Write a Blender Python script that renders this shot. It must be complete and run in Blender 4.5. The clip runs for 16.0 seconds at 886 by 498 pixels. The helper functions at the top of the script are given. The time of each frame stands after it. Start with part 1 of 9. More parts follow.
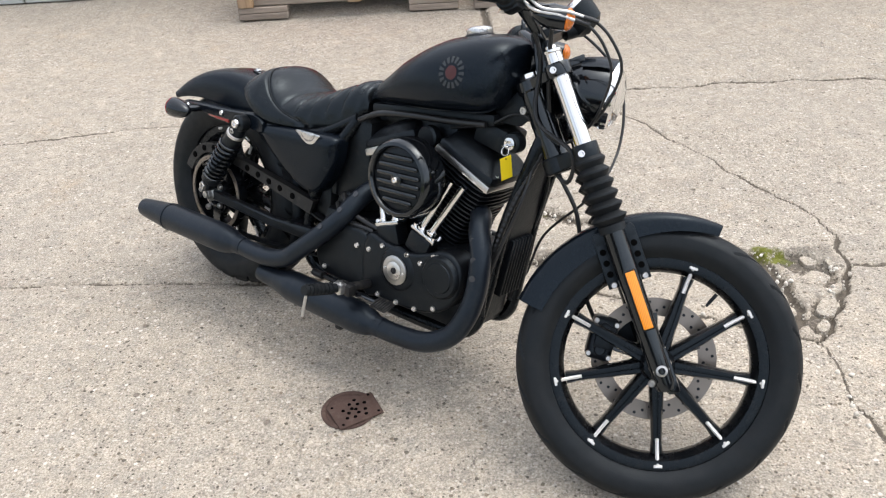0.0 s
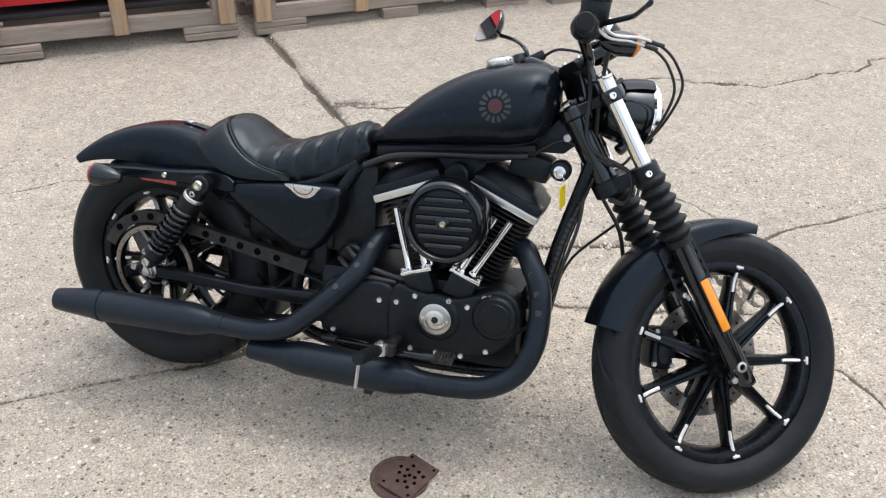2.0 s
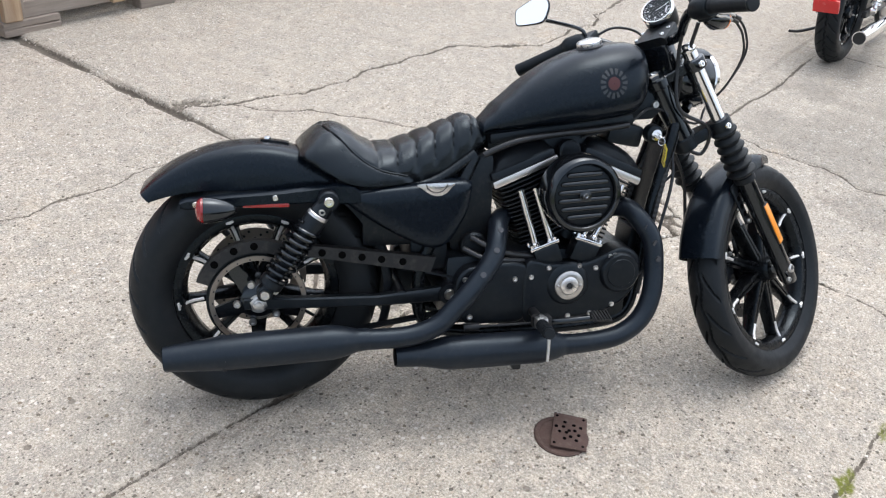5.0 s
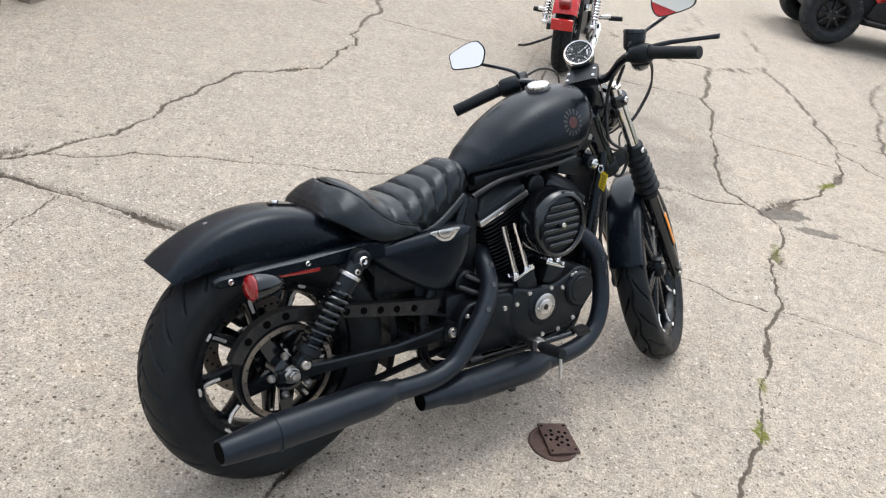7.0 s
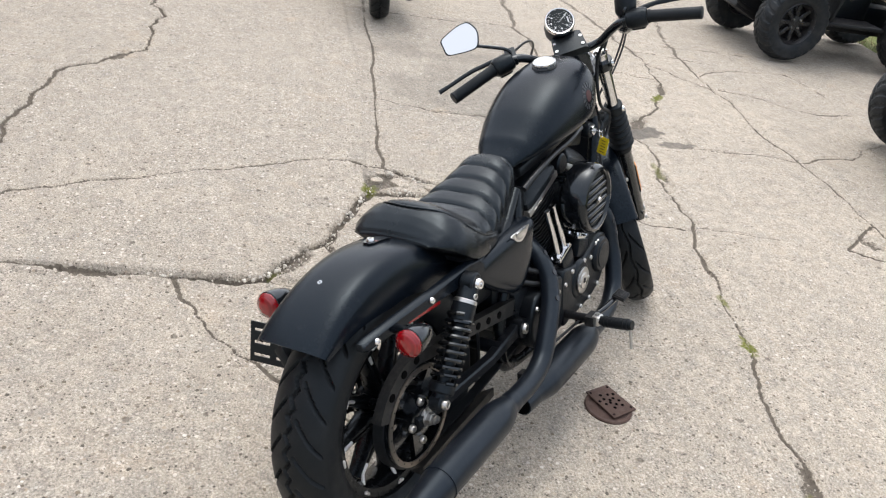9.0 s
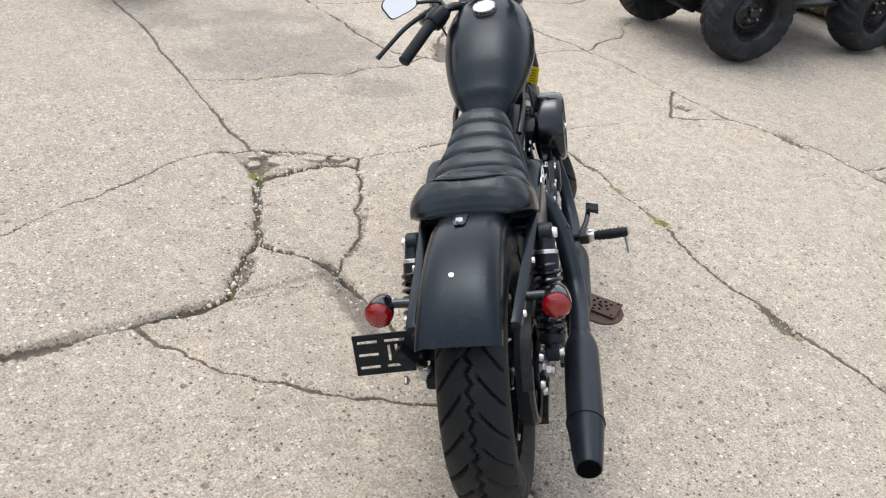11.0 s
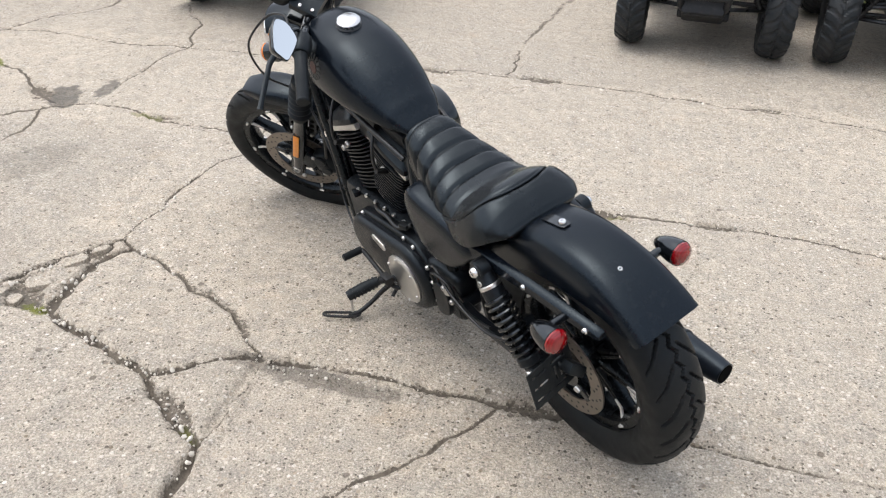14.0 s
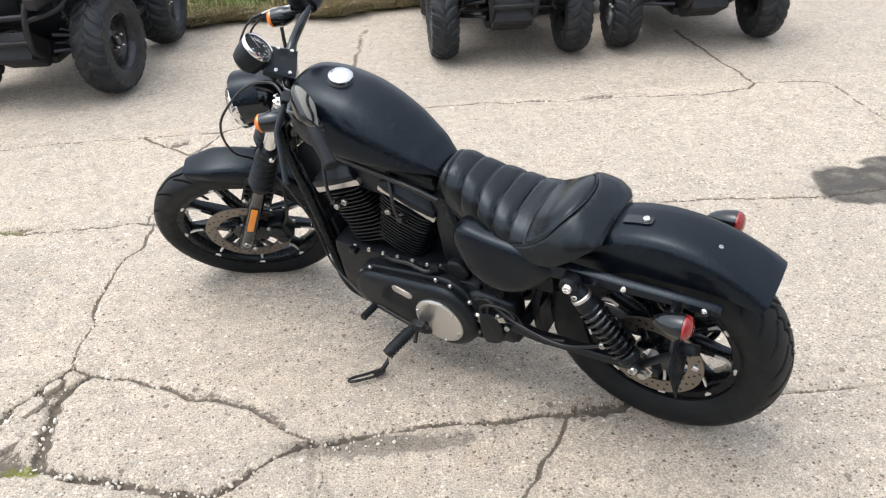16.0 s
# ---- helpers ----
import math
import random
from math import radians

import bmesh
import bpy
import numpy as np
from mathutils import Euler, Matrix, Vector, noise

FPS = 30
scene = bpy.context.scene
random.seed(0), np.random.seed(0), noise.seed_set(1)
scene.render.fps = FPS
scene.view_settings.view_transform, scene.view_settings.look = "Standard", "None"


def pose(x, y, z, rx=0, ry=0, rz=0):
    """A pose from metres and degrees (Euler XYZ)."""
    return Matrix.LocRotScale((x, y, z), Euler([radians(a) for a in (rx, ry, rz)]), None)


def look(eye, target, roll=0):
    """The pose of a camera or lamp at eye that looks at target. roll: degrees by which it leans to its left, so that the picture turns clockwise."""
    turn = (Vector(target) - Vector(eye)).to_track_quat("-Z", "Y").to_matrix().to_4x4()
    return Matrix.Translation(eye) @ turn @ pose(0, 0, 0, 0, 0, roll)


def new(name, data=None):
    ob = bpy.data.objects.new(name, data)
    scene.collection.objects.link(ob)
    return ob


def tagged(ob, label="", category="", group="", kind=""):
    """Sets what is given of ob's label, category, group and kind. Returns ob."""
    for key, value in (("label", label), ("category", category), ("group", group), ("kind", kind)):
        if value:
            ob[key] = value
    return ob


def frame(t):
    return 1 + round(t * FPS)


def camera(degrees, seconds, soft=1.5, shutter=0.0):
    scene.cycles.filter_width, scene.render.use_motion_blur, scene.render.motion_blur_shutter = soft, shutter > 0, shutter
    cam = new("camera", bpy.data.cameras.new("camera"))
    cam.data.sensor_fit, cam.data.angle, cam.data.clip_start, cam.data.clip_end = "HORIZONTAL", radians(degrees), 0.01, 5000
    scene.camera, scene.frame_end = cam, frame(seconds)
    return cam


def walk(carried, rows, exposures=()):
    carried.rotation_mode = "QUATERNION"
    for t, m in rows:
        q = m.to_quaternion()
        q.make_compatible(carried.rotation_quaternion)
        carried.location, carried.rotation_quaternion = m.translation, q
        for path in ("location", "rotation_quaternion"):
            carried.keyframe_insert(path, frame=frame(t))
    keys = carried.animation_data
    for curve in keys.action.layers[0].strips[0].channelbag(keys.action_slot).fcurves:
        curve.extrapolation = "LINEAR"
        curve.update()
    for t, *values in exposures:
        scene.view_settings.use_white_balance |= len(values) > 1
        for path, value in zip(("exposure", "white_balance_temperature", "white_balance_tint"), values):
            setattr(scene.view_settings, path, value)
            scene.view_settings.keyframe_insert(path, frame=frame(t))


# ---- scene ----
import itertools

cam = camera(55.6, 16.0, soft=1.2)
PATH = [
    (0, (0.035, -0.011, 1.557), (0.0, 1.686, 0.499), -3.7),
    (0.5, (-0.19, 0.078, 1.572), (-0.055, 1.764, 0.505), -2.4),
    (1, (-0.414, 0.128, 1.575), (-0.097, 1.789, 0.507), -1.7),
    (1.5, (-0.626, 0.167, 1.583), (-0.125, 1.786, 0.521), -0.8),
    (2, (-0.802, 0.294, 1.579), (-0.099, 1.849, 0.536), 0.8),
    (2.5, (-1.002, 0.413, 1.601), (-0.112, 1.892, 0.591), 2.5),
    (3, (-1.222, 0.46, 1.602), (-0.181, 1.837, 0.591), 3.6),
    (3.5, (-1.36, 0.537, 1.592), (-0.246, 1.835, 0.556), 3.8),
    (4, (-1.474, 0.708, 1.591), (-0.281, 1.923, 0.542), 4.4),
    (4.5, (-1.648, 0.886, 1.587), (-0.343, 1.98, 0.539), 5.7),
    (4.7, (-1.743, 0.946, 1.591), (-0.4, 1.989, 0.537), 5.8),
    (6.8, (-2.257, 1.773, 1.6), (-0.528, 2.091, 0.648), 11.4),
    (7, (-2.276, 1.849, 1.604), (-0.528, 2.092, 0.663), 12.2),
    (7.5, (-2.217, 2.044, 1.593), (-0.439, 2.138, 0.683), 12.7),
    (8, (-2.162, 2.254, 1.607), (-0.371, 2.181, 0.72), 12.9),
    (8.5, (-2.169, 2.514, 1.598), (-0.411, 2.261, 0.679), 12.5),
    (9, (-2.145, 2.719, 1.581), (-0.445, 2.325, 0.605), 11.2),
    (9.2, (-2.121, 2.798, 1.583), (-0.445, 2.345, 0.59), 10.6),
    (11.3, (-1.742, 3.56, 1.551), (-0.421, 2.452, 0.537), 5.9),
    (11.5, (-1.674, 3.614, 1.558), (-0.407, 2.436, 0.554), 5.8),
    (12, (-1.504, 3.774, 1.556), (-0.415, 2.421, 0.564), 6.1),
    (12.5, (-1.333, 3.923, 1.566), (-0.403, 2.466, 0.56), 5.2),
    (13, (-1.089, 3.976, 1.56), (-0.293, 2.447, 0.547), 3.4),
    (13.5, (-0.869, 4.033, 1.564), (-0.275, 2.419, 0.545), 2.9),
    (14, (-0.679, 4.144, 1.565), (-0.278, 2.476, 0.536), 1.8),
    (14.5, (-0.496, 4.174, 1.56), (-0.207, 2.485, 0.528), -0.0),
    (15, (-0.303, 4.13, 1.569), (-0.161, 2.412, 0.555), -1.6),
    (15.5, (-0.112, 4.145, 1.577), (-0.153, 2.401, 0.599), -2.2),
    (16, (0.11, 4.178, 1.58), (-0.084, 2.44, 0.61), -2.7),
]
# the film's camera brightens and cools a little on the way
EXPOSURES = [(0.0, 1.02, 6650, 10), (0.5, 0.95, 6600, 10), (1.5, 0.94, 6600, 10), (2.5, 1.02, 6400, 10), (4.0, 1.01, 6250, 10), (4.5, 1.05, 6250, 10), (7.0, 0.92, 6600, 10), (8.0, 0.88, 6600, 10), (9.0, 0.91, 6600, 10), (12.0, 0.90, 6600, 10), (14.0, 0.94, 6600, 10), (15.0, 1.05, 6600, 10), (15.5, 1.14, 6600, 10), (16.0, 1.17, 6600, 10)]
walk(cam, [(t, look(eye, target, roll)) for t, eye, target, roll in PATH], EXPOSURES)

# ---- light: bright overcast afternoon ----
SUN_DIR = (0.30, 0.06, 0.90)
world = bpy.data.worlds.new("sky")
scene.world = world
world.use_nodes = True
wn = world.node_tree
wn.nodes.clear()
sky = wn.nodes.new("ShaderNodeTexSky")
sky.sky_type = "NISHITA"
sky.sun_disc = False
sky.sun_elevation = math.asin(SUN_DIR[2] / Vector(SUN_DIR).length)
sky.sun_rotation = math.atan2(SUN_DIR[0], SUN_DIR[1])
sky.air_density, sky.dust_density, sky.ozone_density = 1.0, 4.0, 1.0
pale = wn.nodes.new("ShaderNodeHueSaturation")
pale.inputs["Saturation"].default_value = 0.50
back = wn.nodes.new("ShaderNodeBackground")
back.inputs["Strength"].default_value = 0.15
wout = wn.nodes.new("ShaderNodeOutputWorld")
wn.links.new(sky.outputs["Color"], pale.inputs["Color"])
wn.links.new(pale.outputs["Color"], back.inputs["Color"])
wn.links.new(back.outputs["Background"], wout.inputs["Surface"])
sun = new("sun", bpy.data.lights.new("sun", "SUN"))
sun.data.energy, sun.data.angle, sun.data.color = 0.56, radians(155), (1.0, 0.97, 0.93)
sun.matrix_world = look(SUN_DIR, (0, 0, 0))

# ---- materials ----
def shader(name):
    m = bpy.data.materials.new(name)
    m.use_nodes = True
    t = m.node_tree
    return m, t, t.nodes["Principled BSDF"]


def node(t, kind, **values):
    n = t.nodes.new(kind)
    for k, v in values.items():
        if k in n.inputs:
            n.inputs[k].default_value = v
        elif k == "operation":
            n.operation = v
        elif k == "blend":
            n.blend_type = v
        elif k == "data_type":
            n.data_type = v
        elif k == "feature":
            n.feature = v
        elif k == "attribute_name":
            n.attribute_name = v
    return n


def ramp(t, src, stops):
    r = t.nodes.new("ShaderNodeValToRGB")
    e = r.color_ramp.elements
    while len(e) < len(stops):
        e.new(0.5)
    for el, (p, c) in zip(e, stops):
        el.position = p
        el.color = (c, c, c, 1) if not isinstance(c, tuple) else (*c, 1)
    t.links.new(src, r.inputs["Fac"])
    return r.outputs["Color"]


def mix(t, fac, a, b, kind="MIX"):
    n = t.nodes.new("ShaderNodeMix")
    n.data_type, n.blend_type = "RGBA", kind
    for slot, v in ((0, fac), (6, a), (7, b)):
        if isinstance(v, bpy.types.NodeSocket):
            t.links.new(v, n.inputs[slot])
        elif slot:
            n.inputs[slot].default_value = (*v, 1)
        else:
            n.inputs[slot].default_value = v
    return n.outputs[2]


def coords(t, scale=(1, 1, 1)):
    c = t.nodes.new("ShaderNodeTexCoord")
    m = t.nodes.new("ShaderNodeMapping")
    m.inputs["Scale"].default_value = scale
    t.links.new(c.outputs["Object"], m.inputs["Vector"])
    return m.outputs["Vector"]


def noisy(t, vec, scale, detail=4.0, rough=0.55):
    n = node(t, "ShaderNodeTexNoise", Scale=scale, Detail=detail, Roughness=rough)
    t.links.new(vec, n.inputs["Vector"])
    return n.outputs["Fac"]


def bump(t, bsdf, height, strength, distance):
    b = node(t, "ShaderNodeBump", Strength=strength, Distance=distance)
    t.links.new(height, b.inputs["Height"])
    t.links.new(b.outputs["Normal"], bsdf.inputs["Normal"])
    return b


def surface(name, color, rough=0.5, metal=0.0, vary=0.25, scale=6.0, grain=0.0, grain_scale=250.0, rough_vary=0.12, coat=0.0, dust=0.0, **more):
    """A painted, cast or moulded surface: soft tone change, fine grain and patchy gloss."""
    m, t, p = shader(name)
    v = coords(t)
    big = noisy(t, v, scale)
    low = tuple(c * (1 - vary) for c in color)
    high = tuple(min(1, c * (1 + vary)) for c in color)
    col = mix(t, big, low, high)
    if dust:
        speck = ramp(t, noisy(t, v, 55.0, 6.0, 0.7), [(0.5, 0.0), (0.75, dust)])
        col = mix(t, speck, col, (0.30, 0.27, 0.23))
    t.links.new(col, p.inputs["Base Color"])
    r = node(t, "ShaderNodeMapRange")
    r.inputs["To Min"].default_value = max(0.02, rough - rough_vary)
    r.inputs["To Max"].default_value = min(1.0, rough + rough_vary)
    t.links.new(noisy(t, v, scale * 4.3, 5.0), r.inputs["Value"])
    t.links.new(r.outputs["Result"], p.inputs["Roughness"])
    p.inputs["Metallic"].default_value = metal
    p.inputs["Coat Weight"].default_value = coat
    p.inputs["Coat Roughness"].default_value = 0.08
    # dark colours: blue of the sky put into the specular tint
    if max(color) < 0.02:
        p.inputs["Specular Tint"].default_value = (0.85, 0.92, 1.0, 1)
    for k, val in more.items():
        p.inputs[k.replace("_", " ")].default_value = val
    if grain:
        bump(t, p, noisy(t, v, grain_scale, 3.0), grain, 0.002)
    return m


def leather(name):
    m, t, p = shader(name)
    v = coords(t)
    vo = node(t, "ShaderNodeTexVoronoi", Scale=520.0)
    t.links.new(v, vo.inputs["Vector"])
    col = mix(t, noisy(t, v, 9.0), (0.0034, 0.0039, 0.0046), (0.006, 0.0066, 0.0076))
    t.links.new(col, p.inputs["Base Color"])
    t.links.new(ramp(t, noisy(t, v, 16.0, 5.0), [(0.3, 0.17), (0.7, 0.30)]), p.inputs["Roughness"])
    add = node(t, "ShaderNodeMath", operation="ADD")
    t.links.new(vo.outputs["Distance"], add.inputs[0])
    wr = node(t, "ShaderNodeMath", operation="MULTIPLY")
    t.links.new(noisy(t, v, 38.0, 4.0, 0.6), wr.inputs[0])
    wr.inputs[1].default_value = 2.2
    t.links.new(wr.outputs[0], add.inputs[1])
    p.inputs["Specular IOR Level"].default_value = 0.40
    # bluish tint stands for sky reflected in the seat
    p.inputs["Specular Tint"].default_value = (0.70, 0.87, 1.0, 1)
    bump(t, p, add.outputs[0], 0.15, 0.0014)
    return m


def rubber(name, base=0.006, dusty=0.06):
    m, t, p = shader(name)
    v = coords(t)
    col = mix(t, ramp(t, noisy(t, v, 14.0, 6.0, 0.65), [(0.42, 0.0), (0.8, dusty)]), (base, base * 1.12, base * 1.3), (0.13, 0.12, 0.11))
    t.links.new(col, p.inputs["Base Color"])
    t.links.new(ramp(t, noisy(t, v, 30.0), [(0.3, 0.42), (0.7, 0.62)]), p.inputs["Roughness"])
    p.inputs["Specular IOR Level"].default_value = 0.29
    # sky blue painted into the rubber's reflections
    p.inputs["Specular Tint"].default_value = (0.78, 0.91, 1.0, 1)
    bump(t, p, noisy(t, v, 320.0, 3.0), 0.2, 0.0015)
    return m


def lens_plastic(name, color, rough=0.12):
    m, t, p = shader(name)
    v = coords(t)
    w = node(t, "ShaderNodeTexWave", Scale=70.0, Distortion=0.3)
    t.links.new(v, w.inputs["Vector"])
    t.links.new(mix(t, w.outputs["Fac"], tuple(c * 0.75 for c in color), color), p.inputs["Base Color"])
    p.inputs["Roughness"].default_value = rough
    p.inputs["Coat Weight"].default_value = 0.8
    bump(t, p, w.outputs["Fac"], 0.15, 0.002)
    return m


def clear_glass(name):
    m, t, p = shader(name)
    p.inputs["Base Color"].default_value = (0.97, 0.98, 0.98, 1)
    p.inputs["Roughness"].default_value = 0.03
    p.inputs["Transmission Weight"].default_value = 1.0
    p.inputs["IOR"].default_value = 1.2
    return m


def mirror_silver(name):
    m, t, p = shader(name)
    p.inputs["Base Color"].default_value = (0.86, 0.88, 0.89, 1)
    p.inputs["Metallic"].default_value = 1.0
    p.inputs["Roughness"].default_value = 0.015
    return m


def timber(name, light, dark):
    m, t, p = shader(name)
    o = t.nodes.new("ShaderNodeObjectInfo")
    c = t.nodes.new("ShaderNodeTexCoord")
    shift = node(t, "ShaderNodeVectorMath", operation="ADD")
    t.links.new(c.outputs["Object"], shift.inputs[0])
    t.links.new(o.outputs["Random"], shift.inputs[1])
    mp = t.nodes.new("ShaderNodeMapping")
    mp.inputs["Scale"].default_value = (1, 1, 0.1)
    t.links.new(shift.outputs[0], mp.inputs["Vector"])
    v = mp.outputs["Vector"]
    g = noisy(t, v, 42.0, 6.0, 0.7)
    col = mix(t, ramp(t, g, [(0.3, 0.0), (0.7, 1.0)]), dark, light)
    col = mix(t, ramp(t, noisy(t, v, 7.0, 4.0), [(0.4, 0.0), (0.75, 0.6)]), col, (0.30, 0.27, 0.24))
    hue = mix(t, o.outputs["Random"], col, tuple(x * 0.72 for x in dark), "MIX")
    col = mix(t, 0.3, col, hue)
    t.links.new(col, p.inputs["Base Color"])
    p.inputs["Roughness"].default_value = 0.85
    bump(t, p, g, 0.5, 0.004)
    return m


def concrete(name):
    """Old worn concrete: sandy beige paste, small dark and pale stones, pits, stains, moss and damp."""
    m, t, p = shader(name)
    v0 = coords(t)
    # a little wobble keeps the stones irregular
    wob = node(t, "ShaderNodeTexNoise", Scale=160.0, Detail=2.0)
    t.links.new(v0, wob.inputs["Vector"])
    sub = node(t, "ShaderNodeVectorMath", operation="MULTIPLY_ADD")
    t.links.new(wob.outputs["Color"], sub.inputs[0])
    sub.inputs[1].default_value = (0.006, 0.006, 0.0)
    t.links.new(v0, sub.inputs[2])
    v = sub.outputs[0]
    grit = node(t, "ShaderNodeAttribute", attribute_name="grit").outputs["Fac"]
    tone = node(t, "ShaderNodeAttribute", attribute_name="tone").outputs["Fac"]
    green = node(t, "ShaderNodeAttribute", attribute_name="moss").outputs["Fac"]
    damp = node(t, "ShaderNodeAttribute", attribute_name="damp").outputs["Fac"]

    def times(a, b):
        n = node(t, "ShaderNodeMath", operation="MULTIPLY")
        for k, x in enumerate((a, b)):
            if isinstance(x, bpy.types.NodeSocket):
                t.links.new(x, n.inputs[k])
            else:
                n.inputs[k].default_value = x
        return n.outputs[0]

    def pebbles(scale, share, reach, soft):
        """Scattered spots: their cover and a random value for each."""
        vo = node(t, "ShaderNodeTexVoronoi", Scale=scale, Randomness=1.0)
        t.links.new(v, vo.inputs["Vector"])
        sep = t.nodes.new("ShaderNodeSeparateColor")
        t.links.new(vo.outputs["Color"], sep.inputs["Color"])
        pick = ramp(t, sep.outputs["Green"], [(1 - share - 0.02, 0.0), (1 - share, 1.0)])
        body = ramp(t, vo.outputs["Distance"], [(reach - soft, 1.0), (reach, 0.0)])
        return times(pick, body), sep.outputs["Red"]

    # paste with broad and small stains
    col = mix(t, tone, (0.35, 0.320, 0.275), (0.565, 0.503, 0.408))
    col = mix(t, ramp(t, noisy(t, v, 0.9, 6.0, 0.6), [(0.35, 0.0), (0.75, 0.45)]), col, (0.36, 0.335, 0.295))
    col = mix(t, ramp(t, noisy(t, v, 3.1, 6.0, 0.65), [(0.45, 0.0), (0.8, 0.40)]), col, (0.59, 0.525, 0.43))
    col = mix(t, ramp(t, noisy(t, v, 6.5, 6.0, 0.7), [(0.46, 0.0), (0.72, 0.65)]), col, (0.32, 0.28, 0.225))
    col = mix(t, ramp(t, noisy(t, v, 22.0, 5.0, 0.7), [(0.40, 0.0), (0.70, 0.65)]), col, (0.29, 0.265, 0.23))
    # mottling a hand's width across, grey where the paste has worn off and pale where it has not
    col = mix(t, ramp(t, noisy(t, v, 12.0, 6.0, 0.75), [(0.47, 0.0), (0.66, 0.60)]), col, (0.30, 0.285, 0.255))
    col = mix(t, ramp(t, noisy(t, v, 34.0, 6.0, 0.75), [(0.52, 0.0), (0.70, 0.55)]), col, (0.62, 0.575, 0.49))
    # a few rusty ochre stains
    col = mix(t, ramp(t, noisy(t, v, 2.7, 5.0, 0.65), [(0.60, 0.0), (0.74, 0.30)]), col, (0.50, 0.37, 0.235))
    # sand grains, two sizes
    sand = noisy(t, v, 420.0, 2.0, 0.6)
    grain = noisy(t, v, 170.0, 3.0, 0.65)
    col = mix(t, 0.62, col, ramp(t, grain, [(0.30, 0.16), (0.50, 0.5), (0.70, 0.86)]), "OVERLAY")
    col = mix(t, 0.38, col, ramp(t, sand, [(0.30, 0.2), (0.70, 0.8)]), "OVERLAY")
    # small stones
    worn = ramp(t, noisy(t, v, 1.7, 5.0, 0.6), [(0.32, 0.32), (0.62, 1.0)])
    c1, r1 = pebbles(120.0, 0.40, 0.46, 0.14)
    tone1 = ramp(t, r1, [(0.0, (0.11, 0.10, 0.085)), (0.35, (0.24, 0.215, 0.18)), (0.65, (0.47, 0.42, 0.35)), (1.0, (0.70, 0.66, 0.59))])
    col = mix(t, times(times(c1, worn), 0.80), col, tone1)
    c2, r2 = pebbles(58.0, 0.36, 0.36, 0.08)
    tone2 = ramp(t, r2, [(0.0, (0.20, 0.17, 0.135)), (0.45, (0.42, 0.35, 0.27)), (0.7, (0.62, 0.57, 0.50)), (1.0, (0.82, 0.80, 0.75))])
    col = mix(t, times(times(c2, worn), 0.80), col, tone2)
    # pits and pop-outs
    c3, r3 = pebbles(72.0, 0.26, 0.27, 0.08)
    col = mix(t, times(c3, 0.8), col, (0.075, 0.065, 0.052))
    c5, r5 = pebbles(40.0, 0.17, 0.25, 0.05)
    col = mix(t, times(c5, 0.85), col, mix(t, r5, (0.06, 0.055, 0.045), (0.20, 0.165, 0.12)))
    c6, r6 = pebbles(104.0, 0.18, 0.30, 0.12)
    col = mix(t, times(times(c6, worn), 0.62), col, mix(t, r6, (0.07, 0.062, 0.05), (0.22, 0.19, 0.15)))
    c7, r7 = pebbles(95.0, 0.17, 0.34, 0.08)
    col = mix(t, times(times(c7, worn), 0.62), col, (0.74, 0.71, 0.64))
    c4, r4 = pebbles(15.0, 0.13, 0.17, 0.06)
    col = mix(t, times(c4, 0.75), col, (0.16, 0.14, 0.115))
    # dirt, moss and damp
    edge = node(t, "ShaderNodeMath", operation="MULTIPLY_ADD")
    t.links.new(noisy(t, v, 85.0, 4.0, 0.7), edge.inputs[0])
    edge.inputs[1].default_value = 1.1
    t.links.new(grit, edge.inputs[2])
    dirt = ramp(t, edge.outputs[0], [(0.86, 0.0), (1.12, 1.0)])
    soil = mix(t, noisy(t, v, 60.0, 5.0, 0.7), (0.035, 0.030, 0.025), (0.24, 0.21, 0.172))
    col = mix(t, dirt, col, soil)
    # crack cores go darker than the soil, for the shade of their depth
    torn = node(t, "ShaderNodeMath", operation="MULTIPLY_ADD")
    t.links.new(noisy(t, v, 150.0, 4.0, 0.75), torn.inputs[0])
    torn.inputs[1].default_value = 1.2
    t.links.new(grit, torn.inputs[2])
    core = ramp(t, torn.outputs[0], [(1.16, 0.0), (1.40, 0.92)])
    col = mix(t, core, col, mix(t, grain, (0.010, 0.0085, 0.007), (0.066, 0.056, 0.045)))
    mossy = times(green, ramp(t, noisy(t, v, 45.0, 5.0, 0.7), [(0.30, 0.0), (0.50, 1.0)]))
    col = mix(t, mossy, col, mix(t, sand, (0.06, 0.08, 0.012), (0.24, 0.25, 0.05)))
    wet = times(damp, ramp(t, noisy(t, v, 10.0, 5.0, 0.7), [(0.25, 0.6), (0.55, 1.0)]))
    col = mix(t, wet, col, mix(t, grain, (0.022, 0.021, 0.019), (0.10, 0.094, 0.082)))
    t.links.new(col, p.inputs["Base Color"])
    t.links.new(ramp(t, wet, [(0.0, 0.9), (1.0, 0.55)]), p.inputs["Roughness"])
    p.inputs["Specular IOR Level"].default_value = 0.25
    h = node(t, "ShaderNodeMath", operation="MULTIPLY_ADD")
    t.links.new(c1, h.inputs[0])
    h.inputs[1].default_value = 0.5
    t.links.new(grain, h.inputs[2])
    h2 = node(t, "ShaderNodeMath", operation="SUBTRACT")
    t.links.new(h.outputs[0], h2.inputs[0])
    t.links.new(c3, h2.inputs[1])
    h3 = node(t, "ShaderNodeMath", operation="SUBTRACT")
    t.links.new(h2.outputs[0], h3.inputs[0])
    t.links.new(times(c4, 1.5), h3.inputs[1])
    bump(t, p, h3.outputs[0], 0.9, 0.0045)
    return m


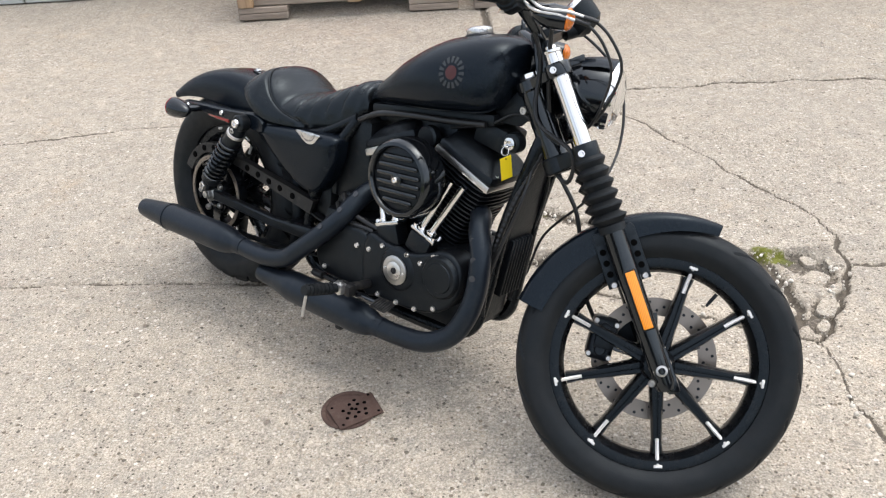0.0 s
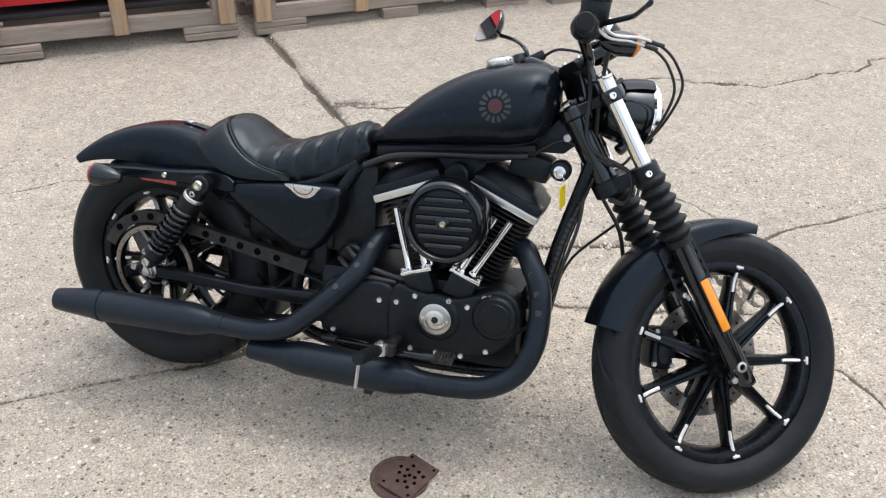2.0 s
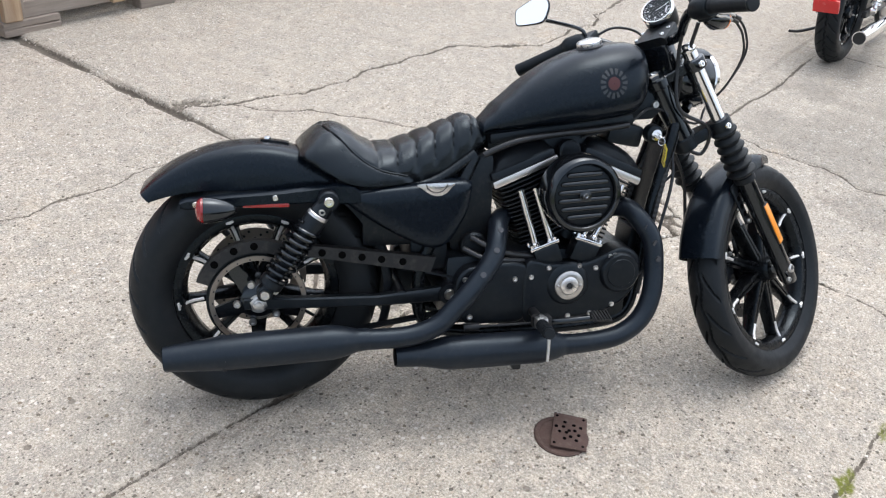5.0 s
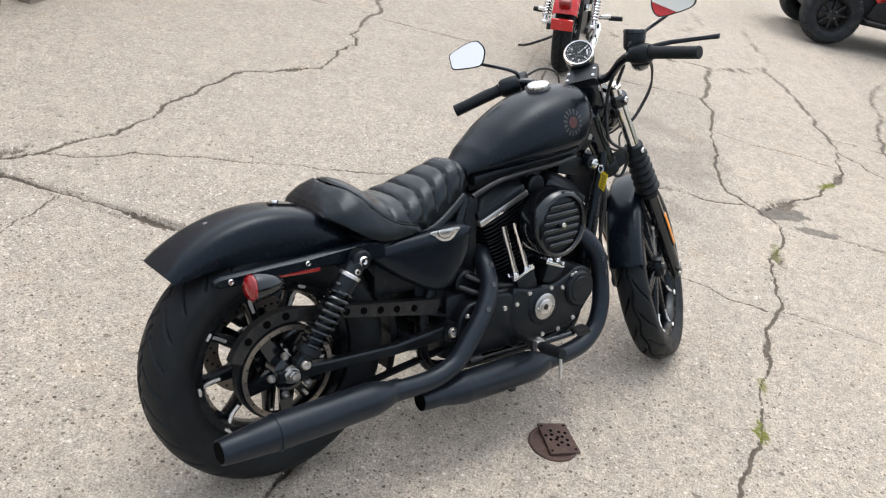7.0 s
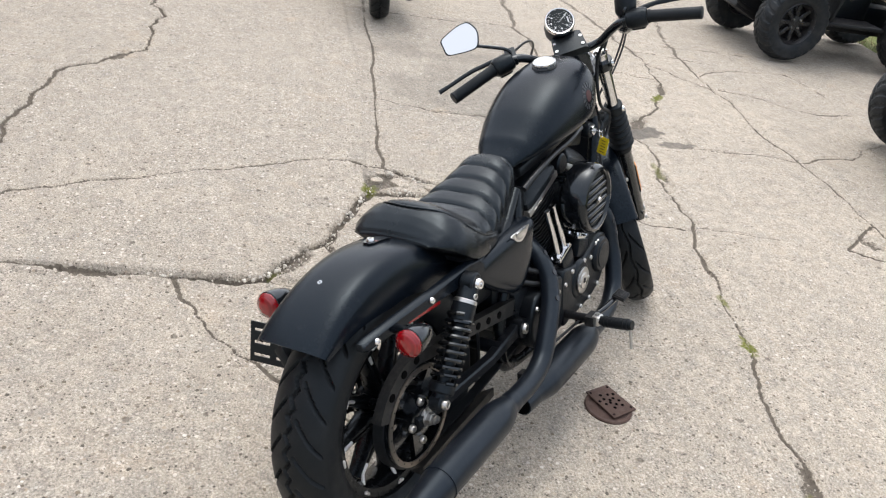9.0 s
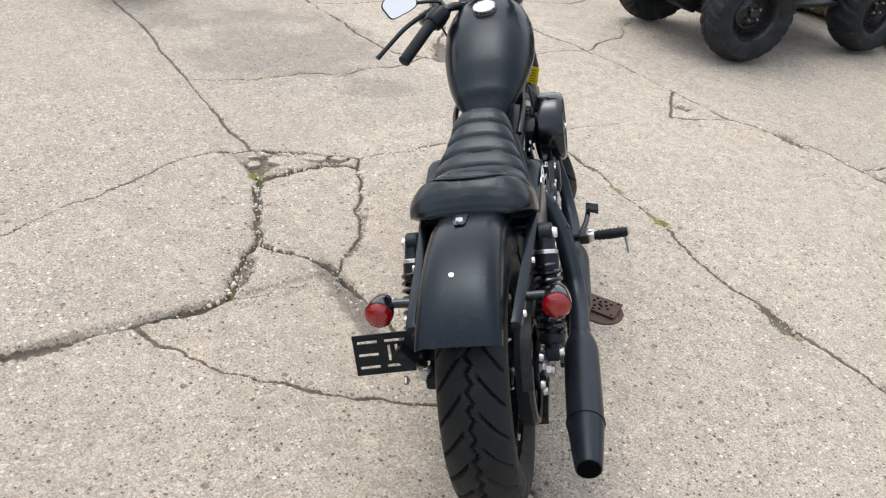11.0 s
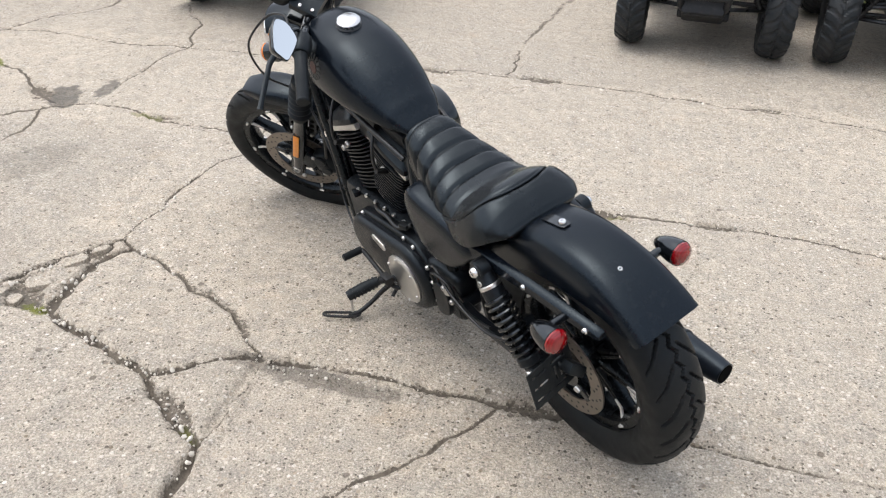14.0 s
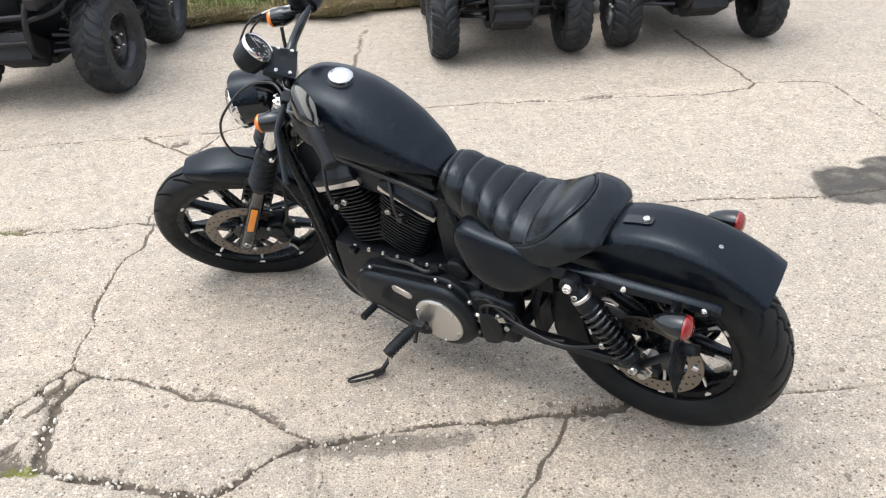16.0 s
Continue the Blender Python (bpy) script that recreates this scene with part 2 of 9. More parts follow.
# black parts lean blue in base and specular for the reflected sky
SKY_TINT = (0.70, 0.87, 1.0, 1)
MATTE_BLACK = surface("matte_black_paint", (0.0034, 0.0054, 0.0090), 0.24, vary=0.2, rough_vary=0.05, dust=0.015, Specular_IOR_Level=0.27, Specular_Tint=SKY_TINT)
GLOSS_BLACK = surface("gloss_black_paint", (0.0035, 0.0042, 0.0055), 0.13, vary=0.3, coat=0.5, dust=0.025, Specular_IOR_Level=0.42, Specular_Tint=SKY_TINT)
CAST_BLACK = surface("wrinkle_black_coat", (0.005, 0.0058, 0.0075), 0.36, vary=0.3, grain=0.3, grain_scale=420.0, dust=0.03, Specular_IOR_Level=0.33, Specular_Tint=SKY_TINT)
PIPE_BLACK = surface("exhaust_black_coat", (0.0075, 0.0100, 0.0150), 0.36, vary=0.3, grain=0.1, grain_scale=500.0, dust=0.03, Specular_IOR_Level=0.36, Specular_Tint=SKY_TINT)
PLASTIC = surface("black_plastic", (0.006, 0.0068, 0.008), 0.38, vary=0.25, grain=0.2, dust=0.05, Specular_IOR_Level=0.30, Specular_Tint=SKY_TINT)
DUSTY_BLACK = surface("dusty_black_steel", (0.010, 0.010, 0.0105), 0.45, vary=0.4, dust=0.15, Specular_IOR_Level=0.4)
WHEEL_BLACK = surface("satin_black_wheel", (0.0035, 0.004, 0.005), 0.26, vary=0.3, dust=0.03, Specular_IOR_Level=0.28, Specular_Tint=SKY_TINT)
HOLE_GREY = surface("pipe_under_cover", (0.055, 0.060, 0.068), 0.5, 0.5, vary=0.3)
# flat near-black for discs that stand for the shade inside openings
HOLE_DARK = surface("hole_dark", (0.002, 0.002, 0.002), 0.95, vary=0.3, Specular_IOR_Level=0.05)
CHROME = surface("chrome", (0.80, 0.81, 0.82), 0.07, 1.0, vary=0.04, rough_vary=0.04)
SATIN_CHROME = surface("satin_chrome", (0.66, 0.67, 0.68), 0.27, 1.0, vary=0.06, rough_vary=0.08)
STEEL = surface("zinc_steel", (0.55, 0.55, 0.54), 0.32, 1.0, vary=0.15, dust=0.1)
ALLOY = surface("machined_alloy", (0.62, 0.62, 0.61), 0.36, 1.0, vary=0.12, rough_vary=0.1)
BRIGHT_BOLT = surface("plated_bolt", (0.78, 0.78, 0.77), 0.30, 1.0, vary=0.08, dust=0.04)
GUARD = surface("worn_black_steel", (0.012, 0.0118, 0.0115), 0.45, vary=0.4, dust=0.10, Specular_IOR_Level=0.4)
WHITE_TIP = surface("machined_spoke_end", (0.80, 0.80, 0.79), 0.4, 0.6, vary=0.08)
LEATHER = leather("black_seat_leather")
TYRE = rubber("tyre_rubber")
GRIP = rubber("grip_rubber", 0.008, 0.04)
BOOT = rubber("fork_boot_rubber", 0.007, 0.05)
CABLE = surface("cable_sheath", (0.012, 0.012, 0.012), 0.4, vary=0.2)
RED_LENS = lens_plastic("red_lens", (0.25, 0.0010, 0.004), 0.08)
RED_REFLECTOR = lens_plastic("red_reflector", (0.30, 0.006, 0.008), 0.2)
AMBER = lens_plastic("amber_lens", (0.75, 0.19, 0.012))
AMBER_REFLECTOR = lens_plastic("amber_reflector", (0.95, 0.31, 0.001), 0.4)
GLASS = clear_glass("clear_glass")
MIRROR = mirror_silver("mirror_glass")
YELLOW_TAG = surface("yellow_tag_plastic", (0.80, 0.62, 0.015), 0.4, vary=0.05)
TAG_INK = surface("tag_ink", (0.16, 0.08, 0.015), 0.6, vary=0.1)
# dial lightened to grey-blue for the reflection in its glass
DIAL_GLARE = surface("dial_face_glare", (0.17, 0.20, 0.25), 0.4, vary=0.1)
DIAL_MARK = surface("dial_marks", (0.52, 0.54, 0.57), 0.5, vary=0.05)
EMBLEM_GREY = surface("emblem_grey", (0.022, 0.027, 0.031), 0.45, vary=0.1)
EMBLEM_RED = surface("emblem_red", (0.052, 0.008, 0.009), 0.45, vary=0.1)
RUST_IRON = surface("rusted_iron", (0.085, 0.052, 0.042), 0.8, 0.2, vary=0.45, scale=22.0, grain=0.5, grain_scale=160.0, dust=0.15)
CONCRETE = concrete("old_aggregate_concrete")


# ---- mesh helpers ----
class Shape:
    """Collects faces, to become one mesh."""

    def __init__(self):
        self.v, self.f = [], []

    def add(self, vs, fs, m=None):
        k = len(self.v)
        self.v += [tuple(m @ Vector(p)) for p in vs] if m else [tuple(p) for p in vs]
        self.f += [tuple(i + k for i in f) for f in fs]
        return self

    def rings(self, rings, loop=True, caps=True, joined=False):
        n, vs, fs = len(rings[0]), [p for r in rings for p in r], []
        last = len(rings) if joined else len(rings) - 1
        for i in range(last):
            a, b = i * n, ((i + 1) % len(rings)) * n
            for j in range(n if loop else n - 1):
                q = (j + 1) % n
                fs.append((a + j, a + q, b + q, b + j))
        if caps and loop and not joined:
            fs += [tuple(range(n))[::-1], tuple(range(len(vs) - n, len(vs)))]
        return self.add(vs, fs)

    def tube(self, pts, r, n=12, soft=0, closed=False, flat=1.0):
        pts = [Vector(p) for p in pts]
        if soft:
            rr = r if isinstance(r, (list, tuple)) else None
            pts, par = spline(pts, soft, closed)
            if rr:
                r = [rr[min(int(s), len(rr) - 1)] * (1 - s % 1) + rr[min(int(s) + 1, len(rr) - 1)] * (s % 1) for s in par]
        rs = r if isinstance(r, (list, tuple)) else [r] * len(pts)
        rings, side = [], None
        for i, p in enumerate(pts):
            if closed:
                d = pts[(i + 1) % len(pts)] - pts[i - 1]
            else:
                d = pts[min(i + 1, len(pts) - 1)] - pts[max(i - 1, 0)]
            d.normalize()
            if side is None:
                side = d.orthogonal().normalized()
            side = (side - d * side.dot(d)).normalized()
            up = d.cross(side)
            rings.append([p + (side * math.cos(a) + up * math.sin(a) * flat) * rs[i] for a in (2 * math.pi * k / n for k in range(n))])
        return self.rings(rings, joined=closed)

    def lathe(self, prof, m, n=28):
        rings = [[m @ Vector((r * math.cos(a), r * math.sin(a), z)) for a in (2 * math.pi * k / n for k in range(n))] for r, z in prof]
        return self.rings(rings)

    def ring(self, prof, m, n=48):
        """A closed profile of (r, z) turned round the axis."""
        rings = [[m @ Vector((r * math.cos(a), r * math.sin(a), z)) for r, z in prof] for a in (2 * math.pi * k / n for k in range(n))]
        return self.rings(rings, joined=True)

    def cyl(self, a, b, r, n=20, r2=None, edge=0.0):
        a, b = Vector(a), Vector(b)
        m, h = axis(a, b - a), (b - a).length
        r2 = r if r2 is None else r2
        e = min(edge, h / 2)
        prof = [(r - e, 0), (r, e), (r2, h - e), (r2 - e, h)] if e else [(r, 0), (r2, h)]
        return self.lathe(prof, m, n)

    def box(self, size, m=None, edge=0.0, seg=2):
        b = bmesh.new()
        bmesh.ops.create_cube(b, size=1, matrix=Matrix.Diagonal((*size, 1)))
        return self.take(b, m, edge, seg)

    def prism(self, outline, z0, z1, m=None, edge=0.0, seg=2):
        b = bmesh.new()
        low = [b.verts.new((x, y, z0)) for x, y in outline]
        top = [b.verts.new((x, y, z1)) for x, y in outline]
        n = len(low)
        b.faces.new(low[::-1])
        b.faces.new(top)
        for i in range(n):
            b.faces.new((low[i], low[(i + 1) % n], top[(i + 1) % n], top[i]))
        bmesh.ops.recalc_face_normals(b, faces=b.faces[:])
        return self.take(b, m, edge, seg)

    def take(self, b, m=None, edge=0.0, seg=2):
        if edge:
            sharp = [e for e in b.edges if len(e.link_faces) == 2 and e.calc_face_angle(0) > 0.6]
            bmesh.ops.bevel(b, geom=sharp, offset=edge, segments=seg, affect="EDGES", profile=0.6)
        b.verts.index_update()
        self.add([v.co.copy() for v in b.verts], [[v.index for v in f.verts] for f in b.faces], m)
        b.free()
        return self

    def ball(self, c, r, n=16, squash=(1, 1, 1)):
        prof = [(max(1e-4, r * math.sin(a)), -r * math.cos(a)) for a in (math.pi * k / (n // 2) for k in range(n // 2 + 1))]
        return self.lathe(prof, Matrix.Translation(c) @ Matrix.Diagonal((*squash, 1)), n)

    def mesh(self, name, angle=38):
        me = bpy.data.meshes.new(name)
        me.from_pydata(self.v, [], self.f)
        b = bmesh.new()
        b.from_mesh(me)
        bmesh.ops.recalc_face_normals(b, faces=b.faces[:])
        b.to_mesh(me)
        b.free()
        me.polygons.foreach_set("use_smooth", [True] * len(me.polygons))
        me.set_sharp_from_angle(angle=radians(angle))
        return me


def spline(pts, per, closed=False):
    """Points of a smooth curve through pts, and their places along it."""
    n, out, par = len(pts), [], []
    spans = n if closed else n - 1
    for i in range(spans):
        if closed:
            p = [pts[(i + k) % n] for k in (-1, 0, 1, 2)]
        else:
            p = [pts[min(max(i + k, 0), n - 1)] for k in (-1, 0, 1, 2)]
        for k in range(per):
            u = k / per
            out.append(0.5 * (2 * p[1] + (p[2] - p[0]) * u + (2 * p[0] - 5 * p[1] + 4 * p[2] - p[3]) * u * u + (3 * p[1] - p[0] - 3 * p[2] + p[3]) * u ** 3))
            par.append(i + u)
    if not closed:
        out.append(pts[-1].copy())
        par.append(float(spans))
    return out, par


def axis(p, z, x=None):
    """A frame at p with its z axis along z."""
    z = Vector(z).normalized()
    x = Vector(x) if x is not None else z.orthogonal()
    x = (x - z * x.dot(z)).normalized()
    y = z.cross(x)
    return Matrix(((x[0], y[0], z[0], p[0]), (x[1], y[1], z[1], p[1]), (x[2], y[2], z[2], p[2]), (0, 0, 0, 1)))


def lerp(table, x):
    """A smooth reading of a table of (x, value)."""
    xs = [a for a, _ in table]
    if x <= xs[0]:
        return table[0][1]
    if x >= xs[-1]:
        return table[-1][1]
    i = next(k for k in range(len(xs) - 1) if xs[k + 1] >= x)
    p = [table[min(max(i + k, 0), len(xs) - 1)][1] for k in (-1, 0, 1, 2)]
    u = (x - xs[i]) / (xs[i + 1] - xs[i])
    m1, m2 = (p[2] - p[0]) / 2, (p[3] - p[1]) / 2
    return (2 * u ** 3 - 3 * u * u + 1) * p[1] + (u ** 3 - 2 * u * u + u) * m1 + (3 * u * u - 2 * u ** 3) * p[2] + (u ** 3 - u * u) * m2


def part(name, shape, material, parent, label="", place=None, angle=38):
    """One mesh under a thing or a part; shape is a Shape or a mesh already made."""
    me = shape.mesh(name, angle) if isinstance(shape, Shape) else shape
    if not me.materials:
        me.materials.append(material)
    ob = new(name, me)
    ob.parent = parent
    if place is not None:
        ob.matrix_local = place
    return tagged(ob, label)


def thing(name, place, label, category, group="", kind=""):
    ob = new(name)
    ob.empty_display_size = 0.1
    ob.matrix_world = place
    return tagged(ob, label, category, group, kind)


def hull_of_circles(circles, n=14):
    """The outline round two circles (x, y, r)."""
    pts = [(x + r * math.cos(a), y + r * math.sin(a)) for x, y, r in circles for a in (2 * math.pi * k / (4 * n) for k in range(4 * n))]
    pts = sorted(set(pts))
    def half(seq):
        h = []
        for p in seq:
            while len(h) > 1 and (h[-1][0] - h[-2][0]) * (p[1] - h[-2][1]) - (h[-1][1] - h[-2][1]) * (p[0] - h[-2][0]) <= 1e-9:
                h.pop()
            h.append(p)
        return h
    return half(pts)[:-1] + half(pts[::-1])[:-1]


def rounded(outline, per=5):
    """A smooth closed outline through 2D points."""
    pts, _ = spline([Vector((x, y, 0)) for x, y in outline], per, True)
    return [(p.x, p.y) for p in pts]


# ---- the concrete yard: one sheet, with its joints, cracks and broken corners ----
def graded(lo, hi, step, far, grow=1.04, most=0.5):
    """Grid lines, close between lo and hi and wider outwards."""
    mid = list(np.arange(lo, hi + step / 2, step))
    out, s, x = [], step, mid[-1]
    while x < far:
        s = min(s * grow, most) if x < 16 else min(s * 1.5, 60.0)
        x += s
        out.append(x)
    low, s, x = [], step, mid[0]
    while x > -far:
        s = min(s * grow, most) if x > -16 else min(s * 1.5, 60.0)
        x -= s
        low.append(x)
    return np.array(low[::-1] + mid + out)


GX = graded(-2.3, 3.3, 0.0071, 420)
GY = graded(-0.6, 4.1, 0.0071, 420)
rng = np.random.default_rng(7)


def soft_noise(X, Y, size, seed):
    """Smooth values from -1 to 1 with features of that size."""
    r = np.random.default_rng(seed)
    table = r.uniform(-1, 1, (64, 64))
    u, v = X / size, Y / size
    i, j = np.floor(u).astype(int), np.floor(v).astype(int)
    fu, fv = u - i, v - j
    fu, fv = fu * fu * (3 - 2 * fu), fv * fv * (3 - 2 * fv)
    a, b = table[i % 64, j % 64], table[(i + 1) % 64, j % 64]
    c, d = table[i % 64, (j + 1) % 64], table[(i + 1) % 64, (j + 1) % 64]
    return (a * (1 - fu) + b * fu) * (1 - fv) + (c * (1 - fu) + d * fu) * fv


XX, YY = np.meshgrid(GX, GY, indexing="ij")
ZZ = 0.004 * soft_noise(XX, YY, 1.4, 1) + 0.0015 * soft_noise(XX, YY, 0.35, 2)
near = np.exp(-((XX - 0.4) ** 2 + (YY - 2.0) ** 2) / 30)
ZZ *= np.clip(near * 1.3, 0, 1)
GRIT = np.zeros_like(ZZ)
MOSS = np.zeros_like(ZZ)
DAMP = np.zeros_like(ZZ)
TONE = 0.52 + 0.10 * soft_noise(XX, YY, 0.9, 3)
CUT = np.zeros_like(ZZ)
LIP = np.zeros_like(ZZ)


def wander(pts, rough, seed):
    """A jagged line through the points."""
    r = np.random.default_rng(seed)
    line = [np.array(p, float) for p in pts]
    while min(len(line), 400) < 400 and max(np.hypot(*(b - a)) for a, b in zip(line, line[1:])) > 0.03:
        nxt = [line[0]]
        for a, b in zip(line, line[1:]):
            d = b - a
            n = np.array([-d[1], d[0]])
            nxt += [(a + b) / 2 + n * r.normal(0, rough), b]
        line = nxt
    return line


def crack(pts, width=0.008, depth=0.012, rough=0.10, seed=0, dirt=1.0, gaps=0.0):
    """A crack of that half width along a jagged line through pts."""
    r = np.random.default_rng(seed + 100)
    line = wander(pts, rough, seed)
    width = width * 0.40
    wide = width
    for a, b in zip(line, line[1:]):
        wide = min(max(wide * r.uniform(0.50, 1.85), width * 0.20), width * 2.2)
        w = wide * (0.35 if r.random() < gaps else 1.0)
        # far out the sheet's own mesh is wider than the crack: a shallower, paler and wider one there
        cell = max(np.interp(a[0], GX[1:], np.diff(GX)), np.interp(a[1], GY[1:], np.diff(GY)))
        thin = min(1.0, w / (0.55 * cell)) if cell > 0.010 else 1.0
        w = w / thin
        m = w * 2.5 + 0.020
        i0, i1 = np.searchsorted(GX, (min(a[0], b[0]) - m, max(a[0], b[0]) + m))
        j0, j1 = np.searchsorted(GY, (min(a[1], b[1]) - m, max(a[1], b[1]) + m))
        if i1 <= i0 or j1 <= j0:
            continue
        x, y = XX[i0:i1, j0:j1], YY[i0:i1, j0:j1]
        d = b - a
        u = np.clip(((x - a[0]) * d[0] + (y - a[1]) * d[1]) / max(d @ d, 1e-9), 0, 1)
        dist = np.hypot(x - a[0] - u * d[0], y - a[1] - u * d[1])
        hole = np.clip(1.5 - dist / w, 0, 1)
        stain = np.clip(1.15 - dist / (w * 1.15 + 0.0042), 0, 1) * dirt
        CUT[i0:i1, j0:j1] = np.maximum(CUT[i0:i1, j0:j1], hole * depth * thin)
        GRIT[i0:i1, j0:j1] = np.maximum(GRIT[i0:i1, j0:j1], stain * 0.85 * thin ** 0.35)
        LIP[i0:i1, j0:j1] = np.maximum(LIP[i0:i1, j0:j1], np.clip(1 - np.abs(dist - w - 0.009) / 0.009, 0, 1) * min(1.0, w / 0.004))


def patch(field, x, y, rx, ry, amount, turn=0.0, ragged=0.35, seed=0, crisp=3):
    """A ragged oval in one of the fields."""
    c, s = math.cos(radians(turn)), math.sin(radians(turn))
    u, v = ((XX - x) * c + (YY - y) * s) / rx, ((YY - y) * c - (XX - x) * s) / ry
    near_it = np.hypot(u, v) < 2
    d = np.hypot(u[near_it], v[near_it]) + ragged * soft_noise(XX[near_it], YY[near_it], min(rx, ry) * 0.7, seed + 40) + 0.5 * ragged * soft_noise(XX[near_it], YY[near_it], min(rx, ry) * 0.22, seed + 41)
    field[near_it] = np.maximum(field[near_it], np.clip((1.1 - d) * crisp, 0, 1) * amount)


# slabs differ in tone and level
step = lambda v: np.clip(v / 0.02, 0, 1)
north = step(YY - 2.33 - 0.02 * np.sin(XX * 2))
TONE -= 0.21 * north * step(XX - 0.28)
TONE -= 0.30 * step(XX - 1.30) * step(4.1 - XX) * (1 - north) * step(YY - 0.95)
TONE += 0.20 * (1 - step(YY - 1.05 + 0.03 * np.sin(XX * 3)))
TONE -= 0.13 * north * step(0.28 - XX)
# south strip: browner concrete, darkened further for shade between the quads
TONE -= 0.30 * step(-0.30 - YY + 0.03 * np.sin(XX * 2))
TONE += 0.16 * soft_noise(XX, YY, 1.9, 12)
ZZ += 0.012 * north * step(XX - 0.29) * step(9 - YY) * np.clip(near * 1.4, 0, 1)
ZZ -= 0.009 * north * step(0.27 - XX) * np.clip(near * 1.4, 0, 1)

# joints between slabs
crack([(-8.894, 2.488), (-1.377, 2.401), (-0.746, 2.360)], 0.008, 0.014, 0.01, 1, dirt=0.6, gaps=0.2)
crack([(-0.746, 2.360), (-0.359, 2.354), (0.129, 2.348), (0.259, 2.367)], 0.011, 0.026, 0.03, 2)
crack([(0.301, 2.737), (0.280, 2.840), (0.285, 2.950), (0.283, 3.078), (0.289, 3.300)], 0.016, 0.024, 0.010, 3)
crack([(0.289, 3.300), (0.287, 3.581), (0.290, 3.960)], 0.007, 0.014, 0.012, 47)
crack([(0.290, 3.960), (0.284, 4.173), (0.289, 4.813), (0.284, 5.452)], 0.022, 0.026, 0.008, 48)
crack([(1.307, 2.270), (1.390, 2.256), (1.515, 2.278), (1.730, 2.261), (2.402, 2.241), (3.402, 2.224), (4.999, 2.211), (9.065, 2.139)], 0.0085, 0.014, 0.012, 4, dirt=0.9, gaps=0.15)
crack([(4.027, 2.124), (3.999, 3.283), (4.076, 5.728)], 0.006, 0.015, 0.008, 5)
crack([(4.007, 2.123), (4.087, -0.027), (4.108, -2.626)], 0.005, 0.012, 0.02, 6)
# the broken corner
crack([(0.301, 2.737), (0.353, 2.706), (0.436, 2.657), (0.509, 2.603), (0.564, 2.540)], 0.019, 0.030, 0.06, 7)
crack([(0.564, 2.540), (0.702, 2.488), (0.794, 2.444), (0.886, 2.407), (0.974, 2.368), (1.035, 2.343)], 0.017, 0.028, 0.07, 40)
crack([(0.301, 2.737), (0.284, 2.684), (0.283, 2.564), (0.272, 2.457), (0.285, 2.380)], 0.004, 0.005, 0.05, 8, dirt=0.55, gaps=0.4)
crack([(1.045, 1.884), (0.970, 1.928), (0.830, 1.985), (0.732, 2.040), (0.665, 2.105), (0.556, 2.133), (0.470, 2.185), (0.388, 2.280), (0.290, 2.370)], 0.0058, 0.018, 0.05, 9, dirt=0.9)
crack([(0.750, 2.022), (0.660, 2.090), (0.550, 2.122), (0.455, 2.185), (0.375, 2.275)], 0.046, 0.006, 0.04, 41, dirt=0.43)
crack([(0.290, 2.370), (0.350, 2.396), (0.430, 2.444), (0.473, 2.479), (0.547, 2.521), (0.564, 2.538)], 0.016, 0.024, 0.10, 10)
crack([(1.051, 1.874), (1.118, 1.940), (1.180, 2.030), (1.235, 2.120), (1.262, 2.190), (1.307, 2.270)], 0.014, 0.024, 0.09, 11)
crack([(0.992, 1.924), (1.048, 1.985), (1.070, 2.050), (1.065, 2.180), (1.047, 2.300), (1.035, 2.343)], 0.022, 0.028, 0.08, 12)
crack([(1.051, 1.874), (1.060, 1.715), (1.067, 1.540), (1.060, 1.390), (1.038, 1.195), (0.975, 1.090), (0.968, 0.870)], 0.0062, 0.012, 0.04, 13, gaps=0.3)
crack([(1.307, 2.270), (1.300, 2.357), (1.328, 2.426), (1.295, 2.583)], 0.010, 0.016, 0.05, 15)
crack([(1.295, 2.583), (1.200, 2.760), (1.040, 3.117), (0.906, 3.404), (0.763, 3.670), (0.523, 3.946)], 0.0042, 0.01, 0.06, 16, gaps=0.2)
# thin cracks
crack([(0.285, 3.040), (0.191, 3.003), (0.118, 2.944), (0.027, 2.905), (-0.053, 2.832), (-0.130, 2.750), (-0.243, 2.647), (-0.321, 2.530), (-0.419, 2.384)], 0.007, 0.012, 0.06, 17)
crack([(0.295, 4.055), (0.611, 3.946), (1.166, 3.819), (1.421, 3.859), (1.737, 3.841), (2.253, 3.658), (2.504, 3.483), (3.504, 3.580), (4.021, 3.671), (5.608, 3.553)], 0.010, 0.018, 0.07, 18)
crack([(-2.561, 3.628), (-1.711, 3.704), (-1.241, 3.748), (-0.631, 3.674), (0.258, 3.700)], 0.005, 0.008, 0.05, 20, gaps=0.2)
crack([(-3.146, 4.740), (-2.492, 4.586), (-2.278, 4.378), (-1.711, 3.704)], 0.003, 0.006, 0.06, 21, dirt=0.6, gaps=0.4)
crack([(-2.278, 4.378), (-2.289, 5.159), (-2.214, 5.979)], 0.003, 0.006, 0.07, 22, dirt=0.6, gaps=0.4)
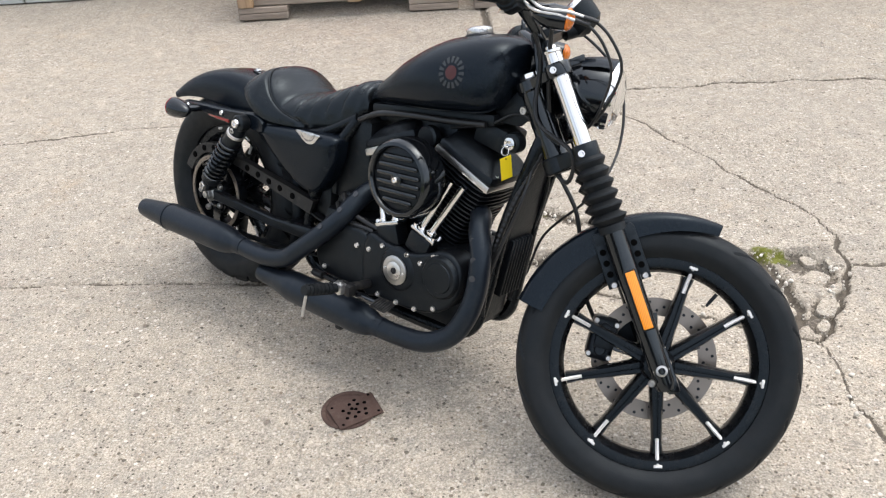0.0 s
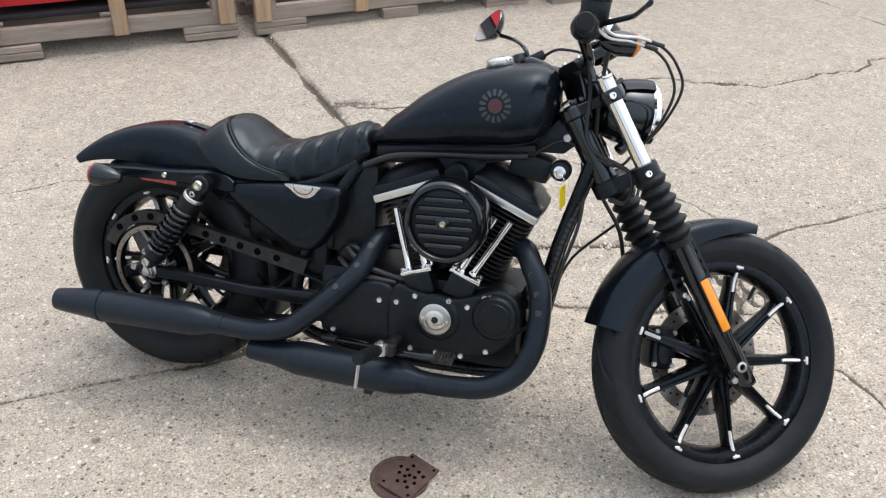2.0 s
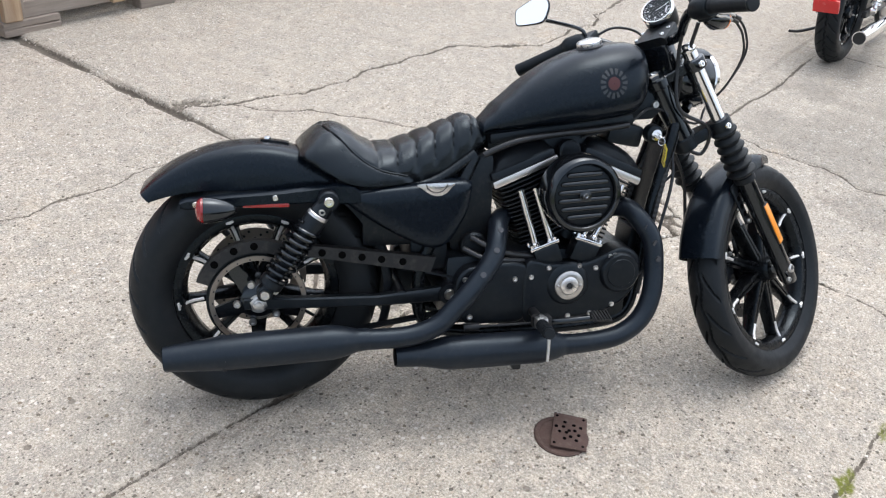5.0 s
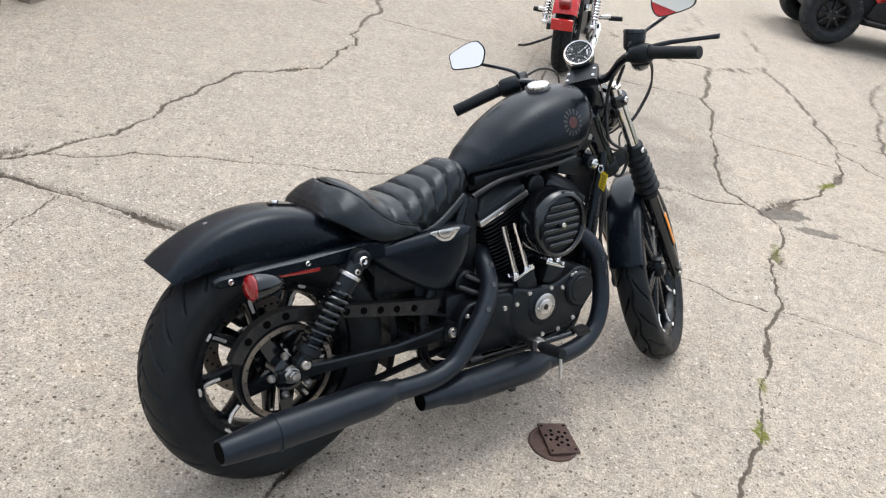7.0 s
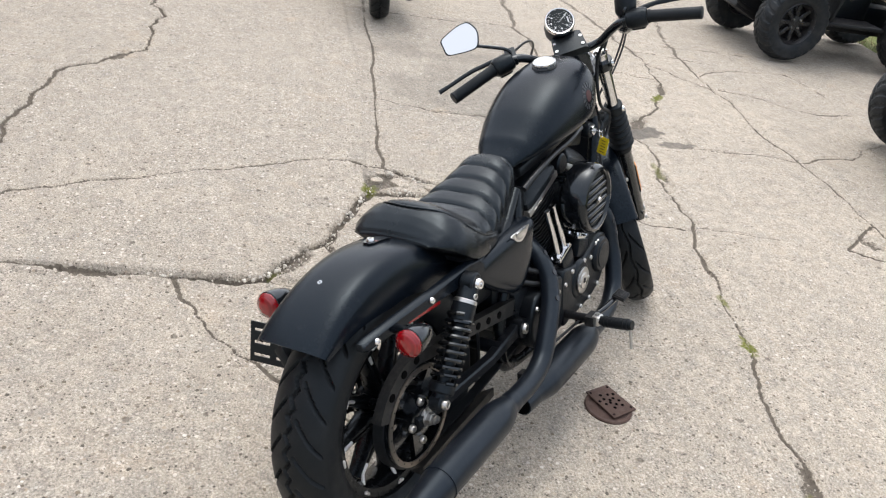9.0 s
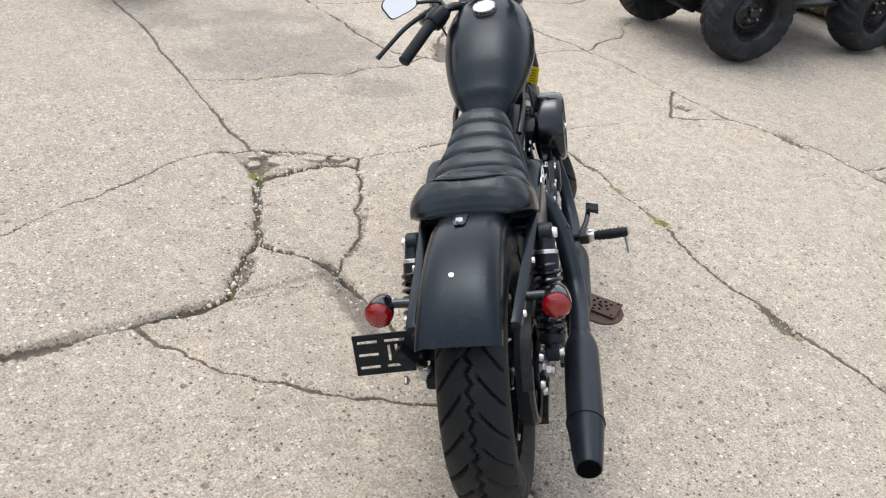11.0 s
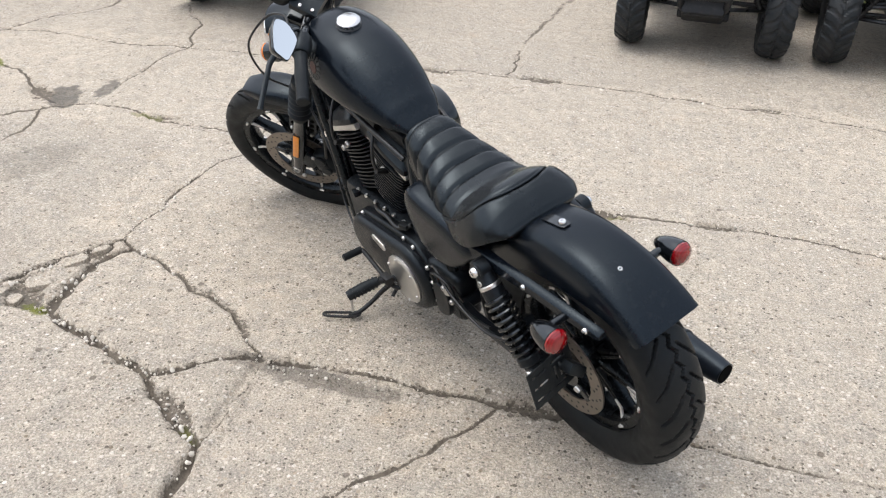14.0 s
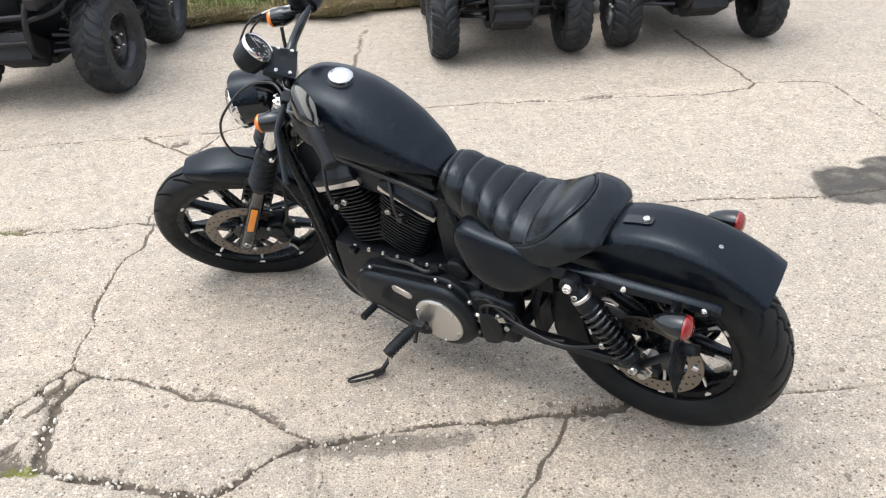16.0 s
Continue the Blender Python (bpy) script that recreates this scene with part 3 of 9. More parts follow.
# south of the machine
crack([(2.050, 0.820), (1.931, 0.745), (1.742, 0.757), (1.590, 0.812), (1.380, 0.858), (1.233, 0.850), (1.065, 0.846), (0.970, 0.880), (0.790, 0.945), (0.610, 0.950), (0.330, 1.015), (0.065, 1.030), (-0.140, 1.105), (-0.390, 1.147), (-0.600, 1.137), (-0.860, 1.140), (-1.213, 1.130), (-1.360, 1.134), (-1.473, 1.159), (-1.653, 1.200), (-1.804, 1.222), (-2.60, 1.20), (-3.365, 1.239)], 0.0066, 0.014, 0.05, 23)
crack([(0.992, 0.861), (0.986, 0.753), (0.967, 0.592), (0.948, 0.458)], 0.0045, 0.008, 0.05, 24, dirt=0.75, gaps=0.3)
crack([(5.646, 0.474), (5.264, 0.829), (5.033, 0.987), (4.360, 1.030), (3.770, 1.010), (3.181, 1.055), (2.650, 1.055), (2.462, 1.040), (2.270, 1.010), (2.150, 0.900), (2.050, 0.830)], 0.009, 0.014, 0.05, 25)
crack([(2.180, 2.230), (2.128, 2.011), (2.090, 1.924), (2.094, 1.776), (2.097, 1.619), (2.009, 1.491), (2.073, 1.303), (2.043, 1.145), (2.134, 0.869)], 0.0062, 0.010, 0.05, 26, gaps=0.15)
crack([(2.110, 0.810), (2.204, 0.750), (2.330, 0.660), (2.430, 0.590), (2.620, 0.435), (2.760, 0.400), (2.912, 0.302), (2.976, 0.258), (3.140, 0.215), (3.326, 0.232), (3.575, 0.180), (3.848, 0.185), (4.111, 0.253), (4.543, 0.272), (5.089, 0.333), (5.646, 0.474), (6.559, 0.476), (7.201, 0.525)], 0.0085, 0.012, 0.05, 27)
crack([(3.573, 0.178), (3.430, 0.050), (3.330, 0.030), (3.140, -0.150), (2.914, -0.205), (2.804, -0.181), (2.510, -0.145), (2.320, -0.140), (2.119, -0.180), (1.940, -0.185), (1.607, -0.205), (1.375, -0.185), (1.152, -0.190), (0.870, -0.170), (0.760, -0.183), (0.618, -0.240), (0.302, -0.317), (-0.185, -0.305), (-0.791, -0.248), (-1.104, -0.207), (-1.302, -0.205), (-1.708, -0.159), (-2.033, -0.144), (-2.158, -0.162), (-2.228, -0.239), (-2.592, -0.184), (-2.635, -0.108)], 0.0072, 0.014, 0.04, 28)
crack([(1.190, -0.190), (1.024, -0.002), (0.905, 0.130), (0.830, -0.011), (0.760, -0.183)], 0.009, 0.012, 0.06, 29)
crack([(3.140, -0.150), (3.118, -0.327), (3.063, -0.496), (2.935, -0.640), (2.860, -0.838), (2.930, -1.105)], 0.007, 0.010, 0.05, 30, gaps=0.2)
crack([(1.960, 0.540), (1.968, 0.384), (1.967, 0.210), (1.980, 0.061), (1.950, -0.140), (1.942, -0.200)], 0.0055, 0.010, 0.05, 42, dirt=0.85, gaps=0.2)
crack([(1.938, -0.210), (2.042, -0.411), (2.086, -0.627), (2.287, -0.831), (2.398, -1.025)], 0.007, 0.010, 0.05, 43, gaps=0.2)
crack([(3.142, -0.166), (3.477, -0.178), (3.830, -0.188), (4.310, -0.250), (4.890, -0.400), (5.509, -0.441), (6.416, -0.808), (6.805, -0.857)], 0.0075, 0.012, 0.04, 37)
crack([(3.777, 0.838), (3.857, 0.526), (3.851, 0.141), (3.831, -0.026), (3.811, -0.192), (3.749, -0.386)], 0.0055, 0.010, 0.05, 38, gaps=0.2)
crack([(3.400, -0.180), (3.592, -0.386), (3.680, -0.590), (3.763, -1.064), (3.502, -1.116), (3.309, -1.148)], 0.0055, 0.010, 0.05, 44, gaps=0.2)
crack([(6.078, 1.777), (6.390, 1.426), (6.472, 1.188), (6.986, 0.965), (6.990, 0.560)], 0.008, 0.010, 0.05, 45)
crack([(6.986, 0.965), (7.659, 1.102), (7.785, 1.293), (7.249, 1.575)], 0.008, 0.010, 0.05, 46)
crack([(3.318, 1.010), (3.235, 0.789), (3.244, 0.567), (3.200, 0.240)], 0.005, 0.008, 0.05, 39, gaps=0.3)
crack([(0.068, -0.326), (0.057, -0.911), (-0.017, -1.499), (-0.104, -2.091)], 0.0050, 0.010, 0.08, 31, gaps=0.1)
crack([(-2.635, -0.108), (-2.621, 0.061), (-2.607, 0.247), (-2.593, 0.462), (-2.540, 0.970)], 0.0055, 0.010, 0.05, 36)
crack([(-2.228, -0.239), (-2.240, -0.528), (-2.220, -0.860), (-2.215, -1.268), (-2.231, -1.464)], 0.0065, 0.012, 0.04, 32)
crack([(5.328, 0.612), (5.068, 1.331), (5.622, 1.950)], 0.012, 0.014, 0.1, 33)
# worn hollows, moss and damp
for k, (x, y, a, b, turn) in enumerate([(0.415, 2.650, 0.105, 0.034, -35), (1.165, 2.262, 0.105, 0.065, -50), (1.105, 2.000, 0.09, 0.034, 62), (0.690, 2.487, 0.07, 0.020, -24), (-0.548, 2.356, 0.12, 0.03, 0), (-0.605, 1.164, 0.11, 0.028, -10), (-0.125, -0.317, 0.12, 0.035, 0), (0.434, -0.273, 0.10, 0.03, -15), (-1.321, -0.246, 0.1, 0.03, 0), (-1.032, 1.139, 0.09, 0.025, 0), (0.646, 0.957, 0.07, 0.02, -10), (1.543, 0.814, 0.10, 0.03, 5), (2.260, 0.708, 0.12, 0.05, -40), (0.475, -0.264, 0.09, 0.035, -10), (-0.175, -0.305, 0.08, 0.04, 20), (0.996, -0.044, 0.08, 0.04, 20), (2.993, 0.269, 0.12, 0.03, -15), (0.283, 3.285, 0.02, 0.12, 0), (0.400, 4.080, 0.130, 0.034, -22), (0.320, 4.090, 0.05, 0.035, 40), (2.353, 3.590, 0.12, 0.03, -20)]):
    hollow = np.zeros_like(ZZ)
    patch(hollow, x, y, a, b, 1.0, turn, 0.4, k)
    CUT = np.maximum(CUT, hollow * 0.018)
    GRIT = np.maximum(GRIT, hollow * 0.48)
patch(MOSS, 1.085, 2.340, 0.055, 0.028, 1.0, -24, 0.35, 1, crisp=6)
patch(MOSS, 0.099, 1.037, 0.05, 0.025, 1.0, 10, 0.4, 3)
patch(MOSS, 0.345, 2.708, 0.035, 0.012, 0.7, -30, 0.4, 4)
patch(MOSS, 2.800, 0.370, 0.10, 0.028, 1.0, -36, 0.35, 5)
patch(MOSS, -0.645, 1.175, 0.05, 0.02, 0.5, 0, 0.4, 6)
patch(MOSS, 0.382, 1.001, 0.05, 0.015, 0.8, 0, 0.4, 7)
patch(MOSS, 1.594, 0.813, 0.10, 0.02, 0.5, 0, 0.4, 8)
patch(DAMP, 2.130, 0.720, 0.17, 0.075, 0.80, 128, 0.35, 1, crisp=6)
patch(DAMP, 1.985, 0.560, 0.13, 0.040, 0.72, 98, 0.3, 9, crisp=6)
patch(DAMP, -2.275, 1.175, 0.43, 0.235, 1.0, -8, 0.2, 2, crisp=12)
patch(DAMP, 1.200, 2.294, 0.08, 0.06, 0.35, 0, 0.6, 3)
patch(DAMP, 0.080, 2.402, 0.25, 0.040, 0.55, -4, 0.3, 4, crisp=5)
patch(DAMP, 0.300, 2.385, 0.07, 0.045, 0.45, 30, 0.3, 6, crisp=4)
patch(DAMP, 2.530, 1.598, 0.7, 0.5, 0.28, 20, 0.5, 5)
# spalled edges, paler and a little lower in places
SPALL = np.clip(0.5 + soft_noise(XX, YY, 0.045, 21) + 0.6 * soft_noise(XX, YY, 0.016, 22), 0, 1) * LIP
TONE += 0.34 * SPALL
ZZ -= np.maximum(CUT, 0.006 * SPALL)


def ground_sheet():
    nx, ny = XX.shape
    me = bpy.data.meshes.new("ground")
    me.vertices.add(nx * ny)
    me.vertices.foreach_set("co", np.stack([XX, YY, ZZ], -1).astype(np.float32).ravel())
    a = (np.arange(nx - 1)[:, None] * ny + np.arange(ny - 1)[None]).ravel()
    quads = np.stack([a, a + ny, a + ny + 1, a + 1], -1).astype(np.int32)
    n = len(quads)
    me.loops.add(n * 4)
    me.loops.foreach_set("vertex_index", quads.ravel())
    me.polygons.add(n)
    me.polygons.foreach_set("loop_start", np.arange(0, n * 4, 4, dtype=np.int32))
    me.polygons.foreach_set("loop_total", np.full(n, 4, dtype=np.int32))
    me.polygons.foreach_set("use_smooth", np.ones(n, dtype=bool))
    for key, field in (("grit", GRIT), ("tone", np.clip(TONE, 0, 1)), ("moss", MOSS), ("damp", DAMP)):
        me.attributes.new(key, "FLOAT", "POINT").data.foreach_set("value", field.astype(np.float32).ravel())
    me.update(calc_edges=True)
    me.validate()
    me.materials.append(CONCRETE)
    return tagged(new("ground", me), "worn beige exposed-aggregate concrete yard, cracked and mossy in its joints", "concrete ground", kind="structure")


ground_sheet()


# ---- the black cruiser motorcycle, leaning on its stand ----
BIKE = pose(-0.7004, 2.3934, 0.0, -14.46, -0.5, -40.16)
bike = thing("motorcycle", BIKE, "matte black cruiser motorcycle leaning on its side stand with handlebar turned", "motorcycle")
# the steered part: turned to the left, raked fork
RAKE, STEER = radians(31.8), radians(33.8)
f_up = Vector((-math.sin(RAKE), 0, math.cos(RAKE)))
f_left = Vector((0, 1, 0)) * math.cos(STEER) + f_up.cross(Vector((0, 1, 0))) * math.sin(STEER)
FORK = axis((1.4837, 0.0045, 0.2750), f_up, f_left.cross(f_up))
X, Y, Z = Vector((1, 0, 0)), Vector((0, 1, 0)), Vector((0, 0, 1))


def bolt(at, out, r=0.007, h=0.006, mat=None, parent=None, label="", place=None):
    """A domed hexagon-socket bolt head."""
    m = axis(at, out)
    s = Shape().lathe([(r, 0), (r, h * 0.55), (r * 0.8, h), (r * 0.45, h), (r * 0.42, h * 0.5)], m, 10)
    return part("bolt", s, mat or STEEL, parent, label, place)


# wheels ------------------------------------------------------------------
def tyre_shape(r, w, bead, tread, kind):
    """A tyre turned about z, its tread cut with slanted grooves."""
    prof = []
    hw = w / 2
    for a in np.linspace(-84, 84, 53):
        a = radians(a)
        prof.append((r - hw * 0.62 * (1 - math.cos(a)) * 1.05, hw * math.sin(a)))
    low, high = prof[0], prof[-1]
    side = lambda s: [(low[0] - (low[0] - bead) * 0.35, s * hw * 1.0), (low[0] - (low[0] - bead) * 0.65, s * hw * 0.94), (bead + 0.006, s * hw * 0.76), (bead, s * hw * 0.70)]
    full = side(-1)[::-1] + prof + side(1)
    inner = [(bead, hw * 0.55), (r * 0.93, hw * 0.7), (r * 0.955, 0.0), (r * 0.93, -hw * 0.7), (bead, -hw * 0.55)]
    n = tread * 22
    s = Shape()
    rings = []
    near_0 = lambda v, half, soft: min(1.0, max(0.0, (half - abs(v)) / soft))
    wrap = lambda v: (v + 0.5) % 1.0 - 0.5
    for k in range(n):
        a = 2 * math.pi * k / n
        t = k / 22.0
        zig = (abs(((t * 2) % 1.0) - 0.5) - 0.25) * 0.20
        ring = []
        for pr, pz in full + inner:
            cut = 0.0
            u = pz / hw
            if pr > r - hw * 0.55 and abs(u) < 0.97 and pr > r * 0.9:
                shift = 0.5 if u > 0 else 0.0
                ends = near_0(abs(u) - 0.56, 0.37, 0.06)
                if kind == "rear":
                    cut = 0.0075 * near_0(u + zig * 1.6, 0.060, 0.03)
                    cut = max(cut, 0.0075 * ends * near_0(wrap(t * 0.75 * 26 / 19.5 + abs(u) * 1.35 + shift), 0.075, 0.035))
                else:
                    turn = t * 18 / 26
                    wave = (abs((turn % 1.0) - 0.5) - 0.25) * 0.42
                    cut = 0.0075 * near_0(u - wave, 0.075, 0.03)
                    cut = max(cut, 0.0080 * ends * near_0(wrap(turn + abs(u) * 1.0 + shift), 0.062, 0.022))
            ring.append(Vector(((pr - cut) * math.cos(a), (pr - cut) * math.sin(a), pz)))
        rings.append(ring)
    return s.rings(rings, joined=True)


def wheel(name, parent, place, r, w, rim_r, rim_w, spokes, phase, kind, label):
    """A cast wheel turning about its own z: rim, hub, nine split spokes with bright ends, tyre."""
    I = Matrix.Identity(4)
    hw = rim_w / 2
    rim = Shape().ring([(rim_r - 0.016, -hw + 0.004), (rim_r + 0.002, -hw), (rim_r + 0.012, -hw + 0.003), (rim_r + 0.012, -hw + 0.010), (rim_r - 0.006, -hw + 0.018),
                        (rim_r - 0.012, 0), (rim_r - 0.006, hw - 0.018), (rim_r + 0.012, hw - 0.010), (rim_r + 0.012, hw - 0.003), (rim_r + 0.002, hw), (rim_r - 0.016, hw - 0.004), (rim_r - 0.028, hw * 0.35), (rim_r - 0.028, -hw * 0.35)], I, 72)
    hub_r = 0.040 if kind == "front" else 0.048
    rim.lathe([(0.016, -0.052), (hub_r * 0.8, -0.050), (hub_r, -0.030), (hub_r * 0.92, 0), (hub_r, 0.030), (hub_r * 0.8, 0.050), (0.016, 0.052)], I, 28)
    ob = part(name, rim, WHEEL_BLACK, parent, label, place)
    part("tyre", tyre_shape(r, w, rim_r + 0.006, 26, kind), TYRE, ob, "black road tyre with zigzag tread", angle=30)
    for k in range(spokes):
        a = phase + 2 * math.pi * k / spokes
        m = pose(0, 0, 0, 0, 0, math.degrees(a))
        s = Shape()
        length = rim_r - 0.03
        rows = []
        for u in np.linspace(0, 1, 7):
            x = hub_r * 0.85 + (length - hub_r * 0.85) * u
            hy = 0.017 - 0.007 * u + 0.004 * max(0, u - 0.85) / 0.15
            hz = 0.026 - 0.010 * u
            rows.append([Vector((x, y * hy, z * hz)) for y, z in ((-1, -0.55), (-0.7, -1), (-0.18, -1), (-0.12, -0.75), (0.12, -0.75), (0.18, -1), (0.7, -1), (1, -0.55), (1, 0.55), (0.7, 1), (0.18, 1), (0.12, 0.75), (-0.12, 0.75), (-0.18, 1), (-0.7, 1), (-1, 0.55))])
        s.rings(rows)
        sp = part("spoke", s, WHEEL_BLACK, ob, place=m)
        tips = Shape()
        for z in (-1, 1):
            x0, x1 = length - 0.036, rim_r - 0.006
            zz = 0.0180 * z
            tips.tube([(x0, 0.0, zz), (length - 0.010, 0.0, zz), (x1 - 0.006, 0.0, z * (hw * 0.72)), (x1, 0.0, z * (hw - 0.002))], 0.0046, 6)
            tips.box((0.007, 0.020, 0.006), Matrix.Translation((x1 + 0.001, 0.0, z * (hw - 0.001))), 0.0015, 1)
        part("spoke_end", tips, WHITE_TIP, ob, "bright machined spoke end", m)
    v = Shape().cyl((rim_r - 0.03, 0, 0.004), (rim_r - 0.060, 0, 0.004), 0.0045, 10).cyl((rim_r - 0.045, 0, 0.004), (rim_r - 0.066, 0, 0.004), 0.0035, 8)
    part("valve_stem", v, PLASTIC, ob, place=pose(0, 0, 0, 0, 0, math.degrees(phase) + 21))
    return ob


def brake_disc(parent, z, r_out, r_in, place=None):
    s = Shape()
    n = 72
    rows = [(r_out, z - 0.0022), (r_out, z + 0.0022), (r_in, z + 0.0022), (r_in, z - 0.0022)]
    s.ring(rows, Matrix.Identity(4), n)
    d = part("brake_disc", s, DISC_STEEL, parent, "drilled steel brake disc", place)
    h = Shape()
    for k in range(48):
        a = 2 * math.pi * k / 48
        rr = r_in + (r_out - r_in) * (0.28, 0.52, 0.76)[k % 3]
        for side in (-1, 1):
            h.cyl((rr * math.cos(a), rr * math.sin(a), z + side * 0.0018), (rr * math.cos(a), rr * math.sin(a), z + side * 0.0026), 0.0037, 8)
    part("disc_hole", h, PLASTIC, parent, "drilled holes of the disc", place)
    c = Shape().ring([(0.050, z - 0.004), (0.050, z + 0.004), (0.028, z + 0.004), (0.028, z - 0.004)], Matrix.Identity(4), 32)
    for k in range(5):
        a = 2 * math.pi * k / 5
        m = pose(0, 0, 0, 0, 0, 72 * k) @ Matrix.Translation((0.5 * (0.045 + r_in + 0.006), 0, z))
        c.box((r_in - 0.036, 0.022, 0.006), m, 0.002, 1)
        c.cyl((0.062 * math.cos(a), 0.062 * math.sin(a), z), (0.062 * math.cos(a), 0.062 * math.sin(a), z + 0.009), 0.007, 8)
    part("disc_carrier", c, GLOSS_BLACK, parent, place=place)
    return d


DISC_STEEL = surface("brake_disc_steel", (0.25, 0.225, 0.20), 0.38, 0.9, vary=0.15, dust=0.2)
TO_Y = Matrix(((1, 0, 0, 0), (0, 0, 1, 0), (0, -1, 0, 0), (0, 0, 0, 1)))  # own z becomes left
REAR = Matrix.Translation((0, -0.009, 0.313)) @ TO_Y
rear = wheel("rear_wheel", bike, REAR, 0.318, 0.150, 0.203, 0.092, 9, radians(12), "rear", "black cast rear wheel with nine spokes")
FRONT = FORK @ TO_Y
front = wheel("front_wheel", bike, FRONT, 0.323, 0.102, 0.239, 0.068, 9, radians(-51.8), "front", "black cast front wheel with nine spokes")
brake_disc(front, 0.054, 0.146, 0.104)
brake_disc(rear, 0.092, 0.133, 0.092)


def both(fn):
    for side in (-1, 1):
        fn(side)


# belt drive on the right-hand side -------------------------------------------
def belt_drive():
    y = -0.094
    s = Shape().ring([(0.121, 0.014), (0.121, -0.014), (0.112, -0.014), (0.112, 0.014)], Matrix.Identity(4), 60)
    for k in range(5):
        m = pose(0, 0, 0, 0, 0, 72 * k + 20)
        s.add([(0.03, -0.022, 0.004), (0.114, -0.014, 0.004), (0.114, 0.014, 0.004), (0.03, 0.022, 0.004), (0.03, -0.022, -0.008), (0.114, -0.014, -0.008), (0.114, 0.014, -0.008), (0.03, 0.022, -0.008)],
              [(0, 1, 2, 3), (7, 6, 5, 4), (0, 4, 5, 1), (1, 5, 6, 2), (2, 6, 7, 3), (3, 7, 4, 0)], m)
    s.lathe([(0.03, -0.03), (0.045, -0.024), (0.046, 0.02), (0.03, 0.024)], Matrix.Identity(4), 24)
    place = Matrix.Translation((0, 0, y))
    part("belt_pulley", s, GLOSS_BLACK, rear, "black belt pulley", place)
    ring = Shape().ring([(0.119, -0.0165), (0.119, -0.0125), (0.107, -0.0125), (0.107, -0.0165)], Matrix.Identity(4), 60)
    part("pulley_flange", ring, DISC_STEEL, rear, "bright pulley flange with small holes", place)
    for k in range(22):
        a = 2 * math.pi * k / 22
        h = Shape().cyl((0.111 * math.cos(a), 0.111 * math.sin(a), -0.0160), (0.111 * math.cos(a), 0.111 * math.sin(a), -0.0172), 0.0022, 7)
        part("flange_hole", h, PLASTIC, rear, "", place)
    for k in range(5):
        a = 2 * math.pi * (k + 0.5) / 5
        bolt((0.052 * math.cos(a), 0.052 * math.sin(a), y - 0.026), (0, 0, -1), 0.010, 0.010, STEEL, rear)
    # belt: round the pulley and forward to the gearbox
    pts = []
    for a in np.linspace(radians(80), radians(275), 30):
        pts.append((0.124 * math.cos(a), y, 0.313 + 0.124 * math.sin(a)))
    pts += [(0.25, y, 0.21), (0.50, y, 0.245), (0.535, y, 0.285), (0.50, y, 0.345), (0.25, y, 0.405)]
    b = Shape()
    rows = []
    n = len(pts)
    for i, p in enumerate(pts):
        d = (Vector(pts[(i + 1) % n]) - Vector(pts[i - 1])).normalized()
        nrm = Vector((-d.z, 0, d.x))
        rows.append([Vector(p) + nrm * t + Y * w for t, w in ((0.003, 0.013), (0.003, -0.013), (-0.003, -0.013), (-0.003, 0.013))])
    b.rings(rows, joined=True)
    part("drive_belt", b, GRIP, bike, "black toothed drive belt")


belt_drive()


def belt_guard():
    """Upper guard: an arc over the pulley and a drilled bar running forward."""
    y = -0.120
    outer, inner = [], []
    for a in np.linspace(radians(158), radians(72), 16):
        outer.append((0.158 * math.cos(a), 0.313 + 0.160 * math.sin(a)))
        inner.append((0.127 * math.cos(a), 0.313 + 0.129 * math.sin(a)))
    outer += [(0.14, 0.452), (0.452, 0.407)]
    inner += [(0.14, 0.422), (0.439, 0.366)]
    out = outer + inner[::-1]
    m = Matrix(((1, 0, 0, 0), (0, 0, -1, y), (0, 1, 0, 0), (0, 0, 0, 1)))
    s = Shape()
    k = len(outer)
    rows = []
    for (ax_, az), (bx, bz) in zip(outer, inner):
        rows.append([Vector((ax_, y - 0.002, az)), Vector((bx, y - 0.002, bz)), Vector((bx, y + 0.002, bz)), Vector((ax_, y + 0.022, az))])
    s.rings(rows)
    g = part("belt_guard", s, GUARD, bike, "black drilled belt guard")
    # dark discs on the guard stand for its shaded holes
    for u in (0.16, 0.21, 0.26, 0.31, 0.365):
        z = 0.437 - (u - 0.14) * 0.165
        part("guard_hole", Shape().cyl((u, y - 0.0018, z), (u, y - 0.004, z), 0.0095, 14), HOLE_DARK, g)
    for a in (135, 112, 92):
        a = radians(a)
        part("guard_hole", Shape().cyl((0.143 * math.cos(a), y - 0.0018, 0.313 + 0.145 * math.sin(a)), (0.143 * math.cos(a), y - 0.004, 0.313 + 0.145 * math.sin(a)), 0.0095, 14), HOLE_DARK, g)
    low = Shape()
    rows = []
    for u in np.linspace(0, 1, 8):
        x, z = -0.02 + 0.33 * u, 0.180 + 0.028 * u
        rows.append([Vector((x, y - 0.012, z - 0.014)), Vector((x, y - 0.012, z + 0.010)), Vector((x, y - 0.009, z + 0.010)), Vector((x, y + 0.03, z - 0.014))])
    low.rings(rows)
    part("debris_deflector", low, DUSTY_BLACK, bike, "black lower belt guard")


belt_guard()


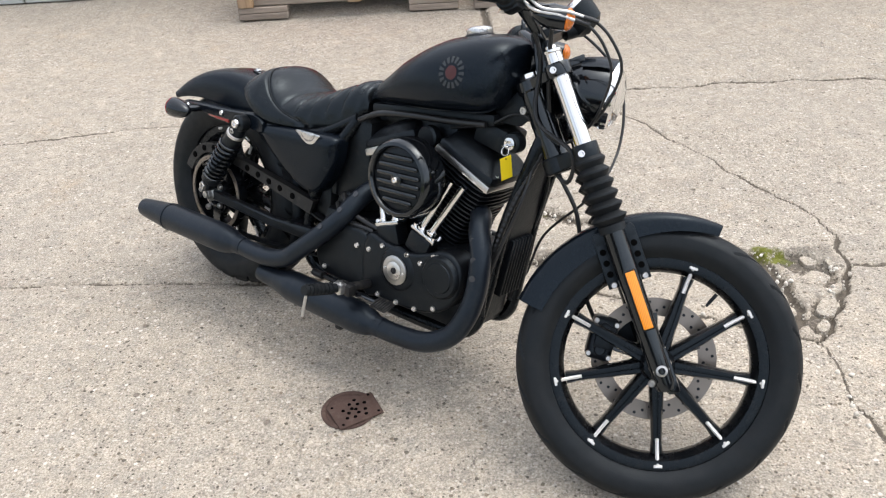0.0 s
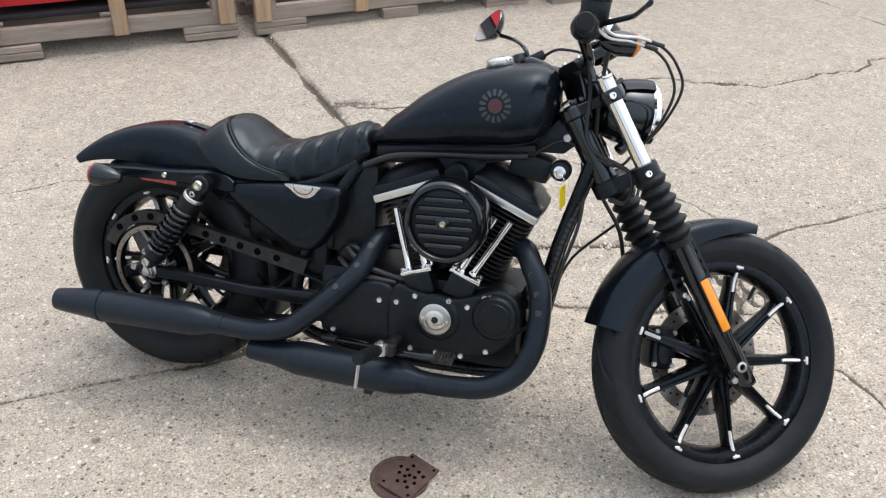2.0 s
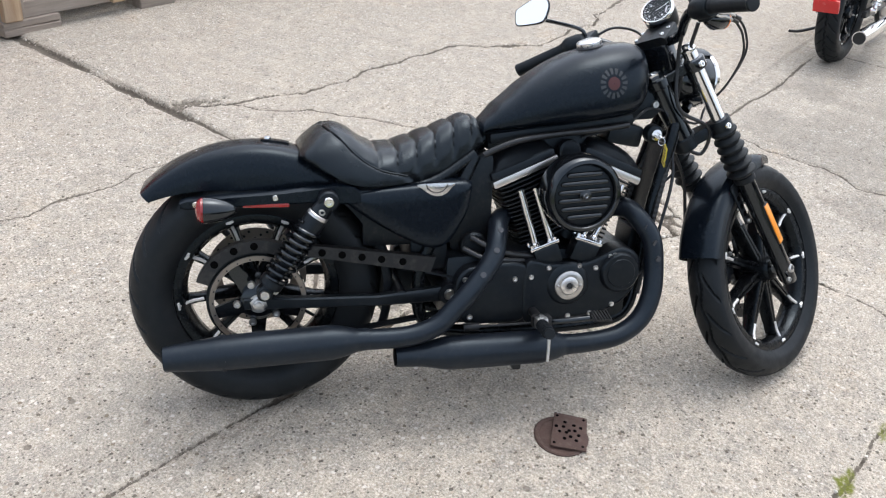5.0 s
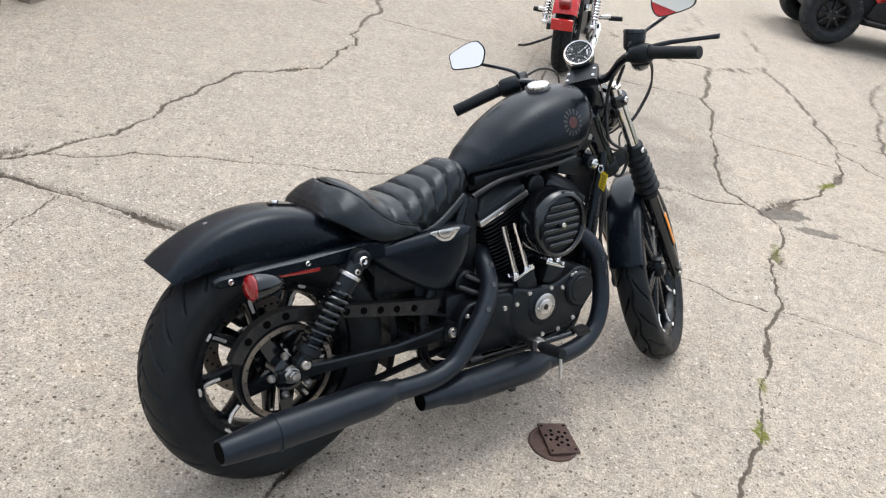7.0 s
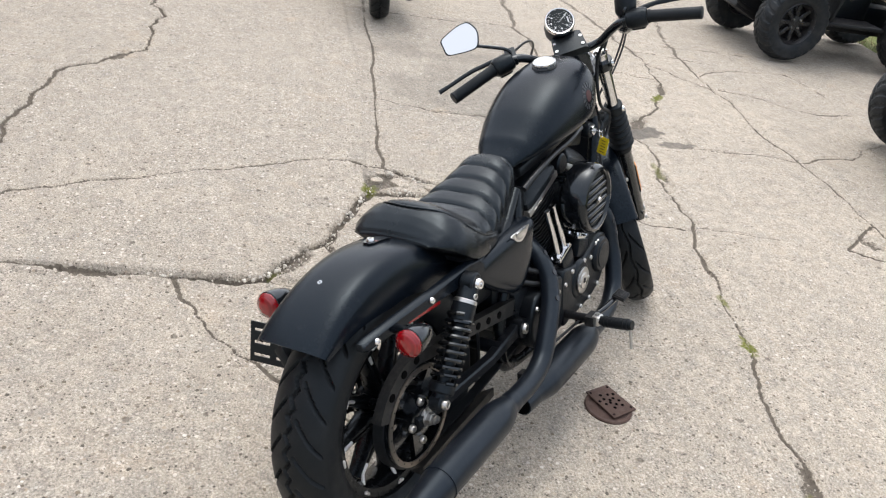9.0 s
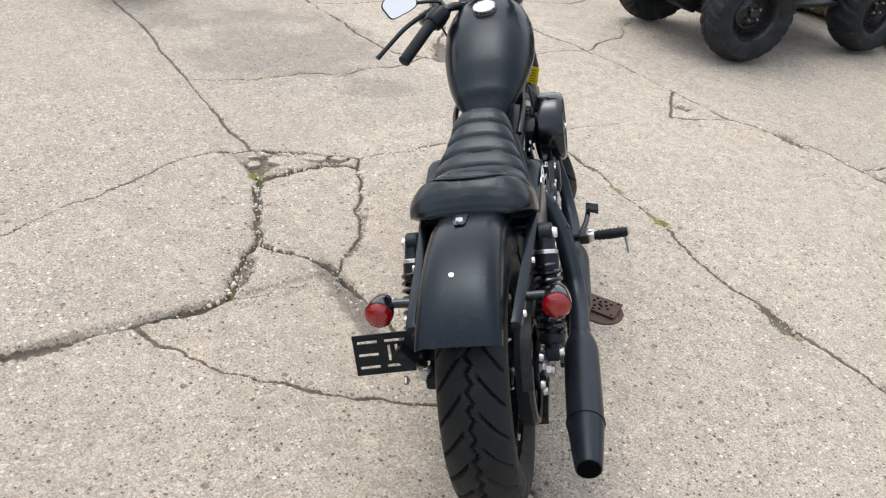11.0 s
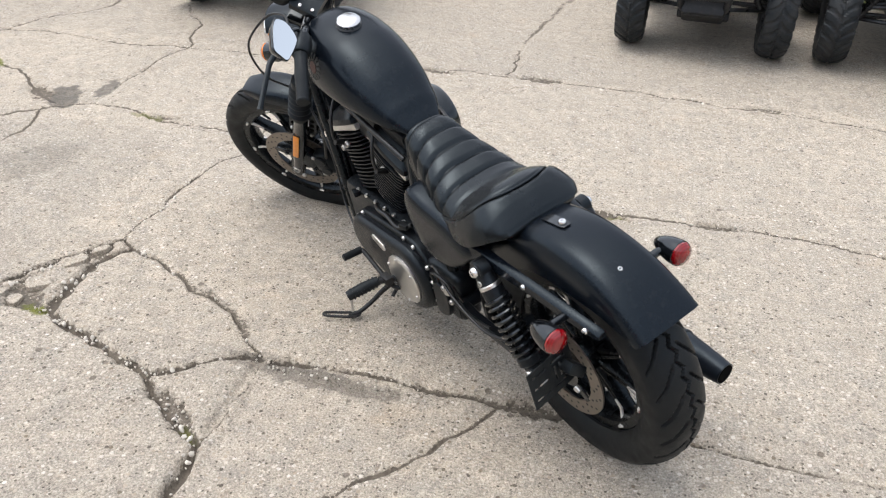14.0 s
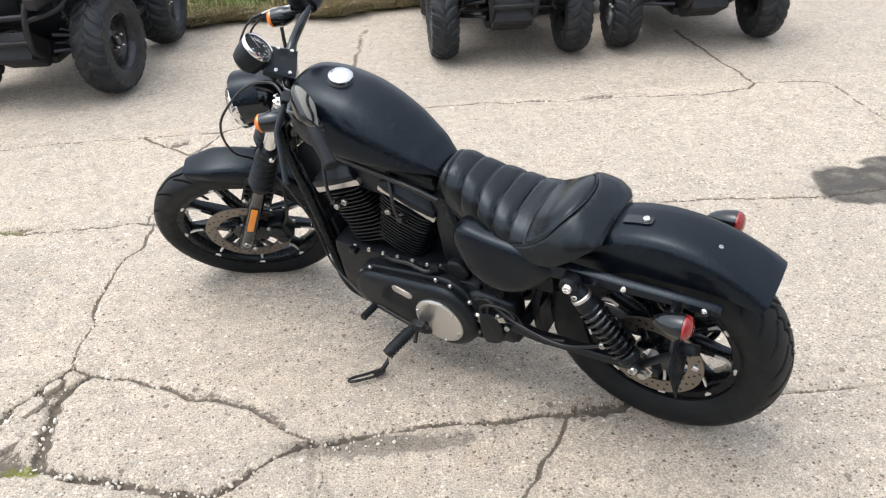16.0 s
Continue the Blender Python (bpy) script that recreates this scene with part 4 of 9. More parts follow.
# swing arm, axles, shocks --------------------------------------------------
def swingarm():
    s = Shape()
    for side in (-1, 1):
        y = 0.126 * side
        rows = []
        for x, z, h in ((-0.035, 0.313, 0.015), (0.02, 0.312, 0.017), (0.10, 0.308, 0.014), (0.30, 0.302, 0.014), (0.46, 0.303, 0.019), (0.52, 0.305, 0.024)):
            yy = y if x < 0.3 else side * (0.126 - (x - 0.3) * 0.10)
            rows.append([Vector((x, yy + dy, z + dz)) for dy, dz in ((-0.014, -h * 0.7), (-0.010, -h), (0.010, -h), (0.014, -h * 0.7), (0.014, h * 0.7), (0.010, h), (-0.010, h), (-0.014, h * 0.7))])
        s.rings(rows)
    s.cyl((0.49, -0.13, 0.305), (0.49, 0.13, 0.305), 0.028, 20)
    s.cyl((0.36, -0.13, 0.306), (0.36, 0.13, 0.306), 0.018, 16)
    arm = part("swingarm", s, CAST_BLACK, bike, "satin black steel swingarm")
    both(lambda side: bolt((0.49, side * 0.124, 0.305), (0, side, 0), 0.016, 0.014, STEEL, arm))
    for side in (-1, 1):
        n = Shape().lathe([(0.021, 0), (0.022, 0.008), (0.016, 0.010), (0.0155, 0.020), (0.011, 0.021), (0.011, 0.028), (0.004, 0.029)], axis((0, side * 0.132, 0.313), (0, side, 0)), 6)
        n.lathe([(0.024, 0), (0.024, 0.003), (0.012, 0.0035)], axis((0, side * 0.134, 0.313), (0, side, 0)), 24)
        n.cyl((0, side * 0.06, 0.313), (0, side * 0.16, 0.313), 0.011, 14)
        part("axle_nut", n, STEEL, bike, "zinc rear axle nut", angle=30)


swingarm()


def shock(side):
    top, low = Vector((0.174, side * 0.158, 0.578)), Vector((0.016, side * 0.158, 0.350))
    d = (low - top).normalized()
    L = (low - top).length
    at = lambda s: top + d * s
    body = Shape().tube([at(0), at(0.02), at(0.045), at(0.05), at(0.09)], [0.020, 0.023, 0.024, 0.028, 0.028], 18)
    body.cyl(at(0.08), at(L - 0.03), 0.016, 16).cyl(at(L - 0.045), at(L - 0.02), 0.030, 20, edge=0.004)
    body.cyl(at(L - 0.03), at(L), 0.018, 16)
    body.cyl(top - Y * 0.017, top + Y * 0.017, 0.025, 20, edge=0.004).cyl(low - Y * 0.016, low + Y * 0.016, 0.020, 20, edge=0.004)
    ob = part("shock_absorber", body, CAST_BLACK, bike, "black coil-over rear shock absorber")
    part("adjuster_ring", Shape().cyl(at(0.040), at(0.062), 0.0275, 24, edge=0.002), ALLOY, ob, "grey alloy adjuster ring")
    pts = []
    m = axis(at(0.075), d)
    n = 9.0
    for k in range(int(n * 18) + 1):
        a = 2 * math.pi * k / 18
        pts.append(m @ Vector((0.0295 * math.cos(a), 0.0295 * math.sin(a), (L - 0.075 - 0.045) * k / (n * 18))))
    part("spring", Shape().tube(pts, 0.0052, 7), GLOSS_BLACK, ob, "gloss black coil spring")
    bolt(top + Y * side * 0.018, (0, side, 0), 0.014, 0.010, CHROME, ob)
    bolt(at(0.030) + Y * side * 0.018, (0, side, 0), 0.009, 0.006, STEEL, ob)
    bolt(low + Y * side * 0.016, (0, side, 0), 0.013, 0.010, STEEL, ob)


both(shock)


# rear fender, struts, signals ------------------------------------------------
def fender_arc(centre, r, a0, a1, half, skirt, n=40, thick=0.0025, frame_of=None, taper=None):
    """A fender: an arched section swept about an axle. Angles in degrees from the up direction, positive to the rear."""
    prof = [(-1.0, 1.0), (-1.0, 0.72), (-0.985, 0.45), (-0.93, 0.24), (-0.82, 0.11), (-0.64, 0.035), (-0.35, 0.006), (0, 0)]
    prof += [(-y, d) for y, d in prof[-2::-1]]
    s = Shape()
    rows = []
    for k in range(n + 1):
        u = k / n
        a = radians(a0 + (a1 - a0) * u)
        sk, hf = skirt, half
        if taper:
            sk, hf = taper(u, skirt, half)
        out, inn = [], []
        for y, d in prof:
            rr = r - sk * d
            out.append(Vector((-math.sin(a) * rr, y * hf, math.cos(a) * rr)))
            rr2, y2 = rr - thick * (1.0 if d < 0.3 else 0.15), y * (hf - (thick if d > 0.1 else 0))
            inn.append(Vector((-math.sin(a) * rr2, y2, math.cos(a) * rr2)))
        rows.append([(frame_of @ p) if frame_of else (Vector(centre) + p) for p in out + inn[::-1]])
    return s.rings(rows)


def rear_fender():
    def taper(u, sk, hf):
        return sk * (1.0 - 0.72 * (max(0, u - 0.55) / 0.45) ** 1.4) , hf * (1 + 0.02 * u)
    s = fender_arc((0, 0, 0.313), 0.3825, -42, 44.0, 0.086, 0.105, 48, taper=taper)
    f = part("rear_fender", s, MATTE_BLACK, bike, "matte black chopped rear fender", angle=50)
    bolt((-0.133, 0.013, 0.6665), Vector((-0.133, 0, 0.359)), 0.0062, 0.005, CHROME, f)
    tab = Shape()
    rows = []
    for u in np.linspace(0, 1, 7):
        a = radians(-14 + 10.5 * u)
        w = 0.014 if u < 0.85 else 0.009
        rows.append([Vector((-math.sin(a) * q, 0.012 + y, 0.313 + math.cos(a) * q)) for q, y in ((0.3835, -w), (0.387, -w), (0.387, w), (0.3835, w))])
    tab.rings(rows)
    part("seat_strap", tab, GLOSS_BLACK, f, "black seat mounting tab")
    bolt((0.040, 0.012, 0.6985), (0.1, 0, 1), 0.0095, 0.006, CHROME, f)


rear_fender()


def strut(side):
    rows = []
    for x, y, z, h in ((-0.172, 0.108, 0.566, 0.008), (-0.157, 0.111, 0.5675, 0.013), (-0.05, 0.117, 0.574, 0.015), (0.06, 0.124, 0.580, 0.016), (0.15, 0.130, 0.586, 0.020), (0.20, 0.134, 0.588, 0.025), (0.235, 0.137, 0.586, 0.024), (0.255, 0.138, 0.580, 0.016)):
        rows.append([Vector((x, side * (y + dy), z + dz)) for dy, dz in ((-0.010, -h), (0.006, -h), (0.010, -h + 0.004), (0.010, h - 0.006), (0.002, h), (-0.010, h))])
    ob = part("fender_strut", Shape().rings(rows), MATTE_BLACK, bike, "satin black fender support strut")
    bolt((0.050, side * 0.133, 0.581), (0, side, 0), 0.0080, 0.006, CHROME, ob)
    bolt((-0.136, side * 0.122, 0.568), (0, side, 0), 0.0080, 0.006, CHROME, ob)
    if side > 0:
        return
    refl = Shape().box((0.110, 0.004, 0.011), axis((0.028, side * 0.1285, 0.5625), (0, 0, 1), (1, side * 0.07, 0.045)), 0.002)
    part("side_reflector", refl, RED_REFLECTOR, ob, "red side reflector")


both(strut)


def bullet_signal(name, at, way, lens, lens_label, parent, r=0.031, stalk=None):
    """A bullet-shaped turn signal whose lens looks along way."""
    m = axis(at, way)
    s = Shape().lathe([(0.004, -0.070), (0.012, -0.064), (0.021, -0.048), (0.028, -0.026), (r, -0.006), (r, 0.004), (r - 0.003, 0.006)], m, 24)
    if stalk:
        s.tube([m @ Vector((0, 0, -0.022)), Vector(stalk[0]), Vector(stalk[1])], 0.0105, 12)
    ob = part(name, s, GLOSS_BLACK, parent, "black bullet turn signal")
    l = Shape().lathe([(r - 0.002, 0.003), (r - 0.001, 0.010), (r - 0.007, 0.018), (r - 0.018, 0.0225), (0.001, 0.024)], m, 24)
    part("lens", l, lens, ob, lens_label)
    return ob


def rear_signal(side):
    c = Vector((-0.110, side * 0.188, 0.571))
    bullet_signal("turn_signal", c, (-1, 0, 0.02), RED_LENS, "red lens", bike, stalk=(c + Vector((0.035, -side * 0.03, 0)), c + Vector((0.035, -side * 0.082, -0.002))))


both(rear_signal)


def plate_holder():
    """Side-mounted number plate bracket on the left, without a plate."""
    m = axis((-0.104, 0.1995, 0.461), (-0.97, -0.14, 0.20), (0.02, 1, 0.0))
    w, h = 0.132, 0.096
    slots = [(0.012, 0.056, z - 0.0035, z + 0.0035) for z in (-0.030, 0.0, 0.030)] + [(-0.048, -0.004, z - 0.0035, z + 0.0035) for z in (-0.030, 0.030)] + [(x - 0.003, x + 0.003, -0.020, 0.018) for x in (-0.012, -0.028)]
    xs = sorted({-w / 2, w / 2} | {v for q in slots for v in q[:2]})
    ys = sorted({-h / 2, h / 2} | {v for q in slots for v in q[2:]})
    nx, ny = len(xs) - 1, len(ys) - 1
    solid = {(i, j) for i in range(nx) for j in range(ny) if not any(a < (xs[i] + xs[i + 1]) / 2 < b and c < (ys[j] + ys[j + 1]) / 2 < d for a, b, c, d in slots)}
    at = lambda i, j, k: (i * (ny + 1) + j) * 2 + k
    verts = [Vector((x, y, z)) for x in xs for y in ys for z in (-0.0015, 0.0015)]
    faces = []
    for i, j in sorted(solid):
        faces += [(at(i, j, 1), at(i + 1, j, 1), at(i + 1, j + 1, 1), at(i, j + 1, 1)), (at(i, j, 0), at(i, j + 1, 0), at(i + 1, j + 1, 0), at(i + 1, j, 0))]
        for (di, dj), p, q in (((-1, 0), (i, j + 1), (i, j)), ((1, 0), (i + 1, j), (i + 1, j + 1)), ((0, -1), (i, j), (i + 1, j)), ((0, 1), (i + 1, j + 1), (i, j + 1))):
            if (i + di, j + dj) not in solid:
                faces.append((at(*p, 0), at(*q, 0), at(*q, 1), at(*p, 1)))
    s = Shape()
    s.add(verts, faces, m)
    ob = part("plate_bracket", s, PLASTIC, bike, "black slotted plate bracket, empty")
    a = Shape().box((0.05, 0.028, 0.06), axis((-0.105, 0.150, 0.455), (-1, 0, 0.2)), 0.006)
    a.tube([(-0.10, 0.15, 0.44), (-0.05, 0.14, 0.39), (0.0, 0.145, 0.345)], 0.010, 10, 4)
    part("bracket_arm", a, PLASTIC, ob, "black bracket arm with lamp")
    bolt((-0.125, 0.155, 0.405), (-1, 0, -0.4), 0.007, 0.014, STEEL, ob)


plate_holder()


def rear_caliper():
    s = Shape().box((0.10, 0.052, 0.060), axis((0.085, 0.118, 0.385), Y, (0.6, 0, 0.8)), 0.012)
    s.box((0.055, 0.03, 0.05), axis((0.05, 0.125, 0.35), Y, (0.6, 0, 0.8)), 0.01)
    ob = part("rear_brake_caliper", s, CAST_BLACK, bike, "black rear brake caliper")
    for p in ((0.07, 0.150, 0.405), (0.105, 0.150, 0.375)):
        bolt(p, Y, 0.010, 0.007, STEEL, ob)
    part("brake_line", Shape().tube([(0.10, 0.145, 0.37), (0.22, 0.155, 0.33), (0.36, 0.152, 0.36), (0.44, 0.14, 0.40), (0.50, 0.12, 0.36)], 0.0045, 8, 6), CABLE, ob)


rear_caliper()


# seat ---------------------------------------------------------------------------
SEAT_TOP = [(0.114, 0.678), (0.122, 0.690), (0.137, 0.706), (0.155, 0.721), (0.178, 0.734), (0.205, 0.738), (0.236, 0.726), (0.275, 0.700), (0.311, 0.684), (0.345, 0.684), (0.40, 0.700), (0.456, 0.722), (0.52, 0.748), (0.552, 0.757), (0.572, 0.748), (0.582, 0.715)]
SEAT_LOW = [(0.114, 0.672), (0.14, 0.662), (0.175, 0.642), (0.22, 0.616), (0.27, 0.604), (0.35, 0.604), (0.48, 0.618), (0.54, 0.650), (0.582, 0.690)]
SEAT_HALF = [(0.114, 0.094), (0.127, 0.116), (0.155, 0.137), (0.20, 0.149), (0.26, 0.147), (0.33, 0.135), (0.40, 0.119), (0.48, 0.097), (0.55, 0.080), (0.582, 0.066)]


def seat_point(x, a, puff=0.0):
    """The seat's skin: a is 0 at the right-hand lower edge, 1 at the left-hand one."""
    top, low, half = lerp(SEAT_TOP, x), lerp(SEAT_LOW, x), lerp(SEAT_HALF, x)
    t = math.pi * (1 - a)
    c, s = math.cos(t), math.sin(t)
    soft = min(1, max(0, (0.42 - x) / 0.20))
    y = half * math.copysign(abs(c) ** (0.72 + 0.12 * soft), c)
    z = low + (top - low) * abs(s) ** (0.62 + 0.28 * soft)
    out = Vector((0, -math.copysign(abs(c) ** 1.3, c), abs(s) ** 0.7 + 0.05)).normalized()
    return Vector((x, 0.007 - y, z)) + out * puff


def seam_x(a):
    """Where the seam between the rolled pad and the rear bolster crosses the skin."""
    q = abs(a - 0.5)
    return 0.180 + 0.07 * (q / 0.30) ** 2 if q < 0.30 else 0.25 + 0.125 * (q - 0.30) / 0.17


def seat():
    s = Shape()
    nx, na = 260, 72
    rows = []
    for i in range(nx + 1):
        x = 0.114 + 0.468 * i / nx
        ring = []
        for j in range(na + 1):
            a = j / na
            mid = 1 - min(1, abs(a - 0.5) / 0.46) ** 8
            past = x - seam_x(a)
            puff = -0.0045 * max(0, 1 - abs(past) / 0.009)
            if past > 0.012:
                u = (x - 0.300) / 0.0500 - 0.14 * math.sin(math.pi * a)
                gap = abs(u - round(u)) * 0.050
                groove = min(1, gap / 0.011) ** 0.5 + 0.35 * math.sin(math.pi * min(1, gap / 0.025) / 2) - 0.95
                puff += groove * 0.0062 * mid * min(1, max(0.0, x - 0.285) / 0.03)
                puff += 0.0018 * noise.noise(Vector((x * 22, a * 14, 1.3))) * max(0, 1 - past / 0.08)
            elif past < -0.012:
                puff += 0.003 + 0.0016 * noise.noise(Vector((x * 45, a * 26, 0.7))) * max(0, 1 + past / 0.07)
            puff += 0.0012 * noise.noise(Vector((x * 30, a * 9, 0.3)))
            ring.append(seat_point(x, a, puff))
        base = [Vector((x, ring[-1].y * 0.86, ring[-1].z - 0.008)), Vector((x, ring[0].y * 0.86, ring[0].z - 0.008))]
        rows.append(ring + base)
    s.rings(rows)
    ob = part("seat", s, LEATHER, bike, "black tuck-and-roll leather solo seat", angle=60)
    pts = [seat_point(seam_x(a), a, -0.0012) for a in np.linspace(0.03, 0.97, 60)]
    part("piping", Shape().tube(pts, 0.0026, 7), LEATHER, ob, "black seat piping")
    pan = Shape()
    rows = []
    for x in np.linspace(0.20, 0.57, 14):
        h, z = lerp(SEAT_HALF, x) * 0.93, lerp(SEAT_LOW, x) - 0.004
        rows.append([Vector((x, -h, z)), Vector((x, h, z)), Vector((x, h * 0.9, z - 0.014)), Vector((x, -h * 0.9, z - 0.014))])
    part("seat_pan", pan.rings(rows), PLASTIC, ob, "black seat pan")


seat()


# fuel tank -----------------------------------------------------------------------
TANK_TOP = [(0.568, 0.712), (0.585, 0.742), (0.627, 0.785), (0.71, 0.852), (0.80, 0.904), (0.87, 0.928), (0.93, 0.940), (0.985, 0.943), (1.012, 0.933), (1.030, 0.900), (1.036, 0.860)]
TANK_LOW = [(0.568, 0.700), (0.60, 0.718), (0.70, 0.728), (0.85, 0.742), (0.95, 0.755), (1.00, 0.770), (1.022, 0.800), (1.036, 0.835)]
TANK_HALF = [(0.568, 0.030), (0.585, 0.052), (0.63, 0.080), (0.70, 0.105), (0.78, 0.122), (0.86, 0.130), (0.93, 0.129), (0.98, 0.118), (1.01, 0.098), (1.028, 0.068), (1.036, 0.036)]


def tank_point(x, t):
    """t: angle round the section, 0 to the right, a quarter turn up."""
    top, low, half = lerp(TANK_TOP, x), lerp(TANK_LOW, x), lerp(TANK_HALF, x)
    mid = low + (top - low) * 0.36
    c, s = math.cos(t), math.sin(t)
    y = -half * math.copysign(abs(c) ** 0.80, c)
    z = mid + (top - mid) * s ** 0.86 if s >= 0 else mid - (mid - low) * abs(s) ** 0.55
    return Vector((x, y, z))


def tank():
    s = Shape()
    n = 72
    xs = [0.568 + 0.468 * (0.5 - 0.5 * math.cos(math.pi * k / 60)) for k in range(61)]
    s.rings([[tank_point(x, 2 * math.pi * k / n) for k in range(n)] for x in xs])
    seam = Shape().tube([tank_point(x, radians(a)) + Vector((0, 0, -0.003)) for a in (-52,) for x in np.linspace(0.59, 1.01, 20)], 0.003, 6)
    seam.tube([tank_point(x, radians(180 + 52)) + Vector((0, 0, -0.003)) for x in np.linspace(0.59, 1.01, 20)], 0.003, 6)
    ob = part("fuel_tank", s, MATTE_BLACK, bike, "matte black peanut fuel tank with faint round emblem", angle=60)
    part("tank_seam", seam, MATTE_BLACK, ob)
    c = tank_point(0.882, math.pi / 2)
    m = axis(c + Vector((0, 0, -0.004)), (-0.25, 0.0, 1))
    cap = Shape().lathe([(0.030, 0), (0.032, 0.004), (0.0335, 0.012), (0.033, 0.017), (0.029, 0.021), (0.02, 0.0235), (0.001, 0.0245)], m, 40)
    part("fuel_cap", cap, SATIN_CHROME, ob, "satin chrome fuel filler cap")
    part("cap_seal", Shape().lathe([(0.036, -0.004), (0.036, 0.004), (0.033, 0.007), (0.028, 0.007)], m, 36), CABLE, ob, "black cap seal")
    # the emblem: a red disc in a ring of plain blocks, both sides
    for side in (-1, 1):
        def skin(u, v, lift):
            x = 0.903 + u
            z = 0.850 + v
            t = 0.0
            lo_t, hi_t = -0.2, 1.4
            for _ in range(24):
                t = (lo_t + hi_t) / 2
                if tank_point(x, t).z < z:
                    lo_t = t
                else:
                    hi_t = t
            p = tank_point(x, t)
            q = tank_point(x, t + 0.02) - p
            w = tank_point(x + 0.004, t) - p
            nrm = w.cross(q).normalized()
            if nrm.y > 0:
                nrm = -nrm
            p = p + nrm * lift
            return Vector((p.x, p.y * -side, p.z))
        def plate(r0, r1, a0, a1, lift, k):
            sh = Shape()
            rows = []
            for a in np.linspace(a0, a1, k):
                rows.append([skin(r0 * math.cos(a), r0 * math.sin(a), lift), skin((r0 + r1) / 2 * math.cos(a), (r0 + r1) / 2 * math.sin(a), lift), skin(r1 * math.cos(a), r1 * math.sin(a), lift)])
            sh.rings(rows, loop=False, caps=False)
            return sh
        for k in range(15):
            a = 2 * math.pi * (k + 0.2) / 15
            part("emblem_block", plate(0.0225, 0.0370, a - 0.120, a + 0.120, 0.0006, 3), EMBLEM_GREY, ob)
        part("emblem_disc", plate(0.0008, 0.0165, 0, 2 * math.pi, 0.0006, 22), EMBLEM_RED, ob, "dark red emblem disc")


tank()


# side panels ------------------------------------------------------------------------
def side_panel(side):
    """A bulging cover under the seat; the right-hand one is the oil tank."""
    if side < 0:
        out = [(0.205, 0.575), (0.235, 0.590), (0.38, 0.602), (0.527, 0.610), (0.540, 0.575), (0.528, 0.520), (0.490, 0.455), (0.462, 0.436), (0.42, 0.438), (0.36, 0.466), (0.28, 0.515)]
        base, bulge = -0.098, -0.048
    else:
        out = [(0.215, 0.590), (0.30, 0.625), (0.40, 0.640), (0.485, 0.652), (0.515, 0.61), (0.500, 0.545), (0.462, 0.480), (0.40, 0.455), (0.33, 0.470), (0.265, 0.520)]
        base, bulge = 0.092, 0.066
    ring = rounded(out, 6)
    cx, cz = sum(p[0] for p in ring) / len(ring), sum(p[1] for p in ring) / len(ring)
    s = Shape()
    rows = []
    for k, u in ((1.0, -0.25), (1.0, 0.35), (0.985, 0.62), (0.95, 0.80), (0.86, 0.93), (0.70, 0.985), (0.45, 1.0), (0.15, 1.0)):
        rows.append([Vector((cx + (x - cx) * k, base + bulge * u, cz + (z - cz) * k)) for x, z in ring])
    s.rings(rows)
    name, label = ("oil_tank", "matte black side oil tank") if side < 0 else ("battery_cover", "matte black curved battery side cover")
    ob = part(name, s, MATTE_BLACK, bike, label, angle=60)
    if side < 0:
        cap = Shape()
        rows = []
        half = [(0.398, 0.6065), (0.41, 0.594), (0.43, 0.580), (0.452, 0.576), (0.470, 0.583), (0.483, 0.598), (0.486, 0.609)]
        y = base + bulge * 1.0
        cap.prism(rounded(half, 4), 0, 0.004, Matrix(((1, 0, 0, 0), (0, 0, -1, y + 0.004), (0, 1, 0, 0), (0, 0, 0, 1))), 0.0015)
        trim = part("oil_filler_trim", cap, SATIN_CHROME, ob, "satin chrome oil filler trim")
        arc = [(0.418, 0.607), (0.422, 0.596), (0.434, 0.587), (0.446, 0.585), (0.458, 0.588), (0.468, 0.597), (0.471, 0.608)]
        part("oil_cap_gap", Shape().tube([(x, y + 0.0004, z) for x, z in arc], 0.0013, 8, 4), CABLE, trim, "black gap round the oil cap")
        part("oil_cap", Shape().prism(rounded([(0.4445 + (x - 0.4445) * 0.86, 0.607 + (z - 0.607) * 0.84) for x, z in arc], 4), 0, 0.0035, Matrix(((1, 0, 0, 0), (0, 0, -1, y), (0, 1, 0, 0), (0, 0, 0, 1))), 0.0012), SATIN_CHROME, trim, "satin chrome oil cap")


both(side_panel)


